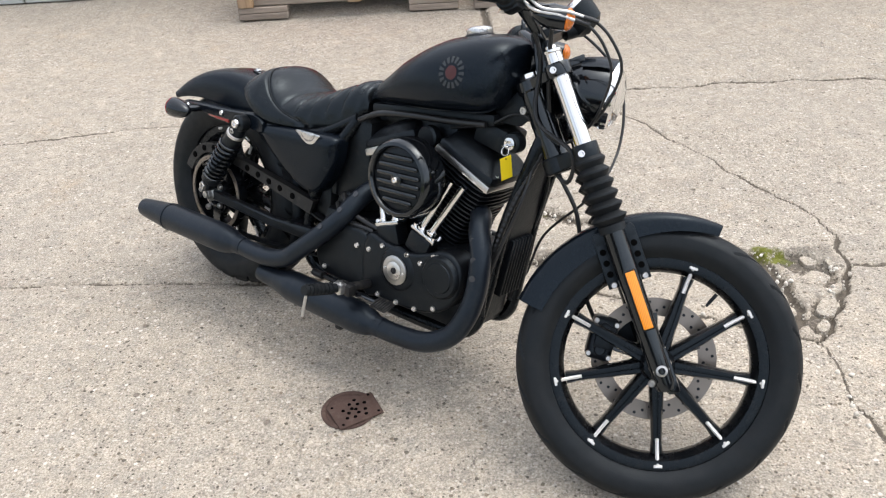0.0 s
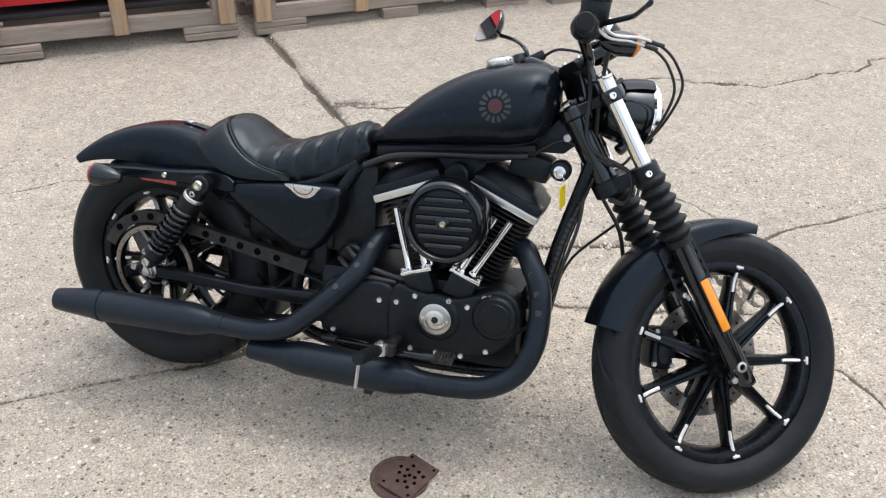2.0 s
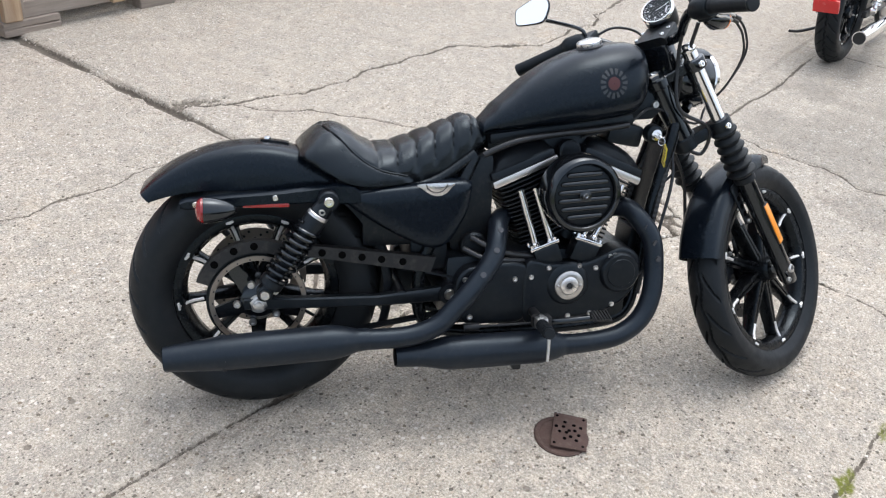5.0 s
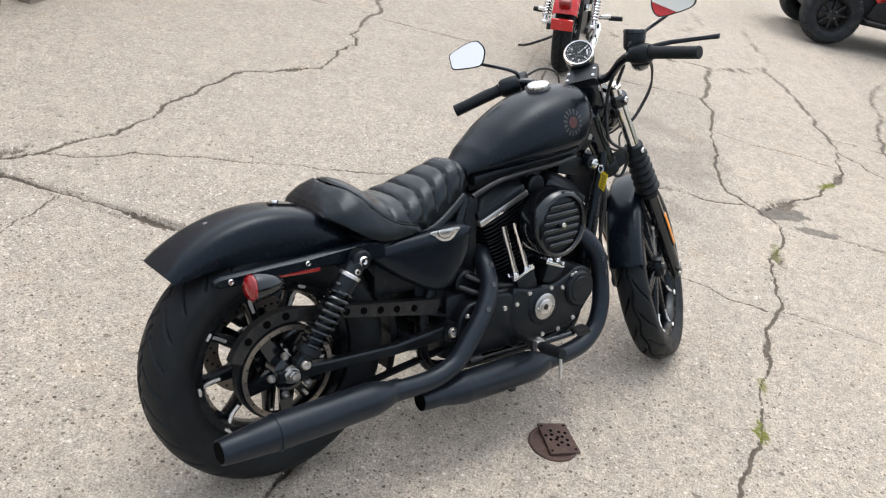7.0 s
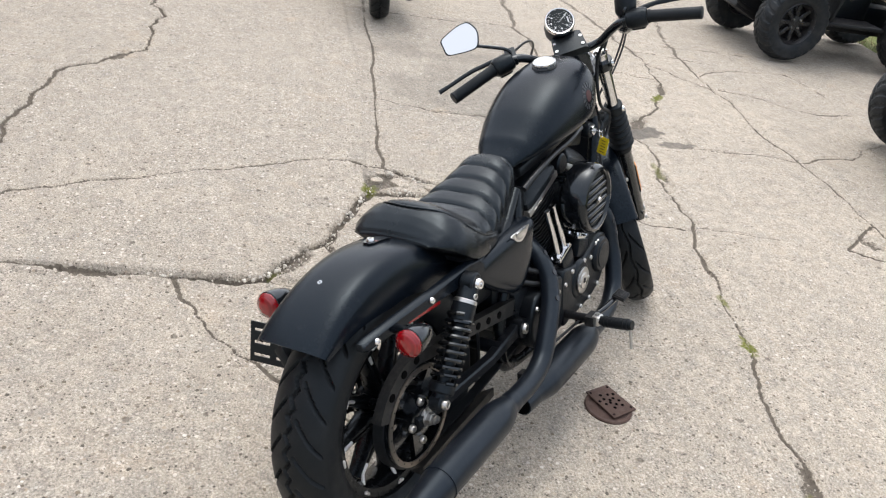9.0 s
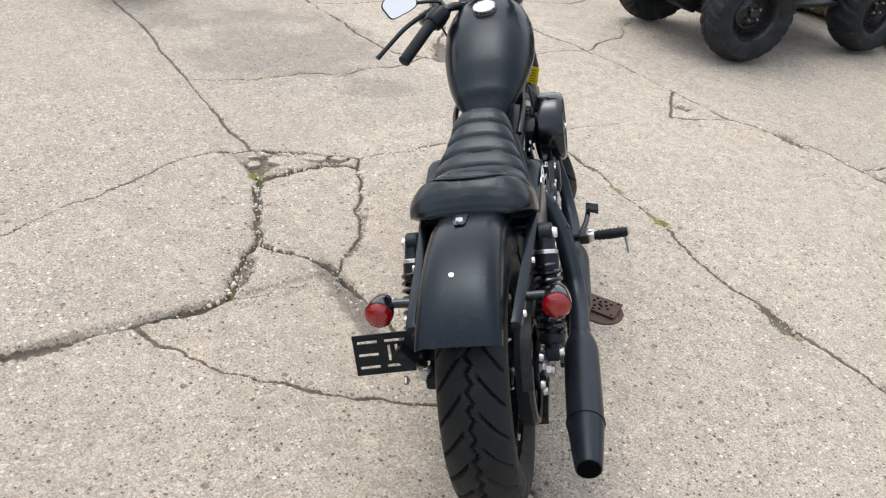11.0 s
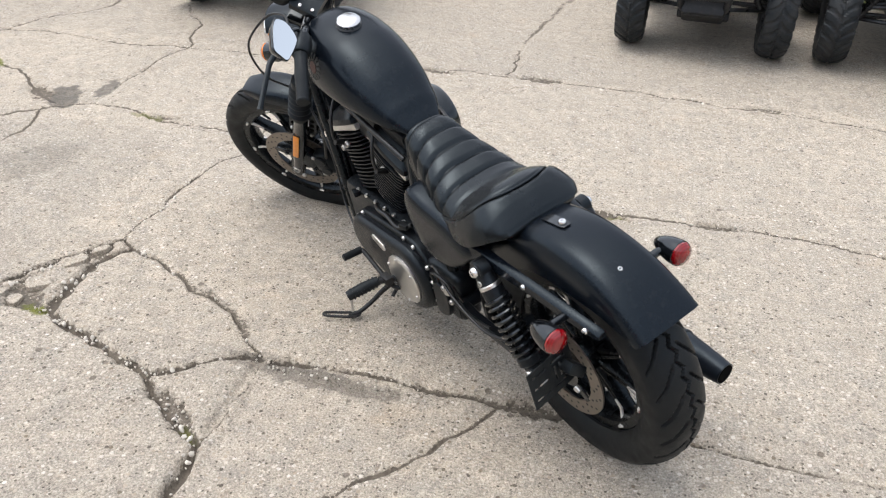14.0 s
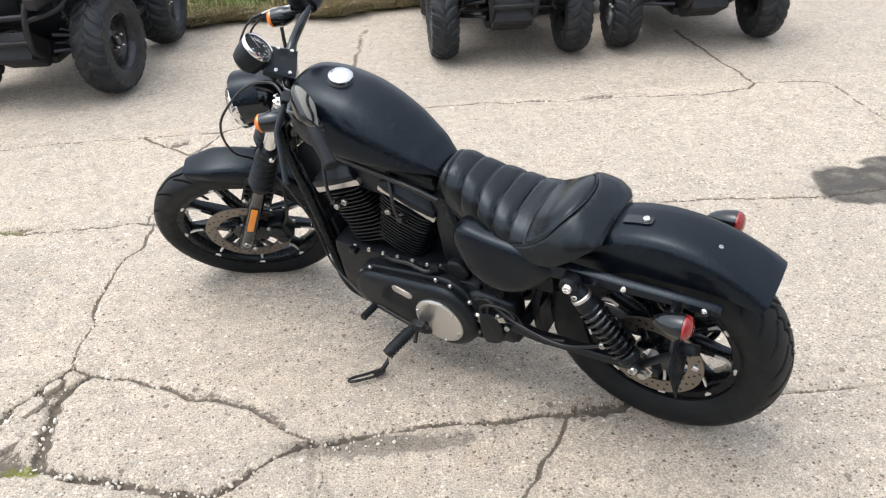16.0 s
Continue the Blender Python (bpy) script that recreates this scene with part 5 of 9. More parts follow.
# frame ---------------------------------------------------------------------------------
def chassis():
    s = Shape()
    for side in (-1, 1):
        s.tube([(1.135, side * 0.030, 0.770), (1.120, side * 0.052, 0.700), (1.070, side * 0.066, 0.500), (1.045, side * 0.070, 0.320), (1.020, side * 0.078, 0.215), (0.94, side * 0.085, 0.180), (0.70, side * 0.085, 0.172), (0.50, side * 0.085, 0.185), (0.42, side * 0.095, 0.235), (0.42, side * 0.095, 0.38), (0.50, side * 0.10, 0.55), (0.56, side * 0.07, 0.66)], 0.0170, 12, 6)
        s.tube([(0.56, side * 0.07, 0.665), (0.44, side * 0.098, 0.600), (0.30, side * 0.118, 0.585), (0.20, side * 0.128, 0.585)], 0.015, 10, 5)
    s.tube([(1.13, 0, 0.80), (1.00, 0, 0.775), (0.80, 0, 0.745), (0.62, 0, 0.70), (0.54, 0, 0.66)], 0.026, 14, 6)
    ob = part("chassis", s, WHEEL_BLACK, bike, "satin black tubular steel frame")
    neck = Shape().cyl(FORK @ Vector((-0.064, 0, 0.515)), FORK @ Vector((-0.064, 0, 0.695)), 0.031, 24, edge=0.004)
    part("steering_neck", neck, GLOSS_BLACK, ob)
    for side in (-1, 1):
        g = Shape().prism([(0.985, 0.765), (1.020, 0.800), (1.050, 0.838), (1.085, 0.845), (1.100, 0.815), (1.088, 0.770), (1.060, 0.745), (1.0, 0.742)], 0, 0.006, Matrix(((1, 0, 0, 0), (0, 0, -1, side * 0.036), (0, 1, 0, 0), (0, 0, 0, 1))), 0.002)
        part("neck_gusset", g, CAST_BLACK, ob, "black neck gusset plate")
        bolt((1.065, side * 0.040, 0.784), (0, side, 0), 0.011, 0.009, STEEL, ob)
        bolt((1.087, side * 0.040, 0.826), (0, side, 0), 0.012, 0.014, STEEL, ob)
    # what fills the frame between engine, wheel and seat
    core = Shape().box((0.24, 0.17, 0.17), Matrix.Translation((0.385, 0, 0.515)), 0.015)
    core.box((0.10, 0.18, 0.10), Matrix.Translation((0.44, 0, 0.41)), 0.012).box((0.11, 0.13, 0.20), Matrix.Translation((0.555, 0, 0.50)), 0.02).cyl((0.56, -0.10, 0.425), (0.56, 0.10, 0.425), 0.036, 20, edge=0.006)
    core.box((0.15, 0.15, 0.24), Matrix.Translation((0.540, 0, 0.545)), 0.02)
    part("battery_tray", core, PLASTIC, ob, "black battery tray")
    inner = fender_arc((0, 0, 0.313), 0.352, -108, -40, 0.080, 0.03, 20)
    part("inner_fender", inner, PLASTIC, ob, "black inner fender")


chassis()


# engine ------------------------------------------------------------------------------------
FLIP = lambda y: Matrix(((1, 0, 0, 0), (0, 0, -1, y), (0, 1, 0, 0), (0, 0, 0, 1)))  # outline x, z; grows to the right
engine = part("crankcase", Shape().box((0.42, 0.20, 0.22), Matrix.Translation((0.80, 0, 0.30)), 0.03).box((0.24, 0.22, 0.20), Matrix.Translation((0.60, 0, 0.305)), 0.03).box((0.30, 0.17, 0.06), Matrix.Translation((0.80, 0, 0.195)), 0.02), CAST_BLACK, bike, "wrinkle black engine crankcase")


def gear_cover():
    out = rounded([(0.690, 0.384), (0.76, 0.382), (0.848, 0.380), (0.905, 0.398), (0.955, 0.418), (1.000, 0.402), (1.016, 0.360), (1.004, 0.305), (0.965, 0.258), (0.900, 0.232), (0.831, 0.224), (0.75, 0.222), (0.690, 0.226)], 4)
    s = Shape().prism(out, 0.08, 0.150, FLIP(0), 0.010, 3)
    s.lathe([(0.062, -0.004), (0.058, 0.004), (0.050, 0.008), (0.001, 0.009)], axis((0.809, -0.147, 0.323), -Y), 40)
    s.lathe([(0.058, -0.004), (0.056, 0.010), (0.050, 0.016), (0.040, 0.016), (0.038, 0.019), (0.001, 0.020)], axis((0.955, -0.146, 0.350), -Y), 40)
    ob = part("gearcase_cover", s, CAST_BLACK, engine, "black gearcase cover with silver bolts")
    for p in ((0.705, 0.348), (0.752, 0.372), (0.838, 0.373), (0.925, 0.395), (0.938, 0.398), (0.998, 0.372), (0.990, 0.318), (0.940, 0.258), (0.878, 0.235), (0.815, 0.232), (0.748, 0.232), (0.885, 0.365)):
        bolt((p[0], -0.1475, p[1]), -Y, 0.0076, 0.007, BRIGHT_BOLT, engine)
    t = axis((0.809, -0.157, 0.323), -Y)
    part("timer_cover", Shape().lathe([(0.0400, 0), (0.0400, 0.004), (0.038, 0.0055), (0.0255, 0.0055), (0.025, 0.004), (0.001, 0.004)], t, 40), STEEL, engine, "grey round timer cover")
    part("timer_badge", Shape().lathe([(0.0245, 0.004), (0.0245, 0.0070), (0.023, 0.0080), (0.0095, 0.0080), (0.009, 0.0065), (0.001, 0.0065)], t, 32), BRIGHT_BOLT, engine, "bright timer badge")
    part("badge_centre", Shape().lathe([(0.0085, 0.0065), (0.0080, 0.0090), (0.004, 0.0100), (0.0005, 0.0100)], t, 16), DUSTY_BLACK, engine, "dark badge centre")
    for s_ in (-1, 1):
        bolt((0.809 + s_ * 0.031, -0.163, 0.323), -Y, 0.0042, 0.003, BRIGHT_BOLT, engine)
    sp = rounded([(0.500, 0.335), (0.520, 0.372), (0.56, 0.384), (0.688, 0.384), (0.6885, 0.300), (0.688, 0.226), (0.60, 0.222), (0.535, 0.224), (0.502, 0.262)], 4)
    part("sprocket_cover", Shape().prism(sp, 0.09, 0.148, FLIP(0), 0.010, 3), CAST_BLACK, engine, "black sprocket cover")
    for p in ((0.660, 0.345), (0.540, 0.245), (0.525, 0.350)):
        bolt((p[0], -0.147, p[1]), -Y, 0.0078, 0.007, BRIGHT_BOLT, engine)


gear_cover()


def primary_cover():
    left = lambda y: Matrix(((1, 0, 0, 0), (0, 0, 1, y), (0, 1, 0, 0), (0, 0, 0, 1)))
    out = hull_of_circles([(0.605, 0.287, 0.126), (0.826, 0.298, 0.086)], 8)
    s = Shape().prism(out, 0.085, 0.128, left(0), 0.010, 3)
    s.prism(hull_of_circles([(0.604, 0.280, 0.115), (0.832, 0.297, 0.076)], 8), 0.110, 0.159, left(0), 0.030, 5)
    ob = part("primary_cover", s, CAST_BLACK, engine, "black primary cover")
    part("derby_cover", Shape().lathe([(0.079, 0), (0.079, 0.006), (0.075, 0.010), (0.067, 0.0115), (0.001, 0.0125)], axis((0.607, 0.157, 0.272), Y), 48), ALLOY, engine, "polished round derby cover")
    for k in range(6):
        a = radians(60 * k + 20)
        bolt((0.607 + 0.071 * math.cos(a), 0.167, 0.272 + 0.071 * math.sin(a)), Y, 0.005, 0.004, STEEL, engine)
    part("inspection_cover", Shape().prism(hull_of_circles([(0.700, 0.340, 0.0125), (0.742, 0.352, 0.0125)], 5), 0.158, 0.163, left(0), 0.002), ALLOY, engine, "grey inspection cover")
    n = len(out)
    for k in range(13):
        x, z = out[int(k * n / 13)]
        dx, dz = x - 0.70, z - 0.295
        q = math.hypot(dx, dz)
        bolt((x - dx / q * 0.010, 0.127, z - dz / q * 0.010), Y, 0.0072, 0.007, BRIGHT_BOLT, engine)
    for k in range(6):
        bolt((0.66 + 0.052 * k, 0.094, 0.4135 - 0.002 * k), (0, 0.1, 1), 0.0072, 0.007, BRIGHT_BOLT, engine)
    part("breather_hose", Shape().tube([(0.60, 0.10, 0.44), (0.64, 0.125, 0.425), (0.70, 0.12, 0.43), (0.76, 0.115, 0.42), (0.80, 0.10, 0.41)], 0.007, 9, 5), CABLE, engine, "black breather hose")
    part("sensor_plug", Shape().box((0.03, 0.022, 0.018), pose(0.62, 0.112, 0.435, 0, 0, 15), 0.004), PLASTIC, engine, "black sensor plug")
    part("sensor_plug", Shape().box((0.025, 0.02, 0.02), pose(0.92, 0.105, 0.40, 0, 0, -10), 0.004), PLASTIC, engine, "black sensor plug")
    gb = Shape().box((0.15, 0.07, 0.16), Matrix.Translation((0.445, 0.09, 0.305)), 0.022, 3).box((0.10, 0.05, 0.07), Matrix.Translation((0.43, 0.105, 0.265)), 0.015)
    part("gearbox_side", gb, CAST_BLACK, engine, "black gearbox housing")
    part("solenoid_cover", Shape().prism(rounded([(0.476, 0.330), (0.418, 0.334), (0.408, 0.285), (0.420, 0.236), (0.462, 0.218), (0.478, 0.236)], 4), 0.112, 0.142, left(0), 0.006, 3), PLASTIC, engine, "black plastic solenoid cover")
    part("wire_clip", Shape().box((0.026, 0.016, 0.020), pose(0.404, 0.138, 0.338, 0, 20, 0), 0.005), STEEL, engine, "bright cable clamp")
    for p in ((0.412, 0.141, 0.350), (0.393, 0.136, 0.306)):
        bolt(p, Y, 0.009, 0.008, STEEL, engine)
    part("starter_wire", Shape().tube([(0.470, 0.135, 0.325), (0.462, 0.146, 0.372), (0.420, 0.150, 0.396), (0.372, 0.148, 0.388), (0.350, 0.146, 0.345), (0.318, 0.142, 0.322), (0.262, 0.140, 0.322), (0.220, 0.138, 0.330)], 0.0042, 8, 6), CABLE, engine, "black starter cable")
    part("starter_wire", Shape().tube([(0.455, 0.132, 0.330), (0.440, 0.140, 0.376), (0.400, 0.142, 0.392), (0.362, 0.140, 0.376), (0.348, 0.128, 0.330)], 0.0034, 8, 6), CABLE, engine, "black starter cable")


primary_cover()


def cylinder(tilt):
    """One finned cylinder with head and rocker box; tilt in degrees, positive to the front."""
    a = radians(tilt)
    m = axis((0.815, 0, 0.33), (math.sin(a), 0, math.cos(a)), (math.cos(a), 0, -math.sin(a)))
    barrel = Shape().cyl(m @ Vector((0, 0, 0.09)), m @ Vector((0, 0, 0.31)), 0.052, 24)
    ob = part("cylinder", barrel, CAST_BLACK, engine, "black finned engine cylinder")
    for k in range(15):
        z = 0.118 + 0.0125 * k
        w = 0.164 + (0.010 if k > 9 else 0.004 * math.sin(k))
        d = 0.160 + (0.010 if k > 9 else 0)
        o = rounded([(-w / 2, -d / 2 + 0.03), (-w / 2 + 0.03, -d / 2), (w / 2 - 0.03, -d / 2), (w / 2, -d / 2 + 0.03), (w / 2, d / 2 - 0.03), (w / 2 - 0.03, d / 2), (-w / 2 + 0.03, d / 2), (-w / 2, d / 2 - 0.03)], 2)
        part("cooling_fin", Shape().prism(o, z - 0.0021, z + 0.0021, m), CAST_BLACK, ob)
    part("rocker_band", Shape().box((0.188, 0.170, 0.021), m @ Matrix.Translation((0, -0.004, 0.3115)), 0.006), ALLOY, ob, "brushed silver rocker band")
    r = Shape()
    rows = []
    away = -1 if tilt < 0 else 1
    for z, w, d, dx in ((0.322, 0.180, 0.170, 0), (0.324, 0.186, 0.176, 0), (0.337, 0.186, 0.176, 0), (0.342, 0.182, 0.172, 0), (0.346, 0.168, 0.158, -0.003), (0.358, 0.152, 0.142, -0.008), (0.368, 0.128, 0.116, -0.013), (0.374, 0.096, 0.086, -0.016), (0.376, 0.05, 0.04, -0.016)):
        o = rounded([(-w / 2, -d / 2 + 0.025), (-w / 2 + 0.025, -d / 2), (w / 2 - 0.025, -d / 2), (w / 2, -d / 2 + 0.025), (w / 2, d / 2 - 0.025), (w / 2 - 0.025, d / 2), (-w / 2 + 0.025, d / 2), (-w / 2, d / 2 - 0.025)], 4)
        rows.append([m @ Vector((x + dx * away, y, z)) for x, y in o])
    r.rings(rows)
    part("rocker_box", r, CAST_BLACK, ob, "black rocker box")
    for sx in (-1, 1):
        for sy in (-1, 1):
            bolt(m @ Vector((sx * 0.083, sy * 0.060, 0.339)), m.to_3x3() @ Z, 0.0065, 0.006, STEEL, ob)
    # spark plug and head bolt on the left
    p = m @ Vector((0, 0.082, 0.262))
    bolt(p, m.to_3x3() @ Y, 0.012, 0.012, STEEL, ob)
    bolt(m @ Vector((0.045, 0.082, 0.25)), m.to_3x3() @ Y, 0.010, 0.010, STEEL, ob)


cylinder(-22.5)
cylinder(22.5)


def pushrods():
    for pts in (((0.676, 0.575), (0.722, 0.425)), ((0.716, 0.580), (0.765, 0.437)), ((0.962, 0.580), (0.884, 0.437)), ((0.924, 0.585), (0.853, 0.443))):
        (x0, z0), (x1, z1) = pts
        y = -0.118
        s = Shape().cyl((x0, y + 0.012, z0), (x1, y, z1), 0.0092, 18)
        s.cyl((x1 + (x0 - x1) * 0.06, y, z1 + (z0 - z1) * 0.06), (x1, y, z1), 0.0125, 16, edge=0.002)
        part("pushrod_tube", s, CHROME, engine, "chrome pushrod tube")
    for x, z, tip in ((0.744, 0.428, -0.36), (0.868, 0.434, 0.36)):
        m = axis((x, -0.115, z), (tip * -1.0 if False else tip, 0, 1), Y)
        s = Shape().box((0.038, 0.082, 0.010), m, 0.003)
        for sx in (-1, 1):
            for sy in (-1, 1):
                s.cyl(m @ Vector((sx * 0.013, sy * 0.034, 0.004)), m @ Vector((sx * 0.013, sy * 0.034, 0.013)), 0.006, 8)
        part("lifter_cover", s, CHROME, engine, "chrome lifter block cover")
        part("lifter_block", Shape().box((0.046, 0.070, 0.055), m @ Matrix.Translation((0, 0, -0.032)), 0.006), CAST_BLACK, engine, "black lifter block")


pushrods()


def air_cleaner():
    m = axis((0.820, -0.118, 0.577), -Y, (1, 0, 0.06))
    s = Shape().lathe([(0.090, 0.0), (0.101, 0.010), (0.1025, 0.030), (0.1015, 0.060), (0.099, 0.072), (0.093, 0.080), (0.085, 0.082), (0.081, 0.078), (0.079, 0.068), (0.001, 0.066)], m, 64)
    ob = part("air_cleaner", s, GLOSS_BLACK, bike, "round gloss black air cleaner")
    part("filter_insert", Shape().lathe([(0.0785, 0.066), (0.078, 0.070), (0.074, 0.0715), (0.001, 0.072)], m, 56), CAST_BLACK, ob, "black ribbed cover insert")
    for k in range(6):
        y = -0.055 + 0.022 * k
        half = math.sqrt(0.0755 ** 2 - y * y) - 0.003
        rows = []
        for u in (-1, -0.96, -0.85, 0.85, 0.96, 1):
            q = 1.0 if abs(u) < 0.9 else 0.75 if abs(u) < 0.98 else 0.3
            rows.append([m @ Vector((u * half, -y + dy * q, 0.070 + dz * q)) for dy, dz in ((-0.0075, 0), (-0.0062, 0.0070), (-0.003, 0.0098), (0.003, 0.0098), (0.0062, 0.0070), (0.0075, 0))])
        part("cover_rib", Shape().rings(rows), GLOSS_BLACK, ob, "gloss black cover rib", angle=50)
    part("cover_boss", Shape().lathe([(0.017, 0.070), (0.016, 0.080), (0.011, 0.0815), (0.001, 0.0815)], m, 24), GLOSS_BLACK, ob)
    bolt(m @ Vector((0, 0, 0.0805)), -Y, 0.0085, 0.006, CHROME, ob)
    b = Shape().box((0.11, 0.06, 0.08), Matrix.Translation((0.818, -0.085, 0.555)), 0.015).box((0.07, 0.10, 0.07), Matrix.Translation((0.815, -0.02, 0.58)), 0.015)
    b.box((0.13, 0.11, 0.11), Matrix.Translation((0.815, 0.01, 0.665)), 0.02).cyl((0.815, -0.06, 0.67), (0.815, -0.09, 0.67), 0.03, 20, edge=0.005)
    part("intake", b, CAST_BLACK, ob, "black intake and backing plate")


air_cleaner()


# exhaust -----------------------------------------------------------------------------------
def exhaust():
    s = Shape().tube([(0.672, -0.010, 0.478), (0.648, -0.045, 0.486), (0.628, -0.080, 0.478), (0.616, -0.116, 0.450), (0.598, -0.148, 0.409), (0.550, -0.176, 0.351), (0.480, -0.196, 0.284), (0.435, -0.204, 0.249), (0.36, -0.210, 0.230), (0.25, -0.212, 0.230)], 0.0265, 20, 8)
    ob = part("rear_header_pipe", s, PIPE_BLACK, bike, "matte black rear exhaust header")
    u = Shape().tube([(0.265, -0.212, 0.231), (0.235, -0.213, 0.231), (0.170, -0.215, 0.2305), (0.02, -0.219, 0.228), (-0.090, -0.222, 0.2255), (-0.225, -0.226, 0.221)], [0.0275, 0.0285, 0.0435, 0.0435, 0.0425, 0.0290], 28, 6)
    part("upper_muffler", u, PIPE_BLACK, ob, "matte black tapered upper muffler")
    # black end discs in place of the mufflers' shaded openings
    part("muffler_mouth", Shape().cyl((-0.222, -0.2259, 0.2211), (-0.2265, -0.2261, 0.2209), 0.0255, 24), HOLE_DARK, ob, "black disc standing for the shaded muffler mouth")
    part("muffler_clamp", Shape().cyl((-0.092, -0.222, 0.2254), (-0.084, -0.2218, 0.2256), 0.0445, 28), PIPE_BLACK, ob)
    f = Shape().tube([(0.965, -0.030, 0.500), (0.998, -0.068, 0.505), (1.022, -0.104, 0.482), (1.052, -0.128, 0.430), (1.060, -0.142, 0.350), (1.052, -0.158, 0.282), (1.020, -0.172, 0.220), (0.955, -0.184, 0.180), (0.87, -0.190, 0.168), (0.78, -0.193, 0.166)], 0.0270, 20, 8)
    ob2 = part("front_header_pipe", f, PIPE_BLACK, bike, "matte black front exhaust header")
    l = Shape().tube([(0.815, -0.192, 0.167), (0.790, -0.193, 0.167), (0.725, -0.195, 0.168), (0.55, -0.198, 0.170), (0.47, -0.199, 0.171), (0.400, -0.200, 0.171), (0.334, -0.200, 0.171)], [0.0275, 0.0285, 0.0445, 0.0445, 0.0440, 0.0300, 0.0262], 28, 6)
    part("lower_muffler", l, PIPE_BLACK, ob2, "matte black tapered lower muffler")
    part("muffler_mouth", Shape().cyl((0.3345, -0.200, 0.171), (0.332, -0.200, 0.171), 0.0232, 24), HOLE_DARK, ob2)
    # bolts sunk into the pipe covers, bracket between the mufflers
    for x, y, z, n in ((0.619, -0.106, 0.459, (0.1, -0.80, 0.6)), (0.602, -0.142, 0.417, (0.0, -0.82, 0.55)), (0.563, -0.170, 0.366, (-0.1, -0.88, 0.45))):
        x, y, z = Vector((x, y, z)) + Vector(n).normalized() * 0.0262
        part("cover_hole", Shape().cyl(Vector((x, y, z)) + Vector(n).normalized() * -0.004, Vector((x, y, z)) + Vector(n).normalized() * 0.0025, 0.0078, 14), HOLE_GREY, ob)
    for x, y, z in ((1.030, -0.1365, 0.468), (1.050, -0.1535, 0.428), (1.059, -0.1630, 0.385)):
        part("cover_hole", Shape().cyl((x - 0.001, y + 0.004, z), (x + 0.0005, y - 0.003, z), 0.0080, 14), HOLE_GREY, ob2)
    br = Shape().box((0.03, 0.02, 0.06), Matrix.Translation((0.40, -0.17, 0.20)), 0.003).box((0.26, 0.012, 0.016), Matrix.Translation((0.30, -0.165, 0.190)), 0.003)
    part("muffler_bracket", br, DUSTY_BLACK, ob, "black muffler bracket")
    part("muffler_tab", Shape().box((0.022, 0.03, 0.022), Matrix.Translation((0.66, -0.19, 0.120)), 0.004), DUSTY_BLACK, ob2)


exhaust()


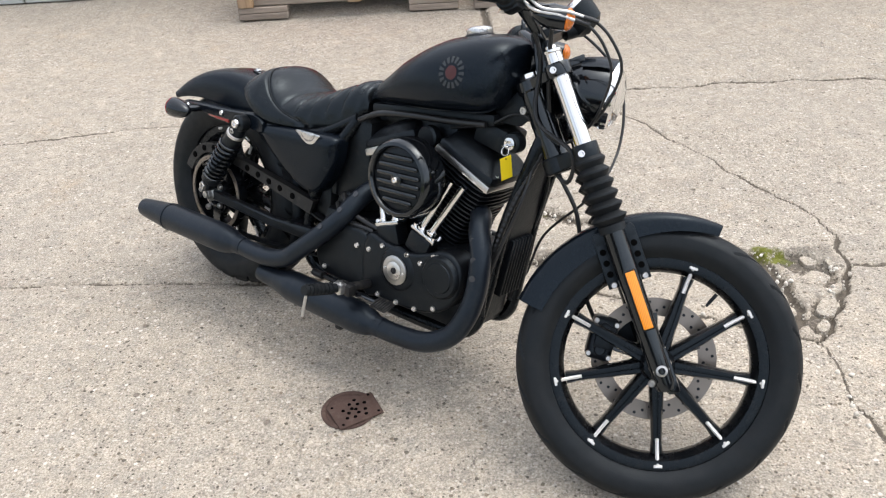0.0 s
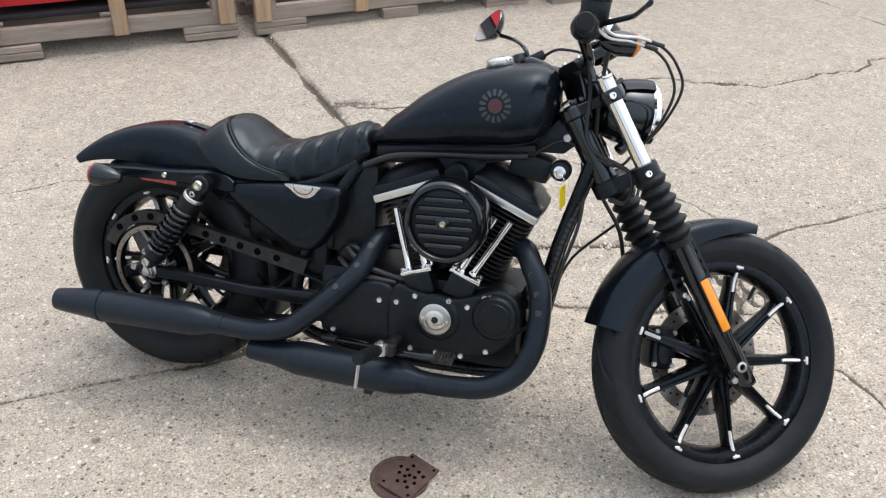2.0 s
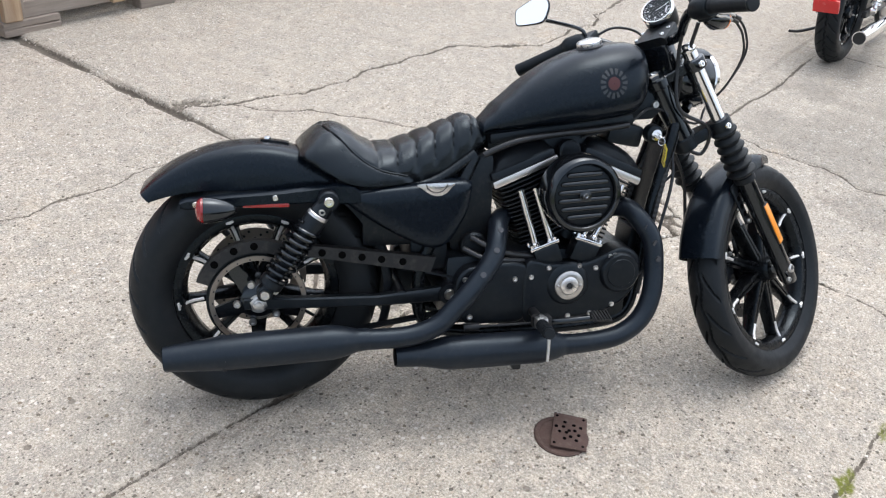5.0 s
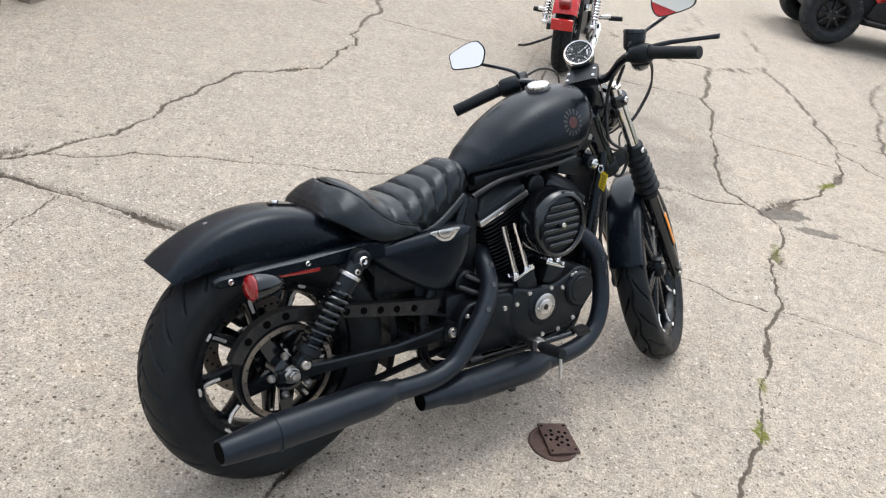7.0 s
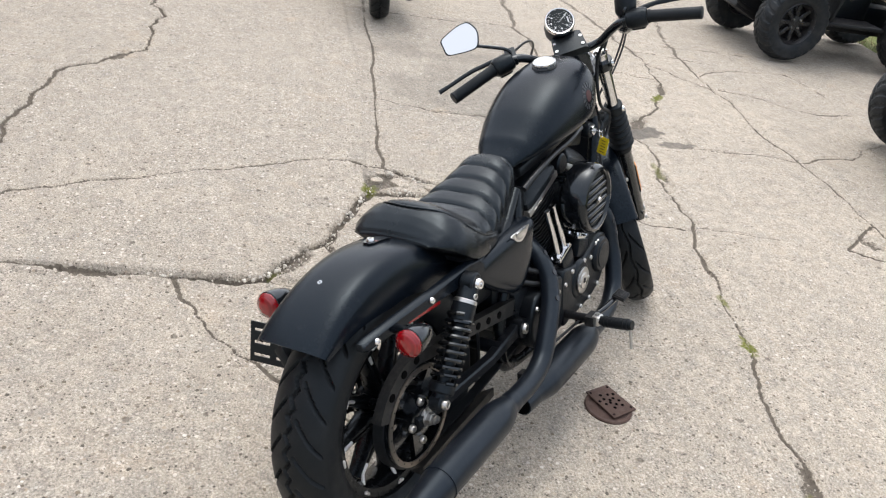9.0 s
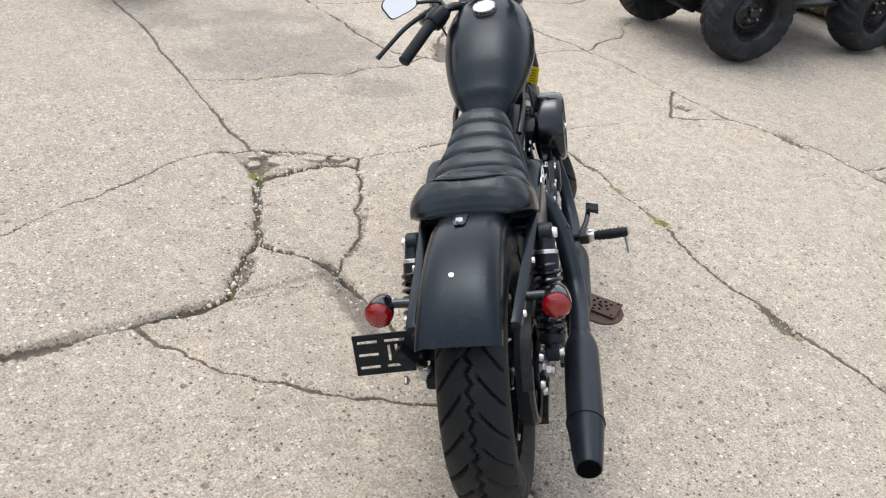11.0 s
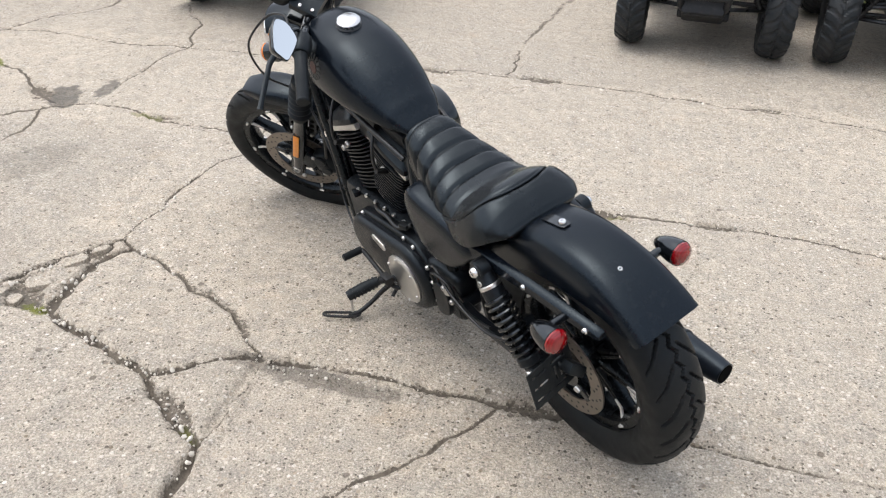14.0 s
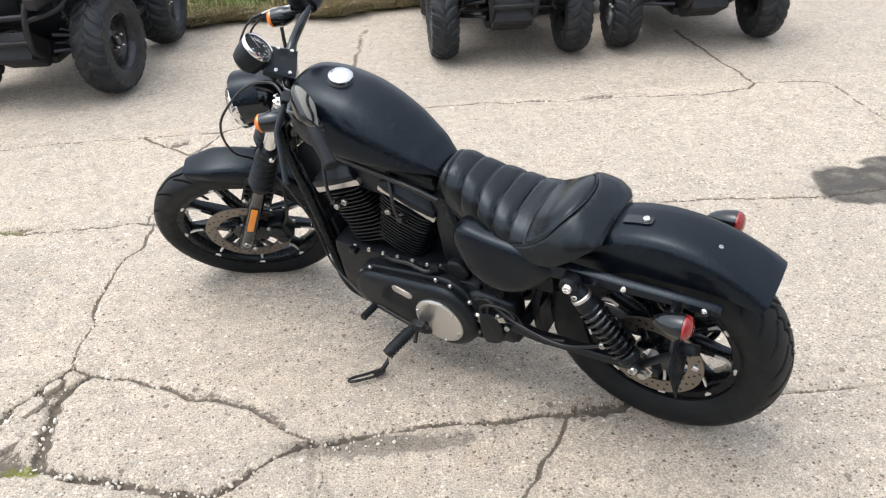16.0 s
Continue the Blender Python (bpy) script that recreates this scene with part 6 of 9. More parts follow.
# foot controls, stand ---------------------------------------------------------------------
def foot_controls():
    # right: peg with its feeler, brake pedal and rod
    s = Shape().tube([(0.700, -0.262, 0.262), (0.690, -0.315, 0.270), (0.686, -0.360, 0.277)], [0.013, 0.0155, 0.0135], 14, 4)
    peg = part("foot_peg", s, GRIP, bike, "black rubber rider foot peg")
    for k in range(7):
        part("peg_rib", Shape().cyl((0.697 - 0.0016 * k, -0.275 - 0.0115 * k, 0.264 + 0.0018 * k), (0.6963 - 0.0016 * k, -0.280 - 0.0115 * k, 0.2648 + 0.0018 * k), 0.0164, 14), GRIP, peg)
    part("peg_mount", Shape().tube([(0.715, -0.13, 0.250), (0.71, -0.20, 0.255), (0.700, -0.262, 0.262)], 0.0125, 12, 4).box((0.05, 0.03, 0.03), Matrix.Translation((0.71, -0.232, 0.257)), 0.006), DUSTY_BLACK, peg)
    part("peg_feeler", Shape().tube([(0.687, -0.352, 0.268), (0.686, -0.357, 0.235), (0.684, -0.360, 0.205)], 0.0042, 8), ALLOY, peg, "bright peg feeler")
    part("peg_clevis", Shape().box((0.034, 0.026, 0.030), Matrix.Translation((0.703, -0.250, 0.261)), 0.008).cyl((0.703, -0.250, 0.243), (0.703, -0.250, 0.281), 0.007, 12), ALLOY, peg, "bright peg clevis")
    b = Shape().tube([(0.73, -0.175, 0.225), (0.74, -0.215, 0.245), (0.785, -0.235, 0.255), (0.845, -0.245, 0.262)], 0.0085, 10, 5)
    pedal = part("brake_pedal", b, GLOSS_BLACK, bike, "black rear brake pedal with ribbed pad")
    m = axis((0.862, -0.258, 0.270), (0, -0.25, 1), X)
    pad = Shape().box((0.050, 0.040, 0.006), m, 0.002)
    for k in range(6):
        pad.box((0.004, 0.038, 0.006), m @ Matrix.Translation((-0.020 + 0.008 * k, 0, 0.005)), 0.001, 1)
    part("pedal_pad", pad, DUSTY_BLACK, pedal, "ribbed steel pedal pad")
    part("brake_rod", Shape().tube([(0.73, -0.185, 0.232), (0.62, -0.175, 0.228), (0.53, -0.17, 0.226)], 0.004, 8).cyl((0.56, -0.172, 0.227), (0.52, -0.169, 0.226), 0.011, 12), DUSTY_BLACK, pedal)
    # left: peg, shifter, side stand
    s = Shape().tube([(0.671, 0.215, 0.262), (0.685, 0.265, 0.255), (0.698, 0.312, 0.247)], [0.014, 0.0175, 0.015], 14, 4)
    peg = part("foot_peg", s, GRIP, bike, "black rubber rider foot peg")
    for k in range(7):
        part("peg_rib", Shape().cyl((0.674 + 0.003 * k, 0.225 + 0.0115 * k, 0.2605 - 0.0018 * k), (0.6752 + 0.003 * k, 0.230 + 0.0115 * k, 0.2597 - 0.0018 * k), 0.0185, 14), GRIP, peg)
    part("peg_mount", Shape().tube([(0.65, 0.12, 0.225), (0.655, 0.17, 0.250), (0.671, 0.215, 0.262)], 0.0115, 12, 4).box((0.040, 0.026, 0.028), Matrix.Translation((0.662, 0.192, 0.258)), 0.006), DUSTY_BLACK, peg)
    part("peg_feeler", Shape().tube([(0.696, 0.305, 0.238), (0.697, 0.309, 0.208), (0.697, 0.312, 0.186)], 0.0042, 8), ALLOY, peg, "bright peg feeler")
    sh = Shape().tube([(0.640, 0.150, 0.215), (0.655, 0.178, 0.222), (0.72, 0.182, 0.246), (0.805, 0.180, 0.272), (0.820, 0.184, 0.275)], 0.0072, 10, 5)
    shifter = part("gear_shifter", sh, DUSTY_BLACK, bike, "black gear shift lever")
    part("shifter_peg", Shape().cyl((0.820, 0.180, 0.274), (0.821, 0.244, 0.280), 0.0115, 14, edge=0.002), GRIP, shifter, "black rubber shifter peg")
    st = Shape().tube([(0.722, 0.085, 0.178), (0.745, 0.115, 0.160), (0.772, 0.160, 0.128), (0.785, 0.215, 0.096), (0.790, 0.265, 0.082), (0.800, 0.295, 0.086)], [0.011, 0.010, 0.0085, 0.0075, 0.007, 0.005], 12, 5).box((0.044, 0.030, 0.020), pose(0.728, 0.100, 0.174, 0, 20, 40), 0.005)
    st.tube([(0.735, 0.105, 0.168), (0.728, 0.145, 0.140), (0.722, 0.165, 0.128)], 0.006, 10, 4)
    st.tube([(0.790, 0.262, 0.080), (0.818, 0.300, 0.088), (0.848, 0.345, 0.100), (0.840, 0.356, 0.102), (0.806, 0.322, 0.094), (0.780, 0.278, 0.082)], 0.0045, 8, 4, closed=True)
    stand = part("side_stand", st, DUSTY_BLACK, bike, "black side stand with looped foot, down")
    sp = []
    for k in range(130):
        a = 2 * math.pi * k / 10
        u = k / 129
        p = Vector((0.705, 0.095, 0.190)) * (1 - u) + Vector((0.762, 0.165, 0.142)) * u
        sp.append(p + Vector((0.005 * math.cos(a), 0, 0.005 * math.sin(a))))
    part("stand_spring", Shape().tube(sp, 0.0016, 5), DUSTY_BLACK, stand)


foot_controls()


# ---- front end, in the steered frame ----------------------------------------------------
def F(x, y, z):
    return FORK @ Vector((x, y, z))


def FV(x, y, z):
    return FORK.to_3x3() @ Vector((x, y, z))


def fork_leg(side):
    y = 0.084 * side
    tube = Shape().cyl(F(0, y, 0.335), F(0, y, 0.742), 0.0195, 32)
    t = part("fork_tube", tube, CHROME, bike, "chrome fork tube")
    part("fork_cap", Shape().lathe([(0.0195, 0), (0.021, 0.002), (0.021, 0.008), (0.014, 0.012), (0.0135, 0.018), (0.001, 0.019)], axis(F(0, y, 0.738), FV(0, 0, 1)), 24), CHROME, t, "chrome fork cap")
    sl = Shape().lathe([(0.012, -0.050), (0.020, -0.046), (0.0245, -0.030), (0.0245, 0.18), (0.0255, 0.21), (0.0255, 0.325), (0.027, 0.330), (0.027, 0.352), (0.021, 0.354)], axis(F(0, y, 0), FV(0, 0, 1)), 28)
    sl.box((0.030, 0.030, 0.11), FORK @ Matrix.Translation((0.012, y, -0.005)), 0.010)
    s = part("fork_slider", sl, GLOSS_BLACK, bike, "gloss black lower fork leg")
    prof = []
    for k in range(6):
        z = 0.340 + 0.0265 * k
        prof += [(0.0275, z), (0.041 - 0.001 * k, z + 0.012), (0.041 - 0.001 * k, z + 0.016), (0.0275, z + 0.0262)]
    prof = [(0.030, 0.322), (0.0305, 0.338)] + prof + [(0.026, 0.502), (0.0205, 0.504)]
    part("fork_boot", Shape().lathe(prof, axis(F(0, y, 0), FV(0, 0, 1)), 28), BOOT, bike, "black ribbed rubber fork boot", angle=25)
    yo = y + side * 0.0235
    refl = Shape().box((0.022, 0.006, 0.132), FORK @ Matrix.Translation((0.003, yo + side * 0.003, 0.163)), 0.003)
    part("reflector", refl, AMBER_REFLECTOR, s, "amber reflector strip")
    part("reflector_frame", Shape().box((0.028, 0.006, 0.140), FORK @ Matrix.Translation((0.003, yo, 0.163)), 0.003), PLASTIC, s)
    n = Shape().lathe([(0.017, 0), (0.018, 0.005), (0.014, 0.008), (0.0125, 0.014), (0.008, 0.015), (0.0075, 0.010), (0.001, 0.010)], axis(F(0, side * 0.096, 0), FV(0, side, 0)), 20)
    part("axle_end", n, STEEL, s, "steel front axle end")
    bolt(F(-0.028, y + side * 0.018, -0.020), FV(-0.3, side, 0), 0.0085, 0.007, STEEL, s)


both(fork_leg)
part("front_axle", Shape().cyl(F(0, -0.095, 0), F(0, 0.095, 0), 0.0125, 20), STEEL, bike, "steel front axle")


def triple_clamps():
    for z, t in ((0.507, 0.040), (0.700, 0.030)):
        s = Shape()
        for side in (-1, 1):
            s.lathe([(0.0285, -t / 2), (0.030, -t / 2 + 0.003), (0.030, t / 2 - 0.003), (0.0285, t / 2)], axis(F(0, side * 0.084, z), FV(0, 0, 1)), 28)
            rows = []
            for u in np.linspace(0, 1, 5):
                c = Vector((0 - 0.055 * u, side * (0.072 - 0.058 * u), z))
                w = 0.022 + 0.014 * u
                rows.append([FORK @ (c + Vector((a * w, 0, b * t * 0.42))) for a, b in ((-1, -0.8), (-0.85, -1), (0.85, -1), (1, -0.8), (1, 0.8), (0.85, 1), (-0.85, 1), (-1, 0.8))])
            s.rings(rows)
        s.cyl(F(-0.064, 0, z - t / 2), F(-0.064, 0, z + t / 2), 0.036, 28, edge=0.004)
        ob = part("triple_clamp", s, CAST_BLACK if z < 0.6 else GLOSS_BLACK, bike, "black fork clamp")
        for side in (-1, 1):
            bolt(F(-0.012, side * 0.108, z), FV(-0.1, side, 0), 0.0095, 0.008, CHROME, ob)
    part("stem_nut", Shape().lathe([(0.019, 0), (0.021, 0.004), (0.021, 0.014), (0.012, 0.018), (0.001, 0.019)], axis(F(-0.064, 0, 0.714), FV(0, 0, 1)), 6), CHROME, bike, "chrome steering stem nut")


triple_clamps()


def front_fender():
    def taper(u, sk, hf):
        return sk * (0.45 + 0.55 * min(1, 2.2 * u)) if u < 0.5 else sk, hf * (0.62 + 0.38 * min(1, u / 0.16))
    s = fender_arc((0, 0, 0), 0.349, -43, 46, 0.0585, 0.060, 48, frame_of=FORK, taper=taper)
    ob = part("front_fender", s, MATTE_BLACK, bike, "matte black short front fender", angle=50)
    for side in (-1, 1):
        y = side * 0.0615
        g = Shape()
        for x in (-0.036, 0.036):
            g.box((0.026, 0.005, 0.125), FORK @ Matrix.Translation((x, y, 0.262)), 0.002)
        g.box((0.090, 0.005, 0.028), FORK @ Matrix.Translation((0, y + side * 0.0005, 0.315)), 0.002)
        part("fender_bracket", g, CAST_BLACK, ob, "black drilled fender bracket")
        # the drilled holes are dark discs, their shade in the colour
        for x in (-0.036, 0.036):
            for z in (0.232, 0.258, 0.284):
                part("bracket_hole", Shape().cyl(F(x, y + side * 0.0022, z), F(x, y + side * 0.0034, z), 0.0075, 12), HOLE_DARK, ob)
        for x in (-0.036, 0.036):
            bolt(F(x, y + side * 0.003, 0.207), FV(0, side, 0), 0.0075, 0.008, STEEL, ob)


front_fender()


def front_caliper():
    m = FORK @ axis((-0.098, 0.060, 0.085), (0, 1, 0), (0.55, 0, 0.83))
    s = Shape().box((0.105, 0.062, 0.068), m, 0.016, 3).box((0.06, 0.05, 0.085), m @ Matrix.Translation((0.005, 0.006, 0)), 0.012)
    s.box((0.05, 0.07, 0.016), FORK @ axis((-0.045, 0.090, 0.075), (0, 1, 0), (0.9, 0, 0.2)), 0.004)
    ob = part("front_brake_caliper", s, CAST_BLACK, bike, "black front brake caliper")
    for sx in (-0.026, 0.026):
        part("piston_cap", Shape().cyl(m @ Vector((sx, 0, 0.03)), m @ Vector((sx, 0, 0.044)), 0.021, 24, edge=0.003), CAST_BLACK, ob)
        part("piston_cap", Shape().cyl(m @ Vector((sx, 0, -0.03)), m @ Vector((sx, 0, -0.040)), 0.014, 24, edge=0.003), CAST_BLACK, ob)
        bolt(m @ Vector((sx * 1.7, 0.02, 0.036)), FV(0, 1, 0), 0.008, 0.006, STEEL, ob)
    for sx, sz in ((-0.040, 0.024), (-0.040, -0.024), (0.040, 0.024), (0.040, -0.024)):
        bolt(m @ Vector((sx, sz, -0.034)), m.to_3x3() @ Vector((0, 0, -1)), 0.0065, 0.006, STEEL, ob)
    part("pad_window", Shape().box((0.046, 0.030, 0.006), m @ Matrix.Translation((0.0, 0.0, -0.036)), 0.002, 1), DISC_STEEL, ob, "worn steel pad window")
    part("brake_hose", Shape().tube([F(-0.10, 0.085, 0.12), F(-0.10, 0.10, 0.22), F(-0.06, 0.06, 0.38), F(-0.07, 0.03, 0.52), F(-0.03, -0.05, 0.68), F(0.02, -0.13, 0.80)], 0.0052, 8, 6), CABLE, ob)


front_caliper()


# headlight ---------------------------------------------------------------------------------
def headlight():
    fwd = FV(math.cos(RAKE), 0, -math.sin(RAKE))
    up = FV(math.sin(RAKE), 0, math.cos(RAKE))
    c = F(0.072, 0, 0.632)
    m = axis(c, fwd, up)
    s = Shape().lathe([(0.012, -0.098), (0.035, -0.092), (0.058, -0.070), (0.071, -0.038), (0.076, 0.0), (0.077, 0.022), (0.073, 0.024)], m, 40)
    s.tube([c - up * 0.06, c - up * 0.09 - fwd * 0.03], 0.014, 10)
    ob = part("headlight", s, GLOSS_BLACK, bike, "round black headlight")
    part("headlight_rim", Shape().ring([(0.0775, 0.016), (0.081, 0.020), (0.081, 0.032), (0.076, 0.038), (0.072, 0.036), (0.0725, 0.018)], m, 48), CHROME, ob, "chrome headlight rim")
    part("reflector_bowl", Shape().lathe([(0.0715, 0.030), (0.062, 0.012), (0.045, -0.008), (0.02, -0.022), (0.001, -0.024)], m, 40), SATIN_CHROME, ob, "silver reflector bowl")
    part("headlight_lens", Shape().lathe([(0.0720, 0.031), (0.070, 0.040), (0.052, 0.054), (0.026, 0.061), (0.001, 0.0625)], m, 40), GLASS, ob, "clear headlight glass").visible_shadow = False
    v = Shape()
    rows = []
    for a in np.linspace(-54, 54, 29):
        a = radians(a)
        d = Vector((math.cos(a), math.sin(a), 0))
        tip = 0.010 * max(0, math.cos(a * 1.6)) ** 1.2
        rows.append([m @ (d * r + Vector((0, 0, z))) for r, z in ((0.0740, -0.050), (0.0830, -0.010), (0.0840, 0.022 + tip), (0.0825, 0.022 + tip), (0.0815, -0.010), (0.0720, -0.050))])
    part("visor", v.rings(rows), MATTE_BLACK, ob, "black headlight visor")
    part("headlight_mount", Shape().box((0.10, 0.07, 0.018), FORK @ axis((0.020, 0, 0.715), (0, 0, 1), X), 0.004), GLOSS_BLACK, ob)


headlight()


# handlebar -----------------------------------------------------------------------------------
BAR = [(-0.008, 0.0, 0.782), (-0.009, 0.050, 0.783), (-0.016, 0.090, 0.795), (-0.030, 0.130, 0.834), (-0.042, 0.165, 0.856), (-0.058, 0.220, 0.860), (-0.090, 0.290, 0.861), (-0.131, 0.367, 0.862)]


def bar_at(side, s):
    i = min(int(s), len(BAR) - 2)
    a, b = Vector(BAR[i]), Vector(BAR[i + 1])
    p = a + (b - a) * (s - i)
    return Vector((p.x, p.y * side, p.z))


def handlebar():
    pts = [F(x, -y, z) for x, y, z in BAR[::-1]] + [F(*p) for p in BAR[1:]]
    bar = part("handlebar", Shape().tube(pts, 0.0127, 16, 6), GLOSS_BLACK, bike, "black handlebar turned to full lock")
    r = Shape().box((0.046, 0.100, 0.080), FORK @ axis((-0.018, 0, 0.745), (0.25, 0, 1), X), 0.012)
    part("riser", r, GLOSS_BLACK, bar, "black handlebar riser")
    # top clamp that carries the speedometer
    rows = []
    for u in np.linspace(0, 1, 8):
        c = Vector((-0.030 + 0.085 * u, 0, 0.797 + 0.004 * u))
        w = 0.052 - 0.006 * u
        rows.append([FORK @ (c + Vector((0, a * w, b))) for a, b in ((-1, -0.014), (-1, 0.004), (-0.8, 0.010), (0.8, 0.010), (1, 0.004), (1, -0.014))])
    clamp = part("clamp_cover", Shape().rings(rows), PLASTIC, bar, "black clamp cover with four screws")
    for x in (-0.014, 0.024):
        for side in (-1, 1):
            bolt(F(x, side * 0.040, 0.8075), FV(-0.08, 0, 1), 0.0058, 0.004, CHROME, bar)
    for side in (-1, 1):
        a, b = bar_at(side, 5.15), bar_at(side, 7.0)
        g = Shape()
        d = (b - a)
        prof, k = [], 26
        for q in range(k + 1):
            rr = 0.0172 + (0.0006 if q % 2 else 0.0)
            prof.append((rr, d.length * q / k))
        prof = [(0.014, 0)] + [(0.0195, 0.001), (0.0195, 0.006)] + prof[2:-1] + [(0.0185, d.length - 0.004), (0.0165, d.length), (0.006, d.length + 0.001)]
        g.lathe(prof, axis(FORK @ a, FORK.to_3x3() @ d), 24)
        part("grip", g, GRIP, bar, "black rubber grip")
        # switch housing
        h = axis(F(*bar_at(side, 4.70)), FORK.to_3x3() @ (bar_at(side, 5.2) - bar_at(side, 4.4)), FV(0, 0, 1))
        s = Shape().lathe([(0.016, -0.034), (0.025, -0.030), (0.0285, -0.012), (0.0285, 0.018), (0.024, 0.028), (0.015, 0.030)], h, 24)
        s.box((0.034, 0.036, 0.044), h @ Matrix.Translation((-0.014, 0, 0)), 0.008)
        sw = part("switch_housing", s, PLASTIC, bar, "black switch housing")
        bt = Shape()
        for k, (bx, by) in enumerate(((0.010, -0.010), (0.010, 0.010), (-0.006, -0.012), (-0.006, 0.008))):
            back = Vector((bx * 0.9, (0.026 if side > 0 else -0.026), by))
            bt.box((0.011, 0.008, 0.012), h @ Matrix.Translation(back), 0.002)
        part("switch_button", bt, CAST_BLACK, bar, "switch buttons")
        # lever with its perch
        p0 = bar_at(side, 4.15)
        base = p0 + Vector((0.034, 0, -0.004))
        per = Shape().box((0.062, 0.034, 0.026), FORK @ axis(p0 + Vector((0.020, 0, -0.002)), (0, 0, 1), X), 0.006)
        part("lever_perch", per, PLASTIC, bar, "black lever perch")
        tip = Vector((-0.030 if side > 0 else -0.022, side * 0.412, 0.822 if side > 0 else 0.838))
        mid = Vector((-0.002 if side > 0 else 0.012, side * 0.305, 0.834))
        lev = Shape().tube([FORK @ base, FORK @ (base + Vector((0.008, side * 0.03, -0.006))), FORK @ (mid + Vector((0.008, -side * 0.04, 0))), FORK @ mid, FORK @ (tip + (mid - tip) * 0.35), FORK @ tip], [0.009, 0.0085, 0.0080, 0.0075, 0.0072, 0.0085], 10, 5, flat=0.65)
        part("clutch_lever" if side > 0 else "front_brake_lever", lev, PLASTIC, bar, "black hand lever")
        # mirror
        glass = Vector((-0.0451, 0.3024, 0.9836)) if side > 0 else Vector((0.041, -0.311, 0.948))
        back = (Vector((-0.652, -0.230, 0.722)) if side > 0 else Vector((-0.831, 0.157, 0.533))).normalized()
        stem = Shape().tube([FORK @ (p0 + Vector((0.012, 0, 0.010))), FORK @ (p0 + Vector((0.018, side * 0.010, 0.035))), FORK @ (glass + Vector((0.038, -side * 0.030, -0.055))), FORK @ (glass - back * 0.016 + Vector((0.002, 0, -0.008)))], 0.0055, 10, 6)
        part("mirror", stem, GLOSS_BLACK, bar, "black teardrop rear-view mirror")
        if side > 0:
            mm = FORK @ axis(glass, back, Vector((0.226, 0.851, 0.475)))
            o = rounded([(-0.009, -0.058), (-0.024, -0.0585), (-0.047, -0.044), (-0.057, -0.019), (-0.0575, 0.0035), (-0.043, 0.017), (-0.015, 0.032), (0.0195, 0.0455), (0.0375, 0.028), (0.048, 0.009), (0.034, -0.015), (0.0125, -0.042)], 5)
        else:
            mm = FORK @ axis(glass, back, Vector((0.2, -1.0, 0.12)))
            o = rounded([(0.062, -0.016), (0.052, -0.036), (0.034, -0.042), (-0.0075, -0.037), (-0.046, -0.027), (-0.0615, -0.015), (-0.0645, 0.0075), (-0.0565, 0.0315), (-0.0375, 0.0425), (-0.018, 0.044), (0.0125, 0.031), (0.0625, 0.0005)], 5)
        sh = Shape()
        sh.rings([[mm @ Vector((x * k, y * k, z)) for x, y in o] for k, z in ((0.30, -0.030), (0.62, -0.024), (0.86, -0.014), (0.98, -0.004), (1.02, 0.002), (1.0, 0.004), (0.95, 0.003))])
        part("mirror_shell", sh, GLOSS_BLACK, bar, "black mirror shell")
        part("mirror_glass", Shape().prism([(x * 0.945, y * 0.945) for x, y in o], 0.0028, 0.0048, mm), MIRROR, bar, "silver mirror glass")
        # front turn signal under the perch
        c = Vector((0.040, side * 0.176, 0.784)) if side < 0 else Vector((0.038, 0.205, 0.784))
        bullet_signal("turn_signal", FORK @ c, FV(math.cos(RAKE), 0, -math.sin(RAKE)), AMBER, "amber lens", bar, 0.026, stalk=(FORK @ (c + Vector((-0.02, -side * 0.008, 0.03))), FORK @ (p0 + Vector((0.005, 0, -0.01)))))
    # brake fluid reservoir
    p0 = bar_at(-1, 4.15)
    rm = FORK @ axis(p0 + Vector((0.030, -0.006, 0.008)), (0.50, -0.25, 0.85), X)
    rv = Shape().lathe([(0.010, -0.010), (0.026, -0.008), (0.0305, 0.002), (0.0320, 0.036), (0.0305, 0.039)], rm, 32).cyl(FORK @ p0, rm @ Vector((0, 0, 0.010)), 0.014, 12)
    part("fluid_reservoir", rv, PLASTIC, bar, "black round brake fluid reservoir")
    lid = Shape().lathe([(0.0305, 0.038), (0.0336, 0.039), (0.0340, 0.047), (0.0315, 0.050), (0.023, 0.0495), (0.0222, 0.0480), (0.001, 0.0480)], rm, 32)
    part("reservoir_lid", lid, GLOSS_BLACK, bar, "gloss black reservoir lid")
    part("lid_screw", Shape().lathe([(0.0042, 0.048), (0.0042, 0.0505), (0.002, 0.0515), (0.0001, 0.0515)], rm @ Matrix.Translation((0.014, 0.014, 0)), 10).lathe([(0.0042, 0.048), (0.0042, 0.0505), (0.002, 0.0515), (0.0001, 0.0515)], rm @ Matrix.Translation((-0.014, -0.014, 0)), 10), STEEL, bar, "steel lid screws")
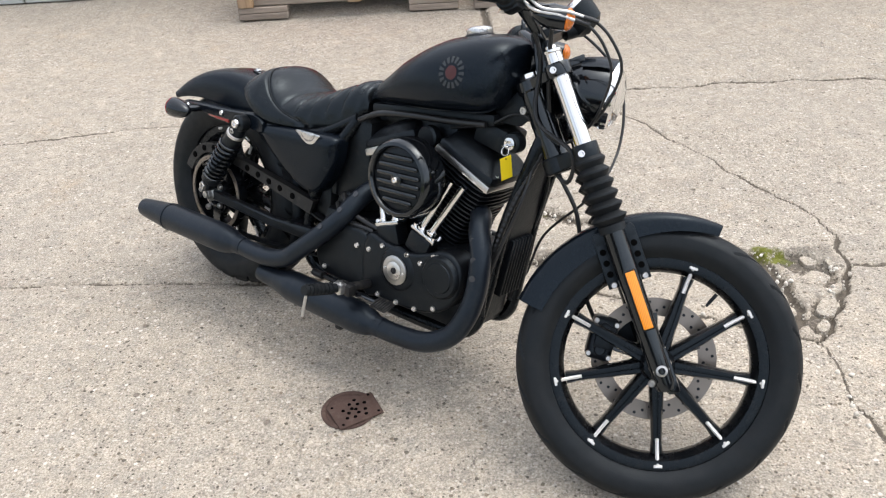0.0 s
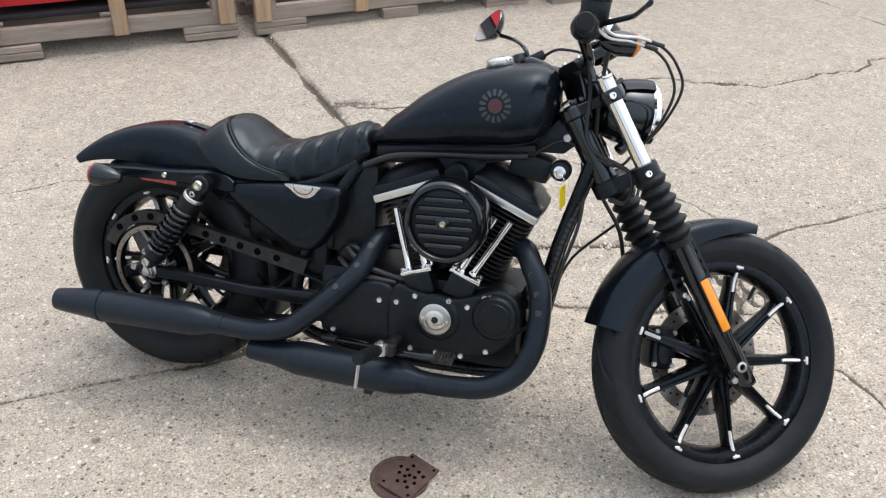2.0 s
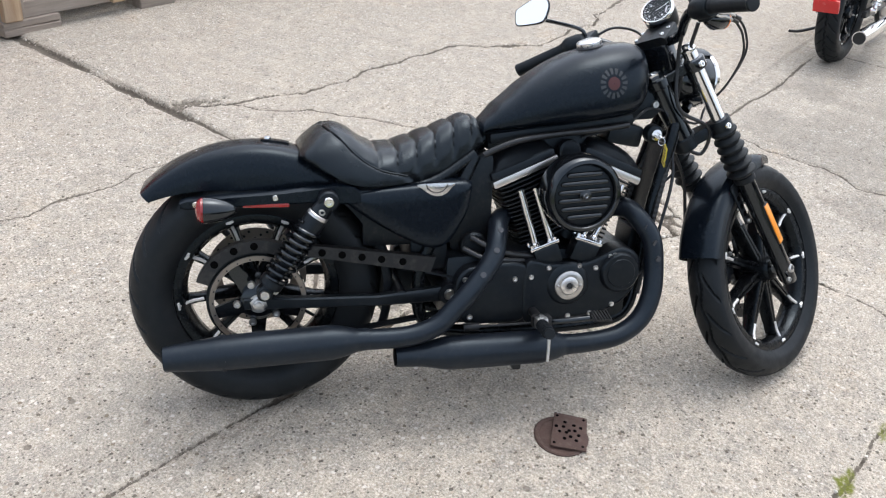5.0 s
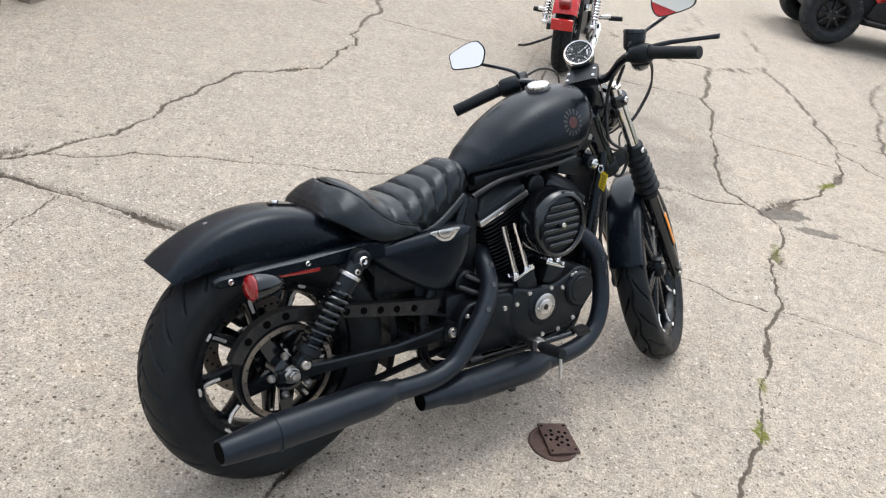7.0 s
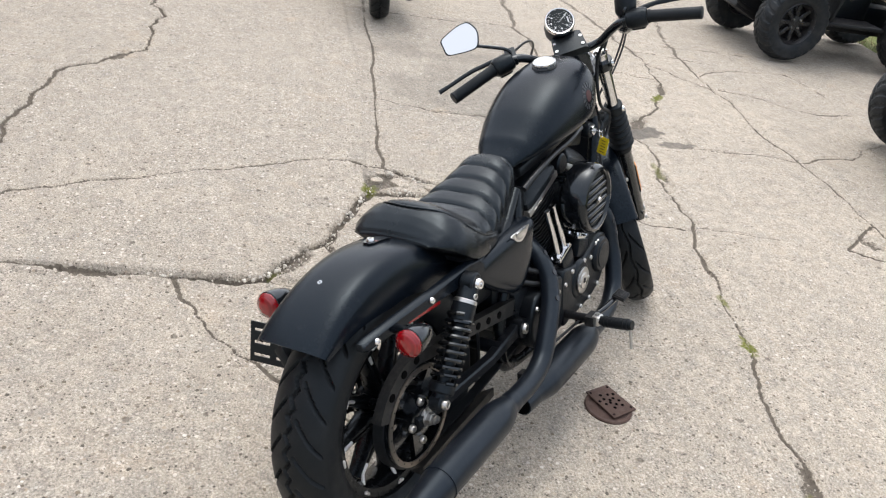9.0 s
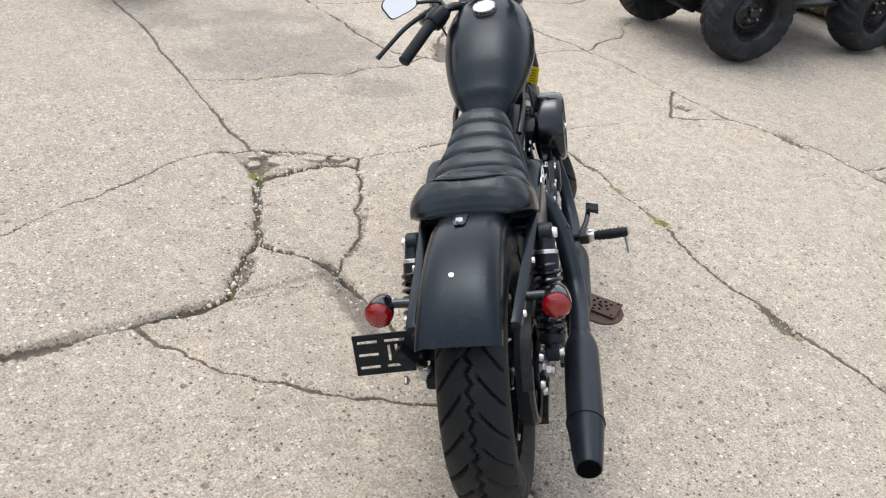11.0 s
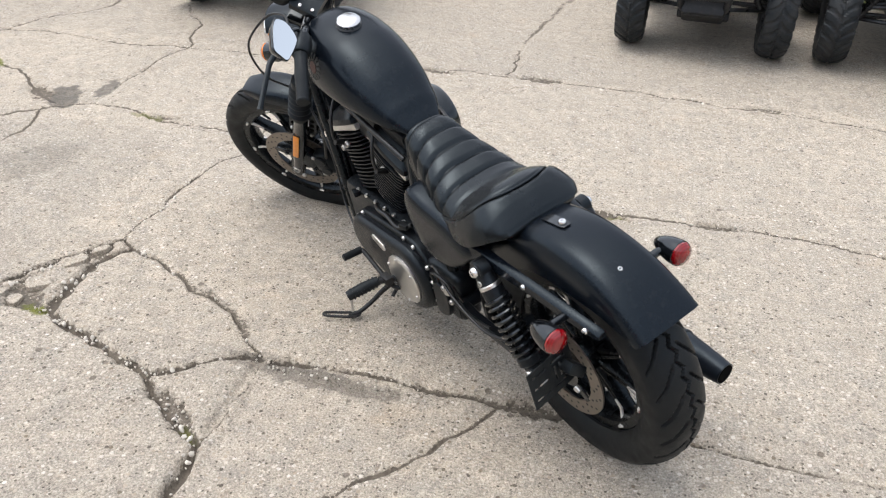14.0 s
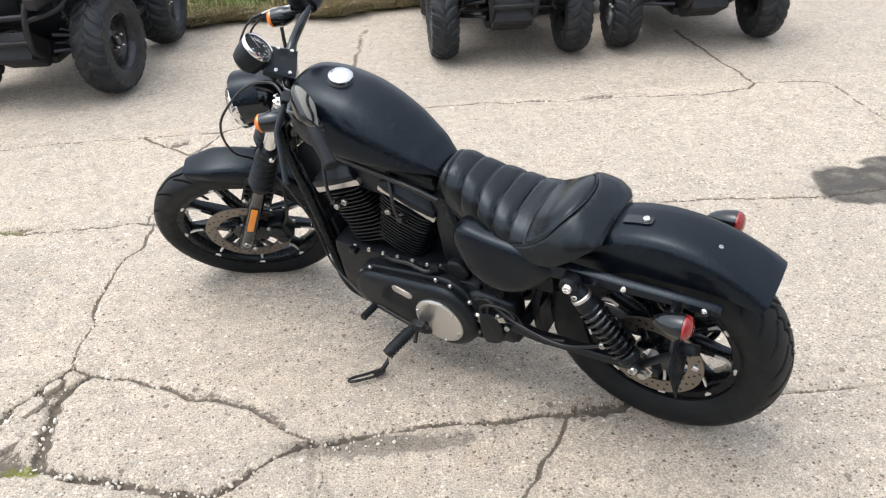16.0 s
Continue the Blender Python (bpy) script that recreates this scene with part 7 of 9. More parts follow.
    # cables: two throttle cables with metal elbows, clutch cable, brake line
    for k in range(2):
        o = 0.014 * k
        a = F(-0.028 + o, -0.205, 0.842)
        el = Shape().tube([a, F(-0.012 + o, -0.205, 0.815), F(0.03 + o * 1.4, -0.200, 0.790), F(0.062 + o * 1.4, -0.196, 0.765)], 0.0036, 8, 5)
        part("cable_elbow", el, STEEL, bar, "bright throttle cable elbow")
        part("throttle_cable", Shape().tube([F(0.052 + o, -0.197, 0.773), F(0.080 + o * 1.3, -0.191, 0.750), F(0.098 + o * 1.4, -0.184, 0.705), F(0.098 + o * 1.6, -0.160, 0.645), F(0.060 + o, -0.105, 0.590), F(0.02, -0.05, 0.56), F(-0.05, -0.045, 0.55), (1.06, -0.045, 0.775), (0.98, -0.060, 0.735), (0.86, -0.05, 0.70)], 0.0033, 8, 6), CABLE, bar, "black throttle cable")
        part("cable_sleeve", Shape().cyl(F(0.058 + o * 1.3, -0.1965, 0.769), F(0.084 + o * 1.3, -0.192, 0.749), 0.0052, 10), CABLE, bar)
    part("clutch_cable", Shape().tube([F(0.0, 0.165, 0.850), F(0.035, 0.12, 0.845), F(0.10, 0.10, 0.78), F(0.145, 0.13, 0.66), F(0.10, 0.115, 0.52), F(0.0, 0.07, 0.42), (1.10, 0.075, 0.46), (1.03, 0.105, 0.30), (0.88, 0.15, 0.24)], 0.0036, 8, 7), CABLE, bar, "black clutch cable")
    part("wiring_loom", Shape().tube([F(-0.035, 0.15, 0.852), F(-0.020, 0.11, 0.815), F(-0.030, 0.060, 0.735), F(-0.09, 0.03, 0.66), (1.05, 0.03, 0.83), (0.98, 0.02, 0.76)], 0.0062, 8, 6), CABLE, bar, "black wiring loom")
    part("wiring_loom", Shape().tube([F(-0.04, -0.15, 0.855), F(-0.025, -0.115, 0.815), F(-0.03, -0.065, 0.735), F(-0.08, -0.04, 0.62), F(-0.03, -0.065, 0.52), F(-0.06, -0.03, 0.46), F(-0.09, 0.0, 0.52)], 0.0052, 8, 6), CABLE, bar, "black wiring loom")
    # speedometer
    m = FORK @ axis((0.080, 0.006, 0.839), (-0.42, -0.20, 0.88), (0, 1, 0))
    b = Shape().lathe([(0.026, -0.066), (0.040, -0.054), (0.0445, -0.030), (0.0455, 0.004), (0.0435, 0.006)], m, 40)
    b.tube([m @ Vector((0, 0, -0.05)), F(0.045, 0, 0.795)], 0.024, 14)
    sp = part("speedometer", b, PLASTIC, bar, "round speedometer in black housing")
    part("speedometer_bezel", Shape().ring([(0.0462, 0.000), (0.0468, 0.006), (0.0440, 0.011), (0.0405, 0.010), (0.0405, 0.006), (0.0440, 0.000)], m, 48), CHROME, bar, "chrome speedometer bezel")
    # the glass's reflection is put into the colour of this face
    part("dial", Shape().cyl(m @ Vector((0, 0, 0.003)), m @ Vector((0, 0, 0.005)), 0.0415, 40), DIAL_GLARE, bar, "dial face lightened grey-blue for the glass reflection")
    mk = Shape()
    for k in range(25):
        a = radians(220 - 10.8 * k)
        w = 0.0010 if k % 2 else 0.0018
        q = m @ axis((0.0345 * math.cos(a), 0.0345 * math.sin(a), 0.0058), Z, (math.cos(a), math.sin(a), 0))
        mk.box((0.0055 if k % 2 == 0 else 0.003, w, 0.0012), q)
    for k in range(7):
        a = radians(220 - 43.2 * k)
        q = m @ axis((0.0265 * math.cos(a), 0.0255 * math.sin(a), 0.0058), Z, Vector((1, 0, 0)))
        mk.box((0.0045, 0.0050, 0.0012), q)
    mk.box((0.004, 0.020, 0.0012), m @ Matrix.Translation((-0.026, 0.0, 0.0058)))
    part("dial_marks", mk, DIAL_MARK, bar, "pale dial marks")
    part("needle", Shape().box((0.034, 0.0016, 0.001), m @ axis((-0.011, -0.008, 0.0072), Z, (-0.8, -0.6, 0)), 0.0003, 1), DIAL_MARK, bar, "pale needle")
    part("speedometer_glass", Shape().cyl(m @ Vector((0, 0, 0.0085)), m @ Vector((0, 0, 0.0098)), 0.0408, 40), GLASS, bar, "clear speedometer glass").visible_shadow = False


handlebar()


# ignition switch with tag, coil cover, small lines -----------------------------------------
def ignition():
    m = axis((1.060, -0.045, 0.708), -Y)
    s = Shape().lathe([(0.025, 0), (0.025, 0.020), (0.022, 0.026), (0.016, 0.027), (0.0155, 0.020)], m, 28)
    ob = part("ignition_switch", s, CAST_BLACK, bike, "black ignition switch with key")
    part("lock_barrel", Shape().lathe([(0.0150, 0.018), (0.0165, 0.030), (0.0145, 0.036), (0.008, 0.037), (0.007, 0.033), (0.001, 0.033)], m, 24), CHROME, ob, "chrome lock barrel")
    part("key", Shape().box((0.016, 0.003, 0.026), axis((1.064, -0.093, 0.706), -Y, X), 0.001, 1), CHROME, ob, "steel key")
    ring = Shape().tube([Vector((1.065, -0.101, 0.694)) + Vector((0.010 * math.cos(a), 0.002 * math.sin(a), 0.010 * math.sin(a))) for a in (2 * math.pi * k / 16 for k in range(16))], 0.0012, 6, closed=True)
    part("key_ring", ring, CHROME, ob)
    t = axis((1.076, -0.104, 0.657), (0.97, -0.24, 0.0), (0.24, 0.94, 0.25))
    part("key_tag", Shape().box((0.034, 0.056, 0.0016), t @ Matrix.Translation((0, 0, 0)), 0.0006, 1), YELLOW_TAG, ob, "yellow plastic key tag")
    ink = Shape()
    for k in range(5):
        ink.box((0.018 - 0.005 * (k % 2), 0.0026, 0.0004), t @ Matrix.Translation((0, -0.020 + 0.009 * k, -0.0011)))
    ink.cyl(t @ Vector((0, 0.023, 0.0005)), t @ Vector((0, 0.023, 0.0012)), 0.0025, 10)
    part("tag_writing", ink, TAG_INK, ob, "dark bars of writing")


ignition()


def small_lines():
    part("coil_cover", Shape().box((0.10, 0.085, 0.060), axis((0.985, -0.010, 0.705), (0.2, 0, 1), X), 0.012), PLASTIC, bike, "black coil cover")
    part("regulator", Shape().box((0.025, 0.095, 0.10), axis((1.035, 0, 0.39), (0.15, 0, 1), X), 0.008).box((0.02, 0.09, 0.09), axis((1.022, 0, 0.27), (0.1, 0, 1), X), 0.008), CAST_BLACK, bike, "black finned regulator")
    part("oil_line", Shape().tube([(0.55, -0.10, 0.45), (0.60, -0.125, 0.425), (0.66, -0.12, 0.405), (0.72, -0.115, 0.395)], 0.008, 10, 5), CABLE, bike, "black oil line")
    part("oil_line", Shape().tube([(0.53, -0.10, 0.42), (0.58, -0.13, 0.400), (0.64, -0.13, 0.392), (0.69, -0.12, 0.386)], 0.008, 10, 5), CABLE, bike, "black oil line")
    part("wiring_tray", Shape().box((0.40, 0.13, 0.030), axis((0.800, 0, 0.724), (-0.12, 0, 1), X), 0.010).box((0.12, 0.10, 0.04), axis((0.66, 0.01, 0.692), (-0.12, 0, 1), X), 0.012), PLASTIC, bike, "black wiring tray under the tank")
    plate = Shape().box((0.012, 0.105, 0.36), axis((1.076, 0, 0.500), (0.18, 0, 1), X), 0.004)
    reg = part("regulator_plate", plate, CAST_BLACK, bike, "black finned regulator plate")
    for k in range(7):
        part("fin", Shape().box((0.030, 0.006, 0.16), axis((1.062, -0.039 + 0.013 * k, 0.385), (0.14, 0, 1), X), 0.002, 1), CAST_BLACK, reg)
    for y0, x0 in ((-0.092, 1.082), (0.062, 1.070)):
        rows = []
        for k in range(64):
            u = k / 63
            c = Vector((x0 + 0.052 - 0.085 * u - 0.02 * math.sin(3 * u), y0 * (0.55 + 0.45 * math.sin(2.2 * u)), 0.70 - 0.44 * u))
            q = 0.0075 + (0.0016 if k % 2 else 0)
            rows.append((c, q))
        part("ribbed_conduit", Shape().tube([c for c, _ in rows], [q for _, q in rows], 9), CABLE, bike, "black ribbed wiring conduit", angle=20)
    for k, (y0, dx) in enumerate(((0.060, 0.0), (-0.10, 0.015))):
        part("engine_cable", Shape().tube([(1.10 + dx, y0 * 0.4, 0.72), (1.105 + dx, y0 * 0.8, 0.60), (1.075 + dx, y0, 0.47), (1.05 + dx * 0.5, y0 * 1.1, 0.36), (0.99, y0 * 1.15, 0.29)], 0.0045, 7, 6), CABLE, bike, "black engine cable")
    part("harness", Shape().tube([(0.58, -0.085, 0.665), (0.66, -0.095, 0.700), (0.76, -0.09, 0.715), (0.88, -0.085, 0.725), (0.98, -0.07, 0.735)], 0.0085, 10, 6), CABLE, bike, "black wiring harness")
    part("harness", Shape().tube([(0.58, 0.085, 0.665), (0.66, 0.095, 0.700), (0.76, 0.09, 0.715), (0.90, 0.08, 0.728)], 0.008, 10, 6), CABLE, bike, "black wiring harness")
    for side, x0 in ((1, 0.70), (1, 0.93)):
        part("spark_plug_lead", Shape().tube([(x0, 0.090, 0.575), (x0 + 0.005, 0.115, 0.60), (x0 + 0.02, 0.10, 0.66), (x0 + 0.05, 0.05, 0.71)], 0.0052, 8, 6).cyl((x0, 0.085, 0.573), (x0, 0.118, 0.59), 0.009, 10), CABLE, bike, "black spark plug lead")


small_lines()


# ---- things round the yard -------------------------------------------------------------------
def drain_plate():
    m = axis((-0.262, 1.674, 0.002), (0, 0, 1), (0.86, 0.51, 0))
    ob = thing("drain_cover", m, "rusty brown iron plate with holes over a round drain", "drain cover")
    s = Shape().prism([(-0.066, -0.046), (0.060, -0.050), (0.068, 0.040), (-0.062, 0.050)], 0.008, 0.014, None, 0.002)
    part("plate", s, RUST_IRON, ob, "rusty perforated plate")
    part("round_frame", Shape().lathe([(0.072, -0.01), (0.074, 0.005), (0.070, 0.008), (0.062, 0.007), (0.06, 0.004), (0.001, 0.004)], Matrix.Translation((-0.012, 0.020, 0)), 40), RUST_IRON, ob, "round rusted drain frame")
    # dark discs painted as the shaded holes of the plate
    for k in range(13):
        a = 2.4 * k
        r = 0.0115 * math.sqrt(k)
        part("drain_hole", Shape().cyl((r * math.cos(a) + 0.002, r * math.sin(a) * 0.95, 0.0138), (r * math.cos(a) + 0.002, r * math.sin(a) * 0.95, 0.0148), 0.0052, 9), HOLE_DARK, ob)
    for x, y in ((-0.052, -0.036), (0.050, -0.040), (0.055, 0.032), (-0.050, 0.040)):
        part("screw_hole", Shape().cyl((x, y, 0.0138), (x, y, 0.0147), 0.0040, 8), HOLE_DARK, ob)


drain_plate()

# loose stones in the broken joints
GOLD = 0.618
ROUGH_V = [(a * 0.85, b * 0.85, 0) for a in (-GOLD, GOLD) for b in (-1, 1)] + [(0, a * 0.85, b * 0.85) for a in (-GOLD, GOLD) for b in (-1, 1)] + [(b * 0.85, 0, a * 0.85) for a in (-GOLD, GOLD) for b in (-1, 1)]


def hull_faces(points):
    """The triangles round a small set of points."""
    p = [Vector(q) for q in points]
    out = []
    for i, j, k in itertools.combinations(range(len(p)), 3):
        n = (p[j] - p[i]).cross(p[k] - p[i])
        side = [n.dot(q - p[i]) for q in p]
        if max(side) < 1e-6:
            out.append((i, j, k))
        elif min(side) > -1e-6:
            out.append((i, k, j))
    return out


ROUGH_F = hull_faces(ROUGH_V)


def rubble():
    r = random.Random(5)
    spots = [((0.252, 2.732), (0.565, 2.523), 26, 0.04), ((0.565, 2.523), (1.140, 2.284), 46, 0.05), ((1.321, 2.274), (1.051, 1.846), 40, 0.06), ((0.545, 2.543), (0.259, 2.367), 20, 0.03), ((0.990, 1.877), (0.412, 2.198), 24, 0.035), ((-0.746, 2.360), (0.199, 2.357), 20, 0.03), ((0.276, 3.976), (1.461, 3.859), 36, 0.03), ((-0.684, 1.176), (-0.485, 1.170), 8, 0.03), ((0.229, 5.157), (0.332, 5.402), 7, 0.06)]
    s = Shape()
    for a, b, n, spread in spots:
        for _ in range(n):
            u = r.random()
            x = a[0] + (b[0] - a[0]) * u + r.gauss(0, spread * 0.6)
            y = a[1] + (b[1] - a[1]) * u + r.gauss(0, spread * 0.6)
            q = r.choice((0.002, 0.0025, 0.003, 0.003, 0.004, 0.004, 0.005, 0.006, 0.008))
            m = pose(x, y, -0.006 + q * 0.4, r.uniform(0, 360), r.uniform(0, 360), r.uniform(0, 360))
            v = [Vector(p) * q * r.uniform(0.72, 1.18) for p in ROUGH_V]
            s.add([Vector((p.x * 1.15, p.y * 0.95, p.z * 0.75)) for p in v], ROUGH_F, m)
    me = s.mesh("loose_stones", 60)
    me.materials.append(STONE)
    tagged(new("loose_stones", me), "pale broken concrete crumbs in the cracks", "stones", kind="stuff")
    # washed-out white pebbles
    s = Shape()
    for a, b, n, spread in [((0.33, 2.72), (0.50, 2.60), 34, 0.026), ((0.57, 2.535), (1.03, 2.345), 48, 0.016), ((0.30, 2.38), (0.55, 2.52), 18, 0.014), ((1.045, 1.884), (0.30, 2.36), 20, 0.018), ((1.055, 1.86), (1.06, 1.40), 26, 0.026), ((1.05, 1.98), (1.06, 2.28), 20, 0.024), ((1.10, 1.95), (1.25, 2.25), 22, 0.035), ((0.283, 2.70), (0.283, 3.10), 12, 0.010), ((-0.20, 2.37), (0.25, 2.40), 16, 0.022), ((-1.30, 1.148), (0.35, 1.01), 26, 0.022), ((-1.2, -0.24), (0.8, -0.2), 24, 0.03)]:
        for _ in range(n):
            u = r.random()
            q = r.choice((0.0025, 0.003, 0.003, 0.0035, 0.004, 0.0045, 0.006, 0.0085))
            m = pose(a[0] + (b[0] - a[0]) * u + r.gauss(0, spread * 0.7), a[1] + (b[1] - a[1]) * u + r.gauss(0, spread * 0.7), -0.004 + q * 0.45, r.uniform(0, 360), r.uniform(0, 360), r.uniform(0, 360))
            s.add([Vector((p[0] * 1.2, p[1], p[2] * 0.8)) * q * r.uniform(0.78, 1.14) for p in ROUGH_V], ROUGH_F, m)
    me = s.mesh("loose_pebbles", 60)
    me.materials.append(PEBBLE)
    tagged(new("loose_pebbles", me), "small off-white pebbles lying in and beside the cracks", "pebbles", kind="stuff")
    # larger broken lumps of slab
    for x, y, sx, sy, turn in ((1.170, 2.195, 0.105, 0.075, 30), (1.150, 2.050, 0.125, 0.060, 58), (1.185, 2.300, 0.062, 0.045, 100), (1.100, 1.955, 0.070, 0.030, 55), (0.345, 2.420, 0.100, 0.036, 28), (1.260, 2.285, 0.060, 0.040, 30)):
        o = [(sx * 0.55 * math.cos(a) * r.uniform(0.78, 1.15), sy * 0.55 * math.sin(a) * r.uniform(0.78, 1.15)) for a in (2 * math.pi * k / 11 for k in range(11))]
        me = Shape().prism(o, -0.03, 0.001 + r.uniform(-0.004, 0.003), None, 0.006, 2).mesh("concrete_lump")
        me.attributes.new("tone", "FLOAT", "POINT").data.foreach_set("value", [0.62] * len(me.vertices))
        me.materials.append(CONCRETE)
        ob = new("concrete_lump", me)
        ob.matrix_world = pose(x, y, -0.003, r.uniform(-4, 4), r.uniform(-4, 4), turn)
        tagged(ob, "broken piece of beige concrete slab lying in the joint", "concrete piece", "broken slab pieces")


PEBBLE = surface("pale_pebble", (0.66, 0.63, 0.57), 0.75, vary=0.3, scale=60.0, grain=0.3, grain_scale=300.0)
STONE = surface("broken_concrete", (0.50, 0.465, 0.405), 0.9, vary=0.4, scale=30.0, grain=0.8, grain_scale=140.0)
rubble()


# ---- building along the north edge -------------------------------------------------------------
WALL_WHITE = surface("white_metal_siding", (0.74, 0.75, 0.74), 0.45, vary=0.07, scale=3.0, dust=0.06)
BLOCK = surface("painted_block", (0.42, 0.45, 0.45), 0.85, vary=0.3, scale=5.0, grain=0.6, grain_scale=90.0, dust=0.2)
STRIPE_RED = surface("red_stripe_paint", (0.55, 0.02, 0.025), 0.4, vary=0.08)
STRIPE_BLACK = surface("black_stripe_paint", (0.02, 0.02, 0.022), 0.4, vary=0.1)
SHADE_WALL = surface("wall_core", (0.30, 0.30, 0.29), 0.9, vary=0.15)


def building():
    y, x0, x1, top = 6.16, -16.0, 7.5, 2.25
    core = Shape().box((x1 - x0, 0.20, top), Matrix.Translation(((x0 + x1) / 2, y + 0.14, top / 2)))
    me = core.mesh("wall_north")
    me.materials.append(SHADE_WALL)
    wall = tagged(new("wall_north", me), "white lap-sided building wall with red and black stripes", "wall", kind="structure")
    # courses of painted block at the foot: near ones as pieces
    bm_ = Shape().box((0.385, 0.05, 0.188), None, 0.006, 1).mesh("block")
    bm_.materials.append(BLOCK)
    for row in range(2):
        k = 0
        x = -4.0 + (0.2 if row else 0.0)
        while x < 5.0:
            b = part("block", bm_, BLOCK, wall)
            b.location = (x, y + 0.022, 0.098 + 0.198 * row)
            x += 0.396
    for a, b in ((x0, -4.2), (5.2, x1)):
        part("block_footing", Shape().box((b - a, 0.05, 0.39), Matrix.Translation(((a + b) / 2, y + 0.022, 0.195)), 0.005), BLOCK, wall)
    # lap siding above
    z, k = 0.41, 0
    while z < top:
        mat = STRIPE_BLACK if 1.38 < z < 1.40 else STRIPE_RED if 1.47 < z < 1.50 else WALL_WHITE
        h = 0.20 if mat is WALL_WHITE else 0.10 if mat is STRIPE_BLACK else 0.115
        s = Shape()
        s.rings([[Vector((x, y + d, zz)) for d, zz in ((0.030, z), (0.004, z), (0.026, z + h), (0.040, z + h))] for x in (x0, x1)])
        part("siding_board", s, mat, wall, "" if mat is WALL_WHITE else "painted stripe board")
        z += h - 0.004


building()


# ---- wooden shipping crates against the wall ------------------------------------------------------
WOOD_NEW = timber("fresh_pine", (0.50, 0.36, 0.22), (0.30, 0.19, 0.105))
WOOD_OLD = timber("weathered_pine", (0.40, 0.34, 0.285), (0.20, 0.165, 0.135))
RED_PANEL = surface("red_panel_paint", (0.52, 0.015, 0.025), 0.38, vary=0.08)
WHITE_BAR = surface("white_print", (0.80, 0.80, 0.79), 0.6, vary=0.05)
# near-black for the shadow gap low in the crates
GAP_SHADE = surface("gap_shade_sheet", (0.016, 0.013, 0.015), 0.6, vary=0.2)


def crate(x0, x1, y0, red, new_posts, label):
    ob = thing("shipping_crate", pose(x0, y0, 0), label, "crate", "crates along the wall")
    w, d = x1 - x0, 0.58
    r = random.Random(int(x0 * 10))

    def plank(name, size, at, mat, turn=(0, 0, 0), text=""):
        long_ax = max(range(3), key=lambda i: size[i])
        order = {2: (size, Matrix.Identity(4)), 0: ((size[2], size[1], size[0]), pose(0, 0, 0, 0, 90, 0)), 1: ((size[0], size[2], size[1]), pose(0, 0, 0, 90, 0, 0))}[long_ax]
        m = pose(*at, turn[0] + r.uniform(-0.5, 0.5), turn[1] + r.uniform(-0.5, 0.5), turn[2]) @ order[1]
        return part(name, Shape().box(order[0], None, 0.005, 1), mat, ob, text, m)
    # feet: stacked blocks
    for x in (0.16, w - 0.16):
        plank("skid_block", (0.32, 0.09, 0.040), (x, 0.045, 0.021), WOOD_OLD)
        plank("skid_block", (0.32, 0.09, 0.038), (x, 0.048, 0.062), WOOD_OLD)
        plank("skid_block", (0.32, 0.09, 0.085), (x, d - 0.05, 0.043), WOOD_OLD)
        plank("skid_board", (0.10, d - 0.10, 0.030), (x, d / 2 + 0.05, 0.098), WOOD_OLD)
    if w > 1.7:
        plank("skid_block", (0.24, 0.09, 0.080), (w / 2, 0.045, 0.041), WOOD_OLD)
    # lower rails and posts
    plank("lower_rail", (w - 0.02, 0.060, 0.088), (w / 2, 0.050, 0.127), WOOD_OLD)
    plank("inner_rail", (w - 0.02, 0.038, 0.075), (w / 2, 0.30, 0.152), WOOD_OLD)
    plank("rear_rail", (w - 0.02, 0.038, 0.088), (w / 2, d - 0.03, 0.160), WOOD_OLD)
    xs = [0.055, w - 0.055] + ([w * 0.36, w * 0.68] if w > 1.7 else [w * 0.53])
    for k, x in enumerate(xs):
        edge_post = k < 2
        plank("post", (0.100 if edge_post else 0.085, 0.040, 0.95), (x, 0.0, 0.085 + 0.475), WOOD_NEW if new_posts and (k in (0, 2)) or k == 1 else WOOD_OLD)
        if edge_post:
            plank("corner_post", (0.040, 0.085, 0.90), (x + (0.065 if k == 0 else -0.065), 0.062, 0.57), WOOD_OLD)
        plank("rear_post", (0.075, 0.040, 0.90), (x, d, 0.59), WOOD_OLD)
    for z in (0.36, 0.70, 0.97):
        plank("upper_rail", (w - 0.02, 0.022, 0.085), (w / 2, 0.600 if z < 0.9 else 0.036, z), WOOD_OLD)
    for x in (0.10, w * 0.5, w - 0.10):
        plank("floor_board", (0.10, d - 0.12, 0.02), (x, d / 2 + 0.03, 0.181), WOOD_OLD)
    # dark sheet laid in for the shadow gap above the floor boards
    part("dark_liner", Shape().box((w - 0.16, d - 0.16, 0.03), Matrix.Translation((w / 2, d / 2 + 0.04, 0.208)), 0.006), GAP_SHADE, ob, "dark sheet standing for the shadow gap in the crate")
    if red:
        part("red_panel", Shape().box((w - 0.20, 0.30, 0.66), Matrix.Translation((w / 2, 0.30, 0.59)), 0.02), RED_PANEL, ob, "red painted panel with white print")
        pr = Shape()
        for k in range(6):
            pr.box((0.028, 0.003, 0.10), Matrix.Translation((0.35 + 0.09 * k, 0.1495, 0.46)), 0.0008, 1)
        part("white_print", pr, WHITE_BAR, ob, "white bars of lettering")
    return ob


crate(-1.295, 0.126, 5.400, True, True, "weathered pine shipping crate holding a red panelled load")
crate(0.225, 2.112, 5.365, False, True, "long weathered pine crate frame with a dark sheet for its shadow gap")
crate(2.247, 3.815, 5.275, False, False, "grey weathered pine crate frame on block feet")


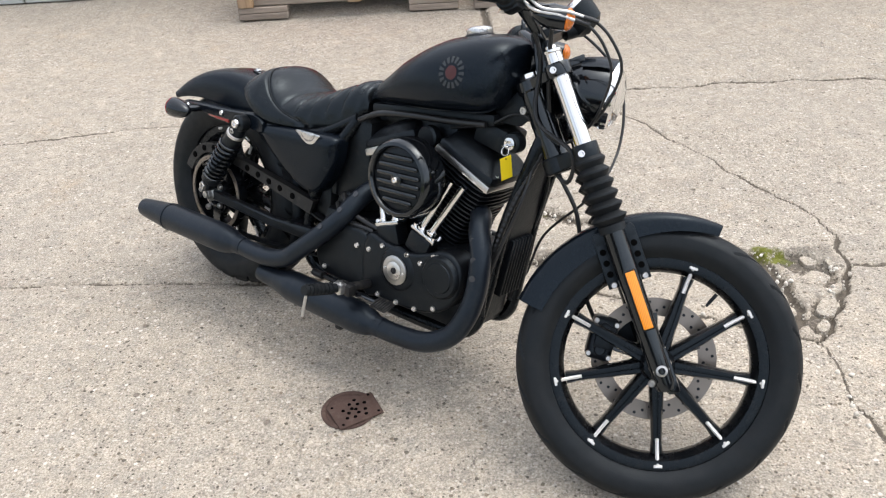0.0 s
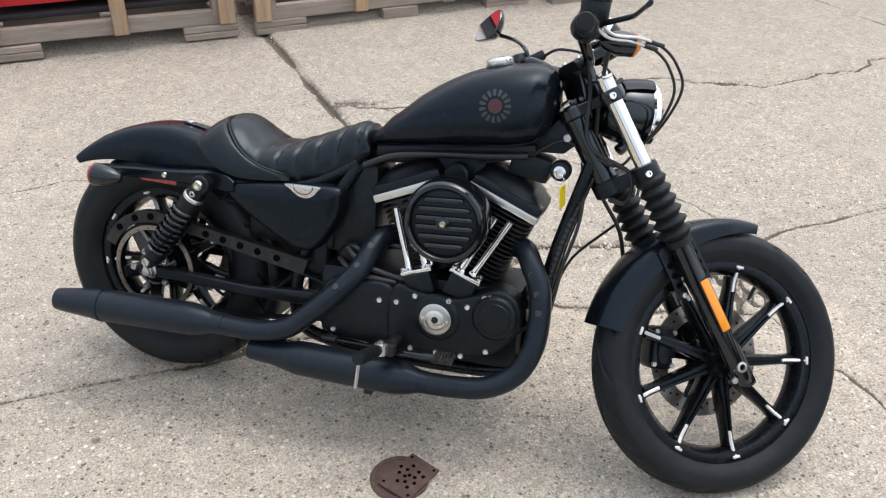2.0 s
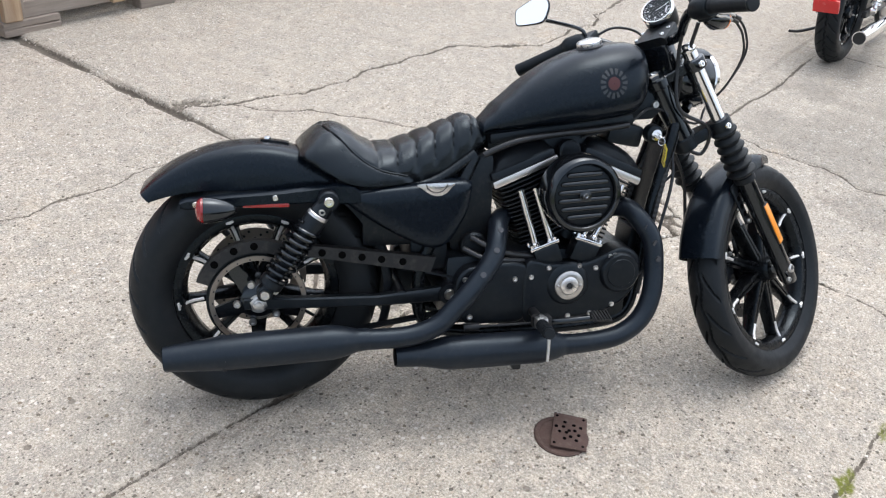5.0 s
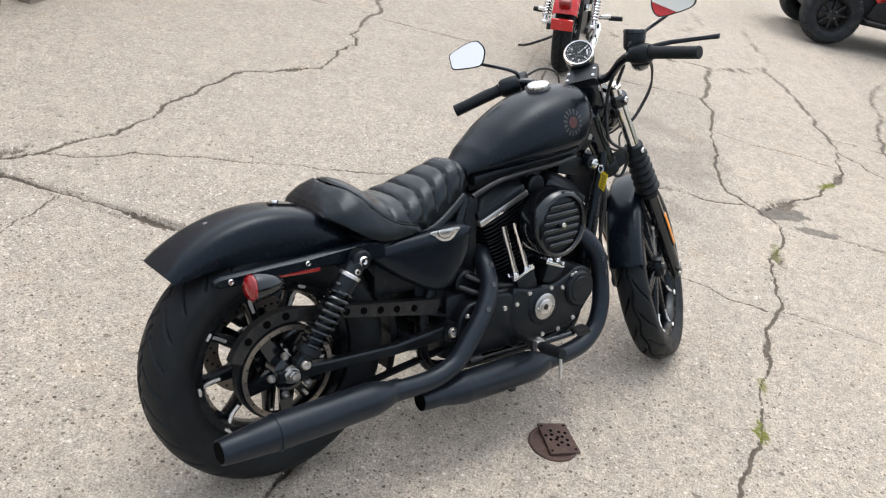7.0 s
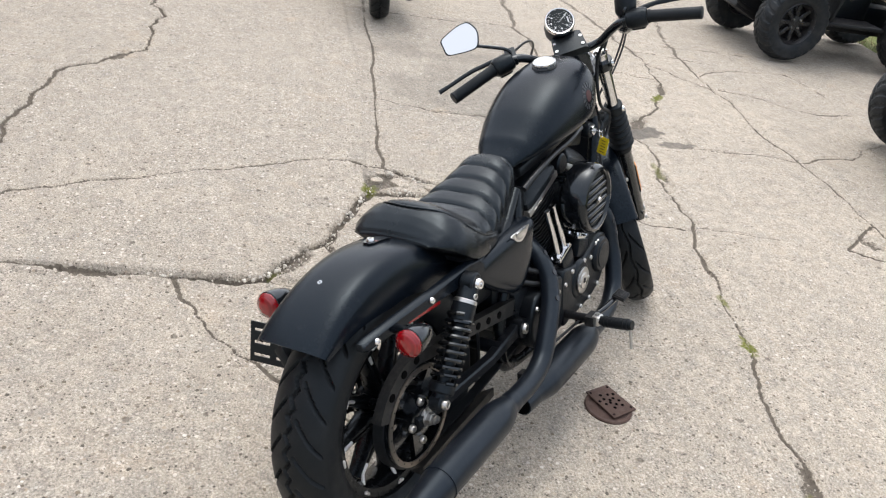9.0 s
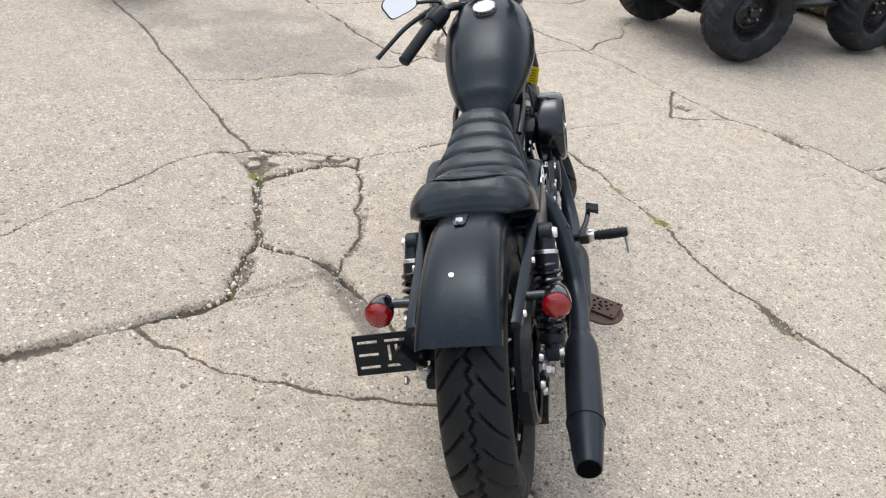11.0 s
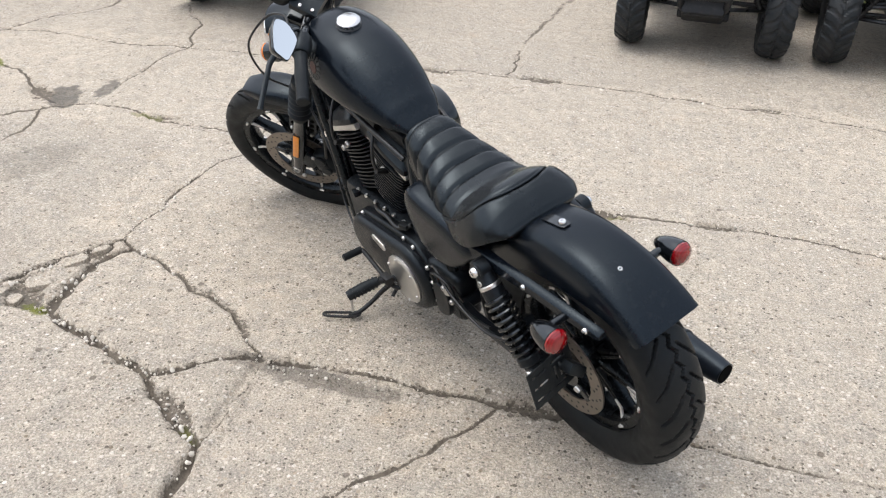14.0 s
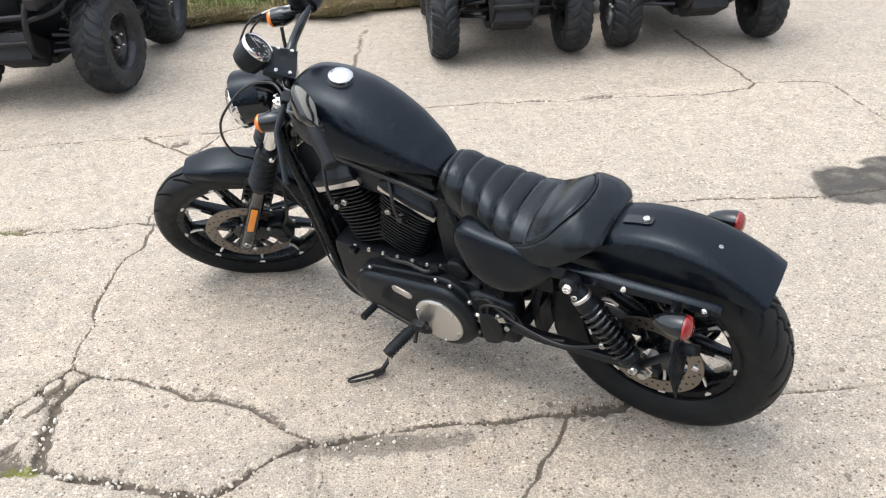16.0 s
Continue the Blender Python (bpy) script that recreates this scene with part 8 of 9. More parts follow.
# ---- quads, side-by-side and the red motorcycle -----------------------------------------------------
ATV_TYRE = rubber("knobbly_tyre_rubber", 0.013, 0.25)
ATV_PLASTIC = surface("matte_black_moulding", (0.012, 0.012, 0.013), 0.45, vary=0.25, grain=0.2, dust=0.07, Specular_IOR_Level=0.35)
ATV_STEEL = surface("black_powder_coat", (0.013, 0.013, 0.014), 0.3, vary=0.3, dust=0.15)


def camouflage(name):
    """Tan moulding printed with bark and leaf shapes in brown, black and pale grey."""
    m, t, p = shader(name)
    v = coords(t)
    tan, bark, dark, pale = (0.30, 0.255, 0.185), (0.13, 0.095, 0.06), (0.022, 0.020, 0.016), (0.50, 0.47, 0.40)
    col = mix(t, ramp(t, noisy(t, v, 9.0, 5.0, 0.6), [(0.50, 0.0), (0.54, 1.0)]), tan, bark)
    col = mix(t, ramp(t, noisy(t, v, 23.0, 5.0, 0.65), [(0.56, 0.0), (0.59, 1.0)]), col, dark)
    col = mix(t, ramp(t, noisy(t, v, 17.0, 6.0, 0.7), [(0.60, 0.0), (0.63, 1.0)]), col, pale)
    t.links.new(col, p.inputs["Base Color"])
    t.links.new(ramp(t, noisy(t, v, 30.0), [(0.3, 0.30), (0.7, 0.45)]), p.inputs["Roughness"])
    return m


CAMO = camouflage("tan_camouflage_plastic")
RED_BODY = surface("red_body_plastic", (0.55, 0.018, 0.02), 0.25, vary=0.08, coat=0.4)


def knobbly_tyre(r, w, rim):
    """A fat off-road tyre with slanted lugs moulded on it, turned about z."""
    hw = w / 2
    n, lugs = 288, 24
    across = [(a, r * 0.955 - hw * 0.50 * (1 - math.cos(radians(a))), hw * math.sin(radians(a))) for a in np.linspace(-88, 88, 29)]
    low = across[0][1]
    side = [(rim, hw * 0.70), (rim + 0.012, hw * 0.84), (rim + (low - rim) * 0.45, hw * 0.985), (rim + (low - rim) * 0.80, hw * 1.0)]
    inner = [(rim + 0.012, hw * 0.5), (rim + 0.02, 0.0), (rim + 0.012, -hw * 0.5)]
    rings = []
    for k in range(n):
        a = 2 * math.pi * k / n
        row = [(q, -z) for q, z in side]
        for deg, q, z in across:
            u = abs(deg) / 88
            lane = (k * lugs / n + (0.5 if deg > 0 else 0.0) + 1.25 * u + 0.2 * math.sin(5 * u)) % 1.0
            lug = 0.05 < u < 0.93 and lane < 0.64
            row.append((q + (0.0075 * (1 - 0.35 * u) if lug else 0.0), z + (math.copysign(0.004, deg) if lug and u > 0.7 else 0)))
        row += side[::-1] + inner
        rings.append([Vector((q * math.cos(a), q * math.sin(a), z)) for q, z in row])
    return Shape().rings(rings, joined=True)


def steel_rim(rim, w, spoked):
    I = Matrix.Identity(4)
    hw = w * 0.36
    s = Shape().ring([(rim + 0.004, -hw), (rim + 0.012, -hw - 0.006), (rim + 0.004, -hw - 0.012), (rim - 0.012, -hw + 0.01), (rim - 0.02, 0), (rim - 0.012, hw - 0.01), (rim + 0.004, hw + 0.012), (rim + 0.012, hw + 0.006), (rim + 0.004, hw)], I, 48)
    face = -hw * 0.35
    if spoked:
        s.lathe([(0.03, face - 0.03), (0.055, face - 0.026), (0.06, face), (0.05, face + 0.01)], I, 24)
        s.lathe([(0.05, face + 0.004), (rim * 0.6, face + 0.016), (rim - 0.010, face + 0.030), (rim - 0.010, face + 0.036), (0.05, face + 0.012)], I, 36)
    else:
        s.lathe([(0.035, face - 0.012), (0.06, face - 0.012), (0.075, face + 0.004), (rim * 0.62, face + 0.012), (rim * 0.66, face + 0.002), (rim * 0.71, face + 0.010), (rim * 0.76, face - 0.006), (rim * 0.81, face + 0.004), (rim * 0.86, face - 0.012), (rim * 0.91, face - 0.002), (rim - 0.008, face - 0.010), (rim - 0.008, face + 0.018), (0.035, face)], I, 40)
    for k in range(4):
        a = radians(90 * k + 45)
        s.cyl((0.045 * math.cos(a), 0.045 * math.sin(a), face - 0.03), (0.045 * math.cos(a), 0.045 * math.sin(a), face), 0.008, 6)
    s.cyl((0, 0, face - 0.036), (0, 0, face), 0.026, 16, edge=0.004)
    return s


WHEEL_MESH = {}


def offroad_wheel(parent, at, r, w, side, steer, spoked):
    key = (r, w, spoked)
    if key not in WHEEL_MESH:
        a, b = knobbly_tyre(r, w, r * 0.50).mesh("tyre", 30), steel_rim(r * 0.50, w, spoked).mesh("rim")
        a.materials.append(ATV_TYRE)
        b.materials.append(ATV_STEEL)
        spoke = Shape().box((r * 0.50 - 0.05, 0.034, 0.022), Matrix.Translation((0.5 * (r * 0.50 + 0.045), 0, -w * 0.36 * 0.35 - 0.012)), 0.006, 1).mesh("spoke")
        spoke.materials.append(ATV_STEEL)
        WHEEL_MESH[key] = (a, b, spoke)
    # own -z points outwards
    m = pose(*at, 0, 0, steer) @ (Matrix(((0, 0, -side, 0), (side, 0, 0, 0), (0, -1, 0, 0), (0, 0, 0, 1))))
    rim = part("wheel", WHEEL_MESH[key][1], ATV_STEEL, parent, "black off-road wheel", m)
    part("tyre", WHEEL_MESH[key][0], ATV_TYRE, rim, "black knobbly tyre")
    for k in range(8 if spoked else 0):
        part("spoke", WHEEL_MESH[key][2], ATV_STEEL, rim, "", pose(0, 0, 0, 0, 0, 45 * k))
    face = -w * 0.36 * 0.35
    for k in range(4):
        a = radians(90 * k + 45)
        part("lug_nut", Shape().lathe([(0.009, face - 0.026), (0.009, face - 0.040), (0.005, face - 0.046), (0.001, face - 0.047)], Matrix.Translation((0.045 * math.cos(a), 0.045 * math.sin(a), 0)), 8), STEEL, rim, "bright lug nut")


def coil(a, b, r, turns, wire):
    a, b = Vector(a), Vector(b)
    m, L = axis(a, b - a), (b - a).length
    return [m @ Vector((r * math.cos(2 * math.pi * k / 12), r * math.sin(2 * math.pi * k / 12), L * k / (12 * turns))) for k in range(int(12 * turns) + 1)]


def quad(place, body, track, base, r, w, spoked, label, steer=0.0, ride=0.0):
    """A quad bike: own y forward, front axle at the origin."""
    ob = thing("quad_bike", place, label, "quad bike", "parked quads")
    hx = track / 2
    for side in (-1, 1):
        offroad_wheel(ob, (side * hx, 0, r), r, w * 0.92, side, steer, spoked)
        offroad_wheel(ob, (side * hx, -base, r), r, w * 1.1, side, 0, spoked)
        for y in (0, -base):
            arm = Shape()
            for dz, dy in ((0.04, 0.10), (0.04, -0.10), (0.13, 0.07), (0.13, -0.07)):
                arm.tube([(side * 0.14, y + dy, r - 0.06 + dz), (side * (hx - w * 0.42), y + dy * 0.12, r - 0.05 + dz * 0.7)], 0.013, 8)
            arm.cyl((side * 0.12, y, r), (side * (hx - w * 0.3), y, r), 0.014, 10)
            part("suspension_arm", arm, ATV_STEEL, ob, "black suspension arms")
            sh = Shape().cyl((side * 0.16, y + 0.03, r + 0.30), (side * (hx - w * 0.55), y + 0.03, r - 0.01), 0.016, 10)
            sh.tube(coil((side * 0.175, y + 0.03, r + 0.27), (side * (hx - w * 0.6), y + 0.03, r + 0.03), 0.030, 8, 0.005), 0.0055, 6)
            part("coil_shock", sh, ATV_STEEL, ob, "black coil shock")
    skid = Shape().box((0.30, base + 0.20, 0.05), Matrix.Translation((0, -base / 2, r - 0.07)), 0.015)
    skid.box((0.24, 0.25, 0.16), pose(0, 0.20, r + 0.02, 25, 0, 0), 0.02)
    part("skid_plate", skid, ATV_PLASTIC, ob, "black skid plate")
    part("engine", Shape().box((0.34, 0.55, 0.34), Matrix.Translation((0, -base * 0.5, r + 0.14)), 0.04).box((0.22, 0.3, 0.2), Matrix.Translation((0, -base * 0.88, r + 0.04)), 0.03), CAST_BLACK, ob, "black engine block")
    # front bumper and headlamp nose
    bp = Shape()
    for side in (-1, 1):
        bp.tube([(side * 0.11, 0.18, r - 0.02), (side * 0.13, 0.34, r + 0.06), (side * 0.15, 0.36, r + 0.26), (side * 0.20, 0.28, r + 0.40)], 0.019, 10, 5)
        bp.tube([(side * 0.15, 0.36, r + 0.22), (side * 0.30, 0.31, r + 0.26), (side * 0.34, 0.20, r + 0.32)], 0.016, 10, 5)
    for z in (0.10, 0.24):
        bp.tube([(-0.145, 0.355, r + z), (0, 0.375, r + z), (0.145, 0.355, r + z)], 0.017, 10, 4)
    bp.box((0.22, 0.03, 0.12), pose(0, 0.30, r + 0.04, 18, 0, 0), 0.01)
    for side in (-1, 1):
        bp.box((0.085, 0.15, 0.075), pose(side * 0.235, 0.345, r + 0.33, -12, 0, side * 18), 0.020, 3).box((0.10, 0.24, 0.060), pose(side * 0.315, 0.235, r + 0.345, 4, 0, side * 24), 0.020, 3)
    part("front_bumper", bp, ATV_PLASTIC, ob, "black tubular front bumper")
    for side in (-1, 1):
        # fenders: arched sheets over each wheel
        for y, q in ((0.0, 1), (-base, -1)):
            rows = []
            for a in np.linspace(-62, 24, 13) if q > 0 else np.linspace(-62, 62, 15):
                c, s_ = math.cos(radians(a)), math.sin(radians(a))
                ra = r + 0.17
                rows.append([Vector((side * x, y + s_ * (ra + dx), r + c * (ra + dx) + 0.03)) for x, dx in ((0.20, 0.05), (0.32, 0.045), (hx + w * 0.25, 0.02), (hx + w * 0.42, -0.03), (hx + w * 0.40, -0.036), (0.20, 0.035))])
            fe = part("fender", Shape().rings(rows), body, ob, "moulded fender")
            lip = [0.5 * (row[3] + row[4]) for row in rows]
            part("fender_flare", Shape().tube(lip, 0.016, 8), ATV_PLASTIC, fe, "black fender flare")
        part("foot_well", Shape().box((0.26, base - 2 * r - 0.02, 0.03), Matrix.Translation((side * 0.32, -base / 2, r + 0.02)), 0.01).box((0.22, 0.03, 0.22), pose(side * 0.32, -r - 0.06, r + 0.12, 12, 0, 0), 0.01), ATV_PLASTIC, ob, "black foot well")
        part("headlight", Shape().ball((side * 0.185, 0.292, r + 0.425), 0.055, 14, (1.2, 0.6, 0.8)), CHROME, ob, "bright headlight")
        part("side_marker", Shape().box((0.07, 0.012, 0.03), pose(side * 0.285, 0.300, r + 0.455, 0, 0, -side * 12), 0.004), AMBER, ob, "amber marker")
    part("front_fascia", Shape().box((0.60, 0.14, 0.13), pose(0, 0.235, r + 0.425, 10, 0, 0), 0.035, 3), body, ob, "moulded front fascia")
    part("hood", Shape().box((0.46, 0.62, 0.20), pose(0, 0.02, r + 0.44, 8, 0, 0), 0.07, 3), body, ob, "moulded front hood")
    part("seat", Shape().box((0.34, 0.70, 0.16), Matrix.Translation((0, -base * 0.66, r + 0.47)), 0.06, 3), LEATHER, ob, "black quad seat")
    rk = Shape()
    for k in range(5):
        rk.tube([(-0.32 + 0.16 * k, 0.26, r + 0.58), (-0.32 + 0.16 * k, -0.18, r + 0.60)], 0.009, 8)
    rk.tube([(-0.36, 0.26, r + 0.575), (0.36, 0.26, r + 0.575)], 0.011, 8).tube([(-0.36, -0.18, r + 0.595), (0.36, -0.18, r + 0.595)], 0.011, 8)
    part("luggage_rack", rk, ATV_STEEL, ob, "black front rack")
    hb = Shape().tube([(-0.38, -0.36, r + 0.76), (-0.20, -0.28, r + 0.76), (-0.08, -0.24, r + 0.66), (0.08, -0.24, r + 0.66), (0.20, -0.28, r + 0.76), (0.38, -0.36, r + 0.76)], 0.0125, 10, 5)
    hb.tube([(0, -0.24, r + 0.66), (0, -0.10, r + 0.42)], 0.02, 10)
    part("handlebar", hb, ATV_STEEL, ob, "black handlebar")
    return ob


quad(pose(4.641, -1.197, 0, 0, 0, 3), CAMO, 0.88, 1.20, 0.318, 0.215, True, "camouflage quad bike with black bumper and knobbly tyres", 4)
quad(pose(1.905, -1.08, 0, 0, 0, -6), ATV_PLASTIC, 0.88, 1.12, 0.315, 0.215, False, "dark quad bike with black steel wheels by the grass", -8)
quad(pose(-0.967, -1.167, 0, 0, 0, -4), ATV_PLASTIC, 0.83, 1.12, 0.300, 0.180, False, "black quad bike with low skid plate beside another quad", 2)
quad(pose(-2.189, -1.144, 0, 0, 0, -3), ATV_PLASTIC, 0.94, 1.15, 0.300, 0.185, False, "dark quad bike with arrow-tread tyres beside another quad", -3)


def side_by_side(place):
    ob = thing("side_by_side", place, "red and black side-by-side utility vehicle on black wheels", "utility vehicle")
    r, w, hx, base = 0.325, 0.25, 0.575, 1.62
    for side in (-1, 1):
        offroad_wheel(ob, (side * hx, 0, r), r, w, side, 0, True)
        offroad_wheel(ob, (side * hx, -base, r), r, w, side, 0, True)
        arm = Shape()
        for y in (0, -base):
            arm.tube([(side * 0.2, y + 0.1, r - 0.04), (side * 0.48, y, r - 0.02)], 0.018, 8).tube([(side * 0.2, y - 0.1, r + 0.06), (side * 0.48, y, r + 0.04)], 0.018, 8)
        part("suspension_arm", arm, ATV_STEEL, ob, "black suspension arms")
        panel = Shape().prism([(0.44, 0.62), (0.30, 0.82), (-0.52, 0.98), (-0.56, 0.60), (-0.40, 0.52), (-0.25, 0.68), (0.22, 0.68)], -0.02, 0.02, Matrix(((0, 0, side, side * 0.62), (1, 0, 0, 0), (0, 1, 0, 0), (0, 0, 0, 1))), 0.008)
        part("front_side_panel", panel, RED_BODY, ob, "red front side panel")
        sill = Shape().prism([(-0.34, 0.38), (-0.40, 0.58), (-0.62, 0.64), (-1.05, 0.62), (-1.24, 0.54), (-1.28, 0.40), (-1.10, 0.36), (-0.45, 0.35)], -0.02, 0.02, Matrix(((0, 0, side, side * 0.62), (1, 0, 0, 0), (0, 1, 0, 0), (0, 0, 0, 1))), 0.008)
        part("rocker_panel", sill, ATV_PLASTIC, ob, "black rocker panel")
        part("side_step", Shape().tube([(side * 0.56, -0.34, 0.34), (side * 0.66, -0.42, 0.33), (side * 0.66, -1.16, 0.33), (side * 0.56, -1.26, 0.34)], 0.020, 10, 4), ATV_STEEL, ob, "black tubular side step")
        door = Shape().prism([(-0.50, 0.66), (-0.56, 0.96), (-0.80, 1.00), (-1.10, 0.98), (-1.22, 0.92), (-1.10, 0.66)], -0.018, 0.018, Matrix(((0, 0, side, side * 0.60), (1, 0, 0, 0), (0, 1, 0, 0), (0, 0, 0, 1))), 0.012)
        part("door", door, ATV_PLASTIC, ob, "black moulded half door")
        bed = Shape().prism([(-1.06, 0.64), (-1.20, 0.98), (-2.10, 0.98), (-2.12, 0.66), (-1.98, 0.66), (-1.85, 0.74), (-1.42, 0.74), (-1.28, 0.62)], -0.02, 0.02, Matrix(((0, 0, side, side * 0.61), (1, 0, 0, 0), (0, 1, 0, 0), (0, 0, 0, 1))), 0.008)
        part("bed_side", bed, RED_BODY, ob, "red cargo bed side")
        cage = Shape().tube([(side * 0.60, -0.30, 0.92), (side * 0.56, -0.62, 1.75), (side * 0.56, -1.35, 1.80), (side * 0.60, -1.50, 0.95)], 0.024, 12, 6)
        part("roll_bar", cage, ATV_STEEL, ob, "black roll cage bar")
    part("tub", Shape().box((1.12, 2.1, 0.30), Matrix.Translation((0, -0.85, 0.42)), 0.05).box((1.0, 0.7, 0.30), Matrix.Translation((0, 0.02, 0.72)), 0.08), ATV_PLASTIC, ob, "black tub and floor")
    part("hood", Shape().box((1.02, 0.75, 0.14), pose(0, 0.0, 0.88, -8, 0, 0), 0.05, 3), RED_BODY, ob, "red hood")
    part("bench_seat", Shape().box((1.08, 0.42, 0.16), Matrix.Translation((0, -0.98, 0.66)), 0.05).box((1.08, 0.14, 0.50), pose(0, -1.22, 0.94, 10, 0, 0), 0.05), LEATHER, ob, "black bench seat")
    part("front_bumper", Shape().box((0.9, 0.08, 0.22), Matrix.Translation((0, 0.48, 0.50)), 0.03), ATV_PLASTIC, ob, "black front bumper")


side_by_side(pose(8.172, -0.288, 0, 0, 0, 4))


def red_cruiser(place):
    """The red motorcycle seen from behind, on its stand: own x forward, rear axle above the origin."""
    ob = thing("red_motorcycle", place, "red cruiser motorcycle with chrome shocks on its side stand", "motorcycle")
    place_r = Matrix.Translation((0, 0, 0.312)) @ TO_Y
    wheel("rear_wheel", ob, place_r, 0.316, 0.135, 0.203, 0.085, 9, 0.3, "rear", "black rear wheel")
    wheel("front_wheel", ob, Matrix.Translation((1.52, 0, 0.325)) @ TO_Y, 0.325, 0.10, 0.241, 0.066, 9, 0.1, "front", "black front wheel")
    def taper(u, sk, hf):
        return sk * (1 - 0.2 * u), hf
    part("rear_fender", fender_arc((0, 0, 0.312), 0.385, -40, 66, 0.086, 0.10, 40, taper=taper), RED_BODY, ob, "glossy red rear fender", angle=50)
    part("plate_mount", Shape().box((0.02, 0.15, 0.08), pose(-0.375, 0, 0.40, 0, -18, 0), 0.006), RED_BODY, ob, "red plate mount")
    part("tail_light", Shape().box((0.05, 0.085, 0.06), pose(-0.345, 0, 0.535, 0, -38, 0), 0.018, 3), RED_LENS, ob, "red tail light")
    for side in (-1, 1):
        top, low = Vector((0.17, side * 0.165, 0.58)), Vector((0.015, side * 0.172, 0.33))
        s = Shape().cyl(top, low, 0.016, 16).cyl(top - Y * 0.016, top + Y * 0.016, 0.022, 16).cyl(low - Y * 0.016, low + Y * 0.016, 0.018, 16).cyl(top, top + (low - top) * 0.22, 0.027, 20)
        sh = part("shock_absorber", s, CHROME, ob, "chrome rear shock")
        part("spring", Shape().tube(coil(top + (low - top) * 0.2, top + (low - top) * 0.88, 0.028, 9, 0.005), 0.005, 7), CHROME, sh, "chrome coil spring")
        part("fender_strut", Shape().box((0.44, 0.018, 0.045), Matrix.Translation((0.03, side * 0.125, 0.595)), 0.006), CHROME, ob, "chrome fender strut")
        c = Vector((-0.16, side * 0.175, 0.60))
        bullet_signal("turn_signal", c, (-1, 0, 0), AMBER, "amber lens", ob, 0.032, stalk=(c + Vector((0.03, -side * 0.02, 0)), c + Vector((0.03, -side * 0.06, 0))))
        part("swingarm", Shape().box((0.52, 0.03, 0.045), Matrix.Translation((0.22, side * 0.135, 0.310)), 0.008), ATV_STEEL, ob, "black swingarm")
        part("foot_peg", Shape().tube([(0.55, side * 0.14, 0.30), (0.55, side * 0.24, 0.31)], 0.010, 10).cyl((0.55, side * 0.24, 0.31), (0.55, side * 0.345, 0.315), 0.018, 14, edge=0.003), GRIP, ob, "black foot peg")
        part("passenger_peg", Shape().tube([(0.30, side * 0.15, 0.34), (0.30, side * 0.20, 0.36)], 0.009, 8).cyl((0.30, side * 0.20, 0.36), (0.30, side * 0.27, 0.37), 0.014, 12, edge=0.003), CHROME, ob, "chrome passenger peg")
        part("fork_leg", Shape().cyl((1.52, side * 0.09, 0.32), (1.17, side * 0.09, 0.90), 0.022, 18), CHROME, ob, "chrome fork leg")
        part("mirror", Shape().tube([(1.02, side * 0.22, 1.0), (1.05, side * 0.27, 1.13)], 0.006, 8).ball((1.04, side * 0.29, 1.16), 0.05, 14, (0.3, 1.1, 0.7)), CHROME, ob, "chrome mirror")
    part("muffler", Shape().tube([(0.55, -0.17, 0.25), (0.40, -0.18, 0.215), (0.0, -0.19, 0.215), (-0.28, -0.195, 0.22)], [0.022, 0.030, 0.044, 0.042], 20, 5), CHROME, ob, "chrome muffler")
    part("muffler_mouth", Shape().cyl((-0.279, -0.195, 0.22), (-0.283, -0.195, 0.22), 0.036, 20), CABLE, ob)
    part("belt_guard", Shape().box((0.34, 0.03, 0.05), pose(0.16, -0.11, 0.44, 0, 8, 0), 0.008), CHROME, ob, "chrome belt guard")
    part("engine", Shape().box((0.46, 0.26, 0.26), Matrix.Translation((0.80, 0, 0.31)), 0.05, 3).box((0.20, 0.16, 0.30), pose(0.68, 0, 0.54, 0, -22, 0), 0.03).box((0.20, 0.16, 0.30), pose(0.95, 0, 0.54, 0, 22, 0), 0.03), ALLOY, ob, "silver engine")
    part("chassis", Shape().tube([(1.15, 0, 0.82), (0.7, 0, 0.72), (0.45, 0, 0.62), (0.2, 0, 0.58)], 0.024, 12, 5).tube([(1.13, 0.05, 0.75), (1.05, 0.07, 0.25), (0.9, 0.1, 0.16), (0.45, 0.11, 0.17), (0.42, 0.1, 0.5)], 0.016, 10, 5).tube([(1.13, -0.05, 0.75), (1.05, -0.07, 0.25), (0.9, -0.1, 0.16), (0.45, -0.11, 0.17), (0.42, -0.1, 0.5)], 0.016, 10, 5), ATV_STEEL, ob, "black frame")
    rows = []
    for x in np.linspace(0.585, 1.02, 22):
        rows.append([tank_point(x, 2 * math.pi * k / 32) for k in range(32)])
    part("fuel_tank", Shape().rings(rows), RED_BODY, ob, "glossy red fuel tank", angle=60)
    rows = []
    for x in np.linspace(0.104, 0.578, 24):
        rows.append([seat_point(x, j / 20) for j in range(21)] + [Vector((x, 0, 0.59))])
    part("seat", Shape().rings(rows), LEATHER, ob, "black seat", angle=60)
    part("handlebar", Shape().tube([(0.93, 0.38, 1.0), (1.0, 0.2, 1.02), (1.1, 0.08, 0.92), (1.1, -0.08, 0.92), (1.0, -0.2, 1.02), (0.93, -0.38, 1.0)], 0.0127, 12, 5), CHROME, ob, "chrome handlebar")
    part("headlight", Shape().lathe([(0.02, -0.09), (0.06, -0.06), (0.08, 0.0), (0.07, 0.02), (0.001, 0.03)], axis((1.25, 0, 0.86), X), 24), CHROME, ob, "chrome headlight")
    part("front_fender", fender_arc((1.52, 0, 0.325), 0.353, -40, 46, 0.064, 0.055, 30), RED_BODY, ob, "red front fender", angle=50)
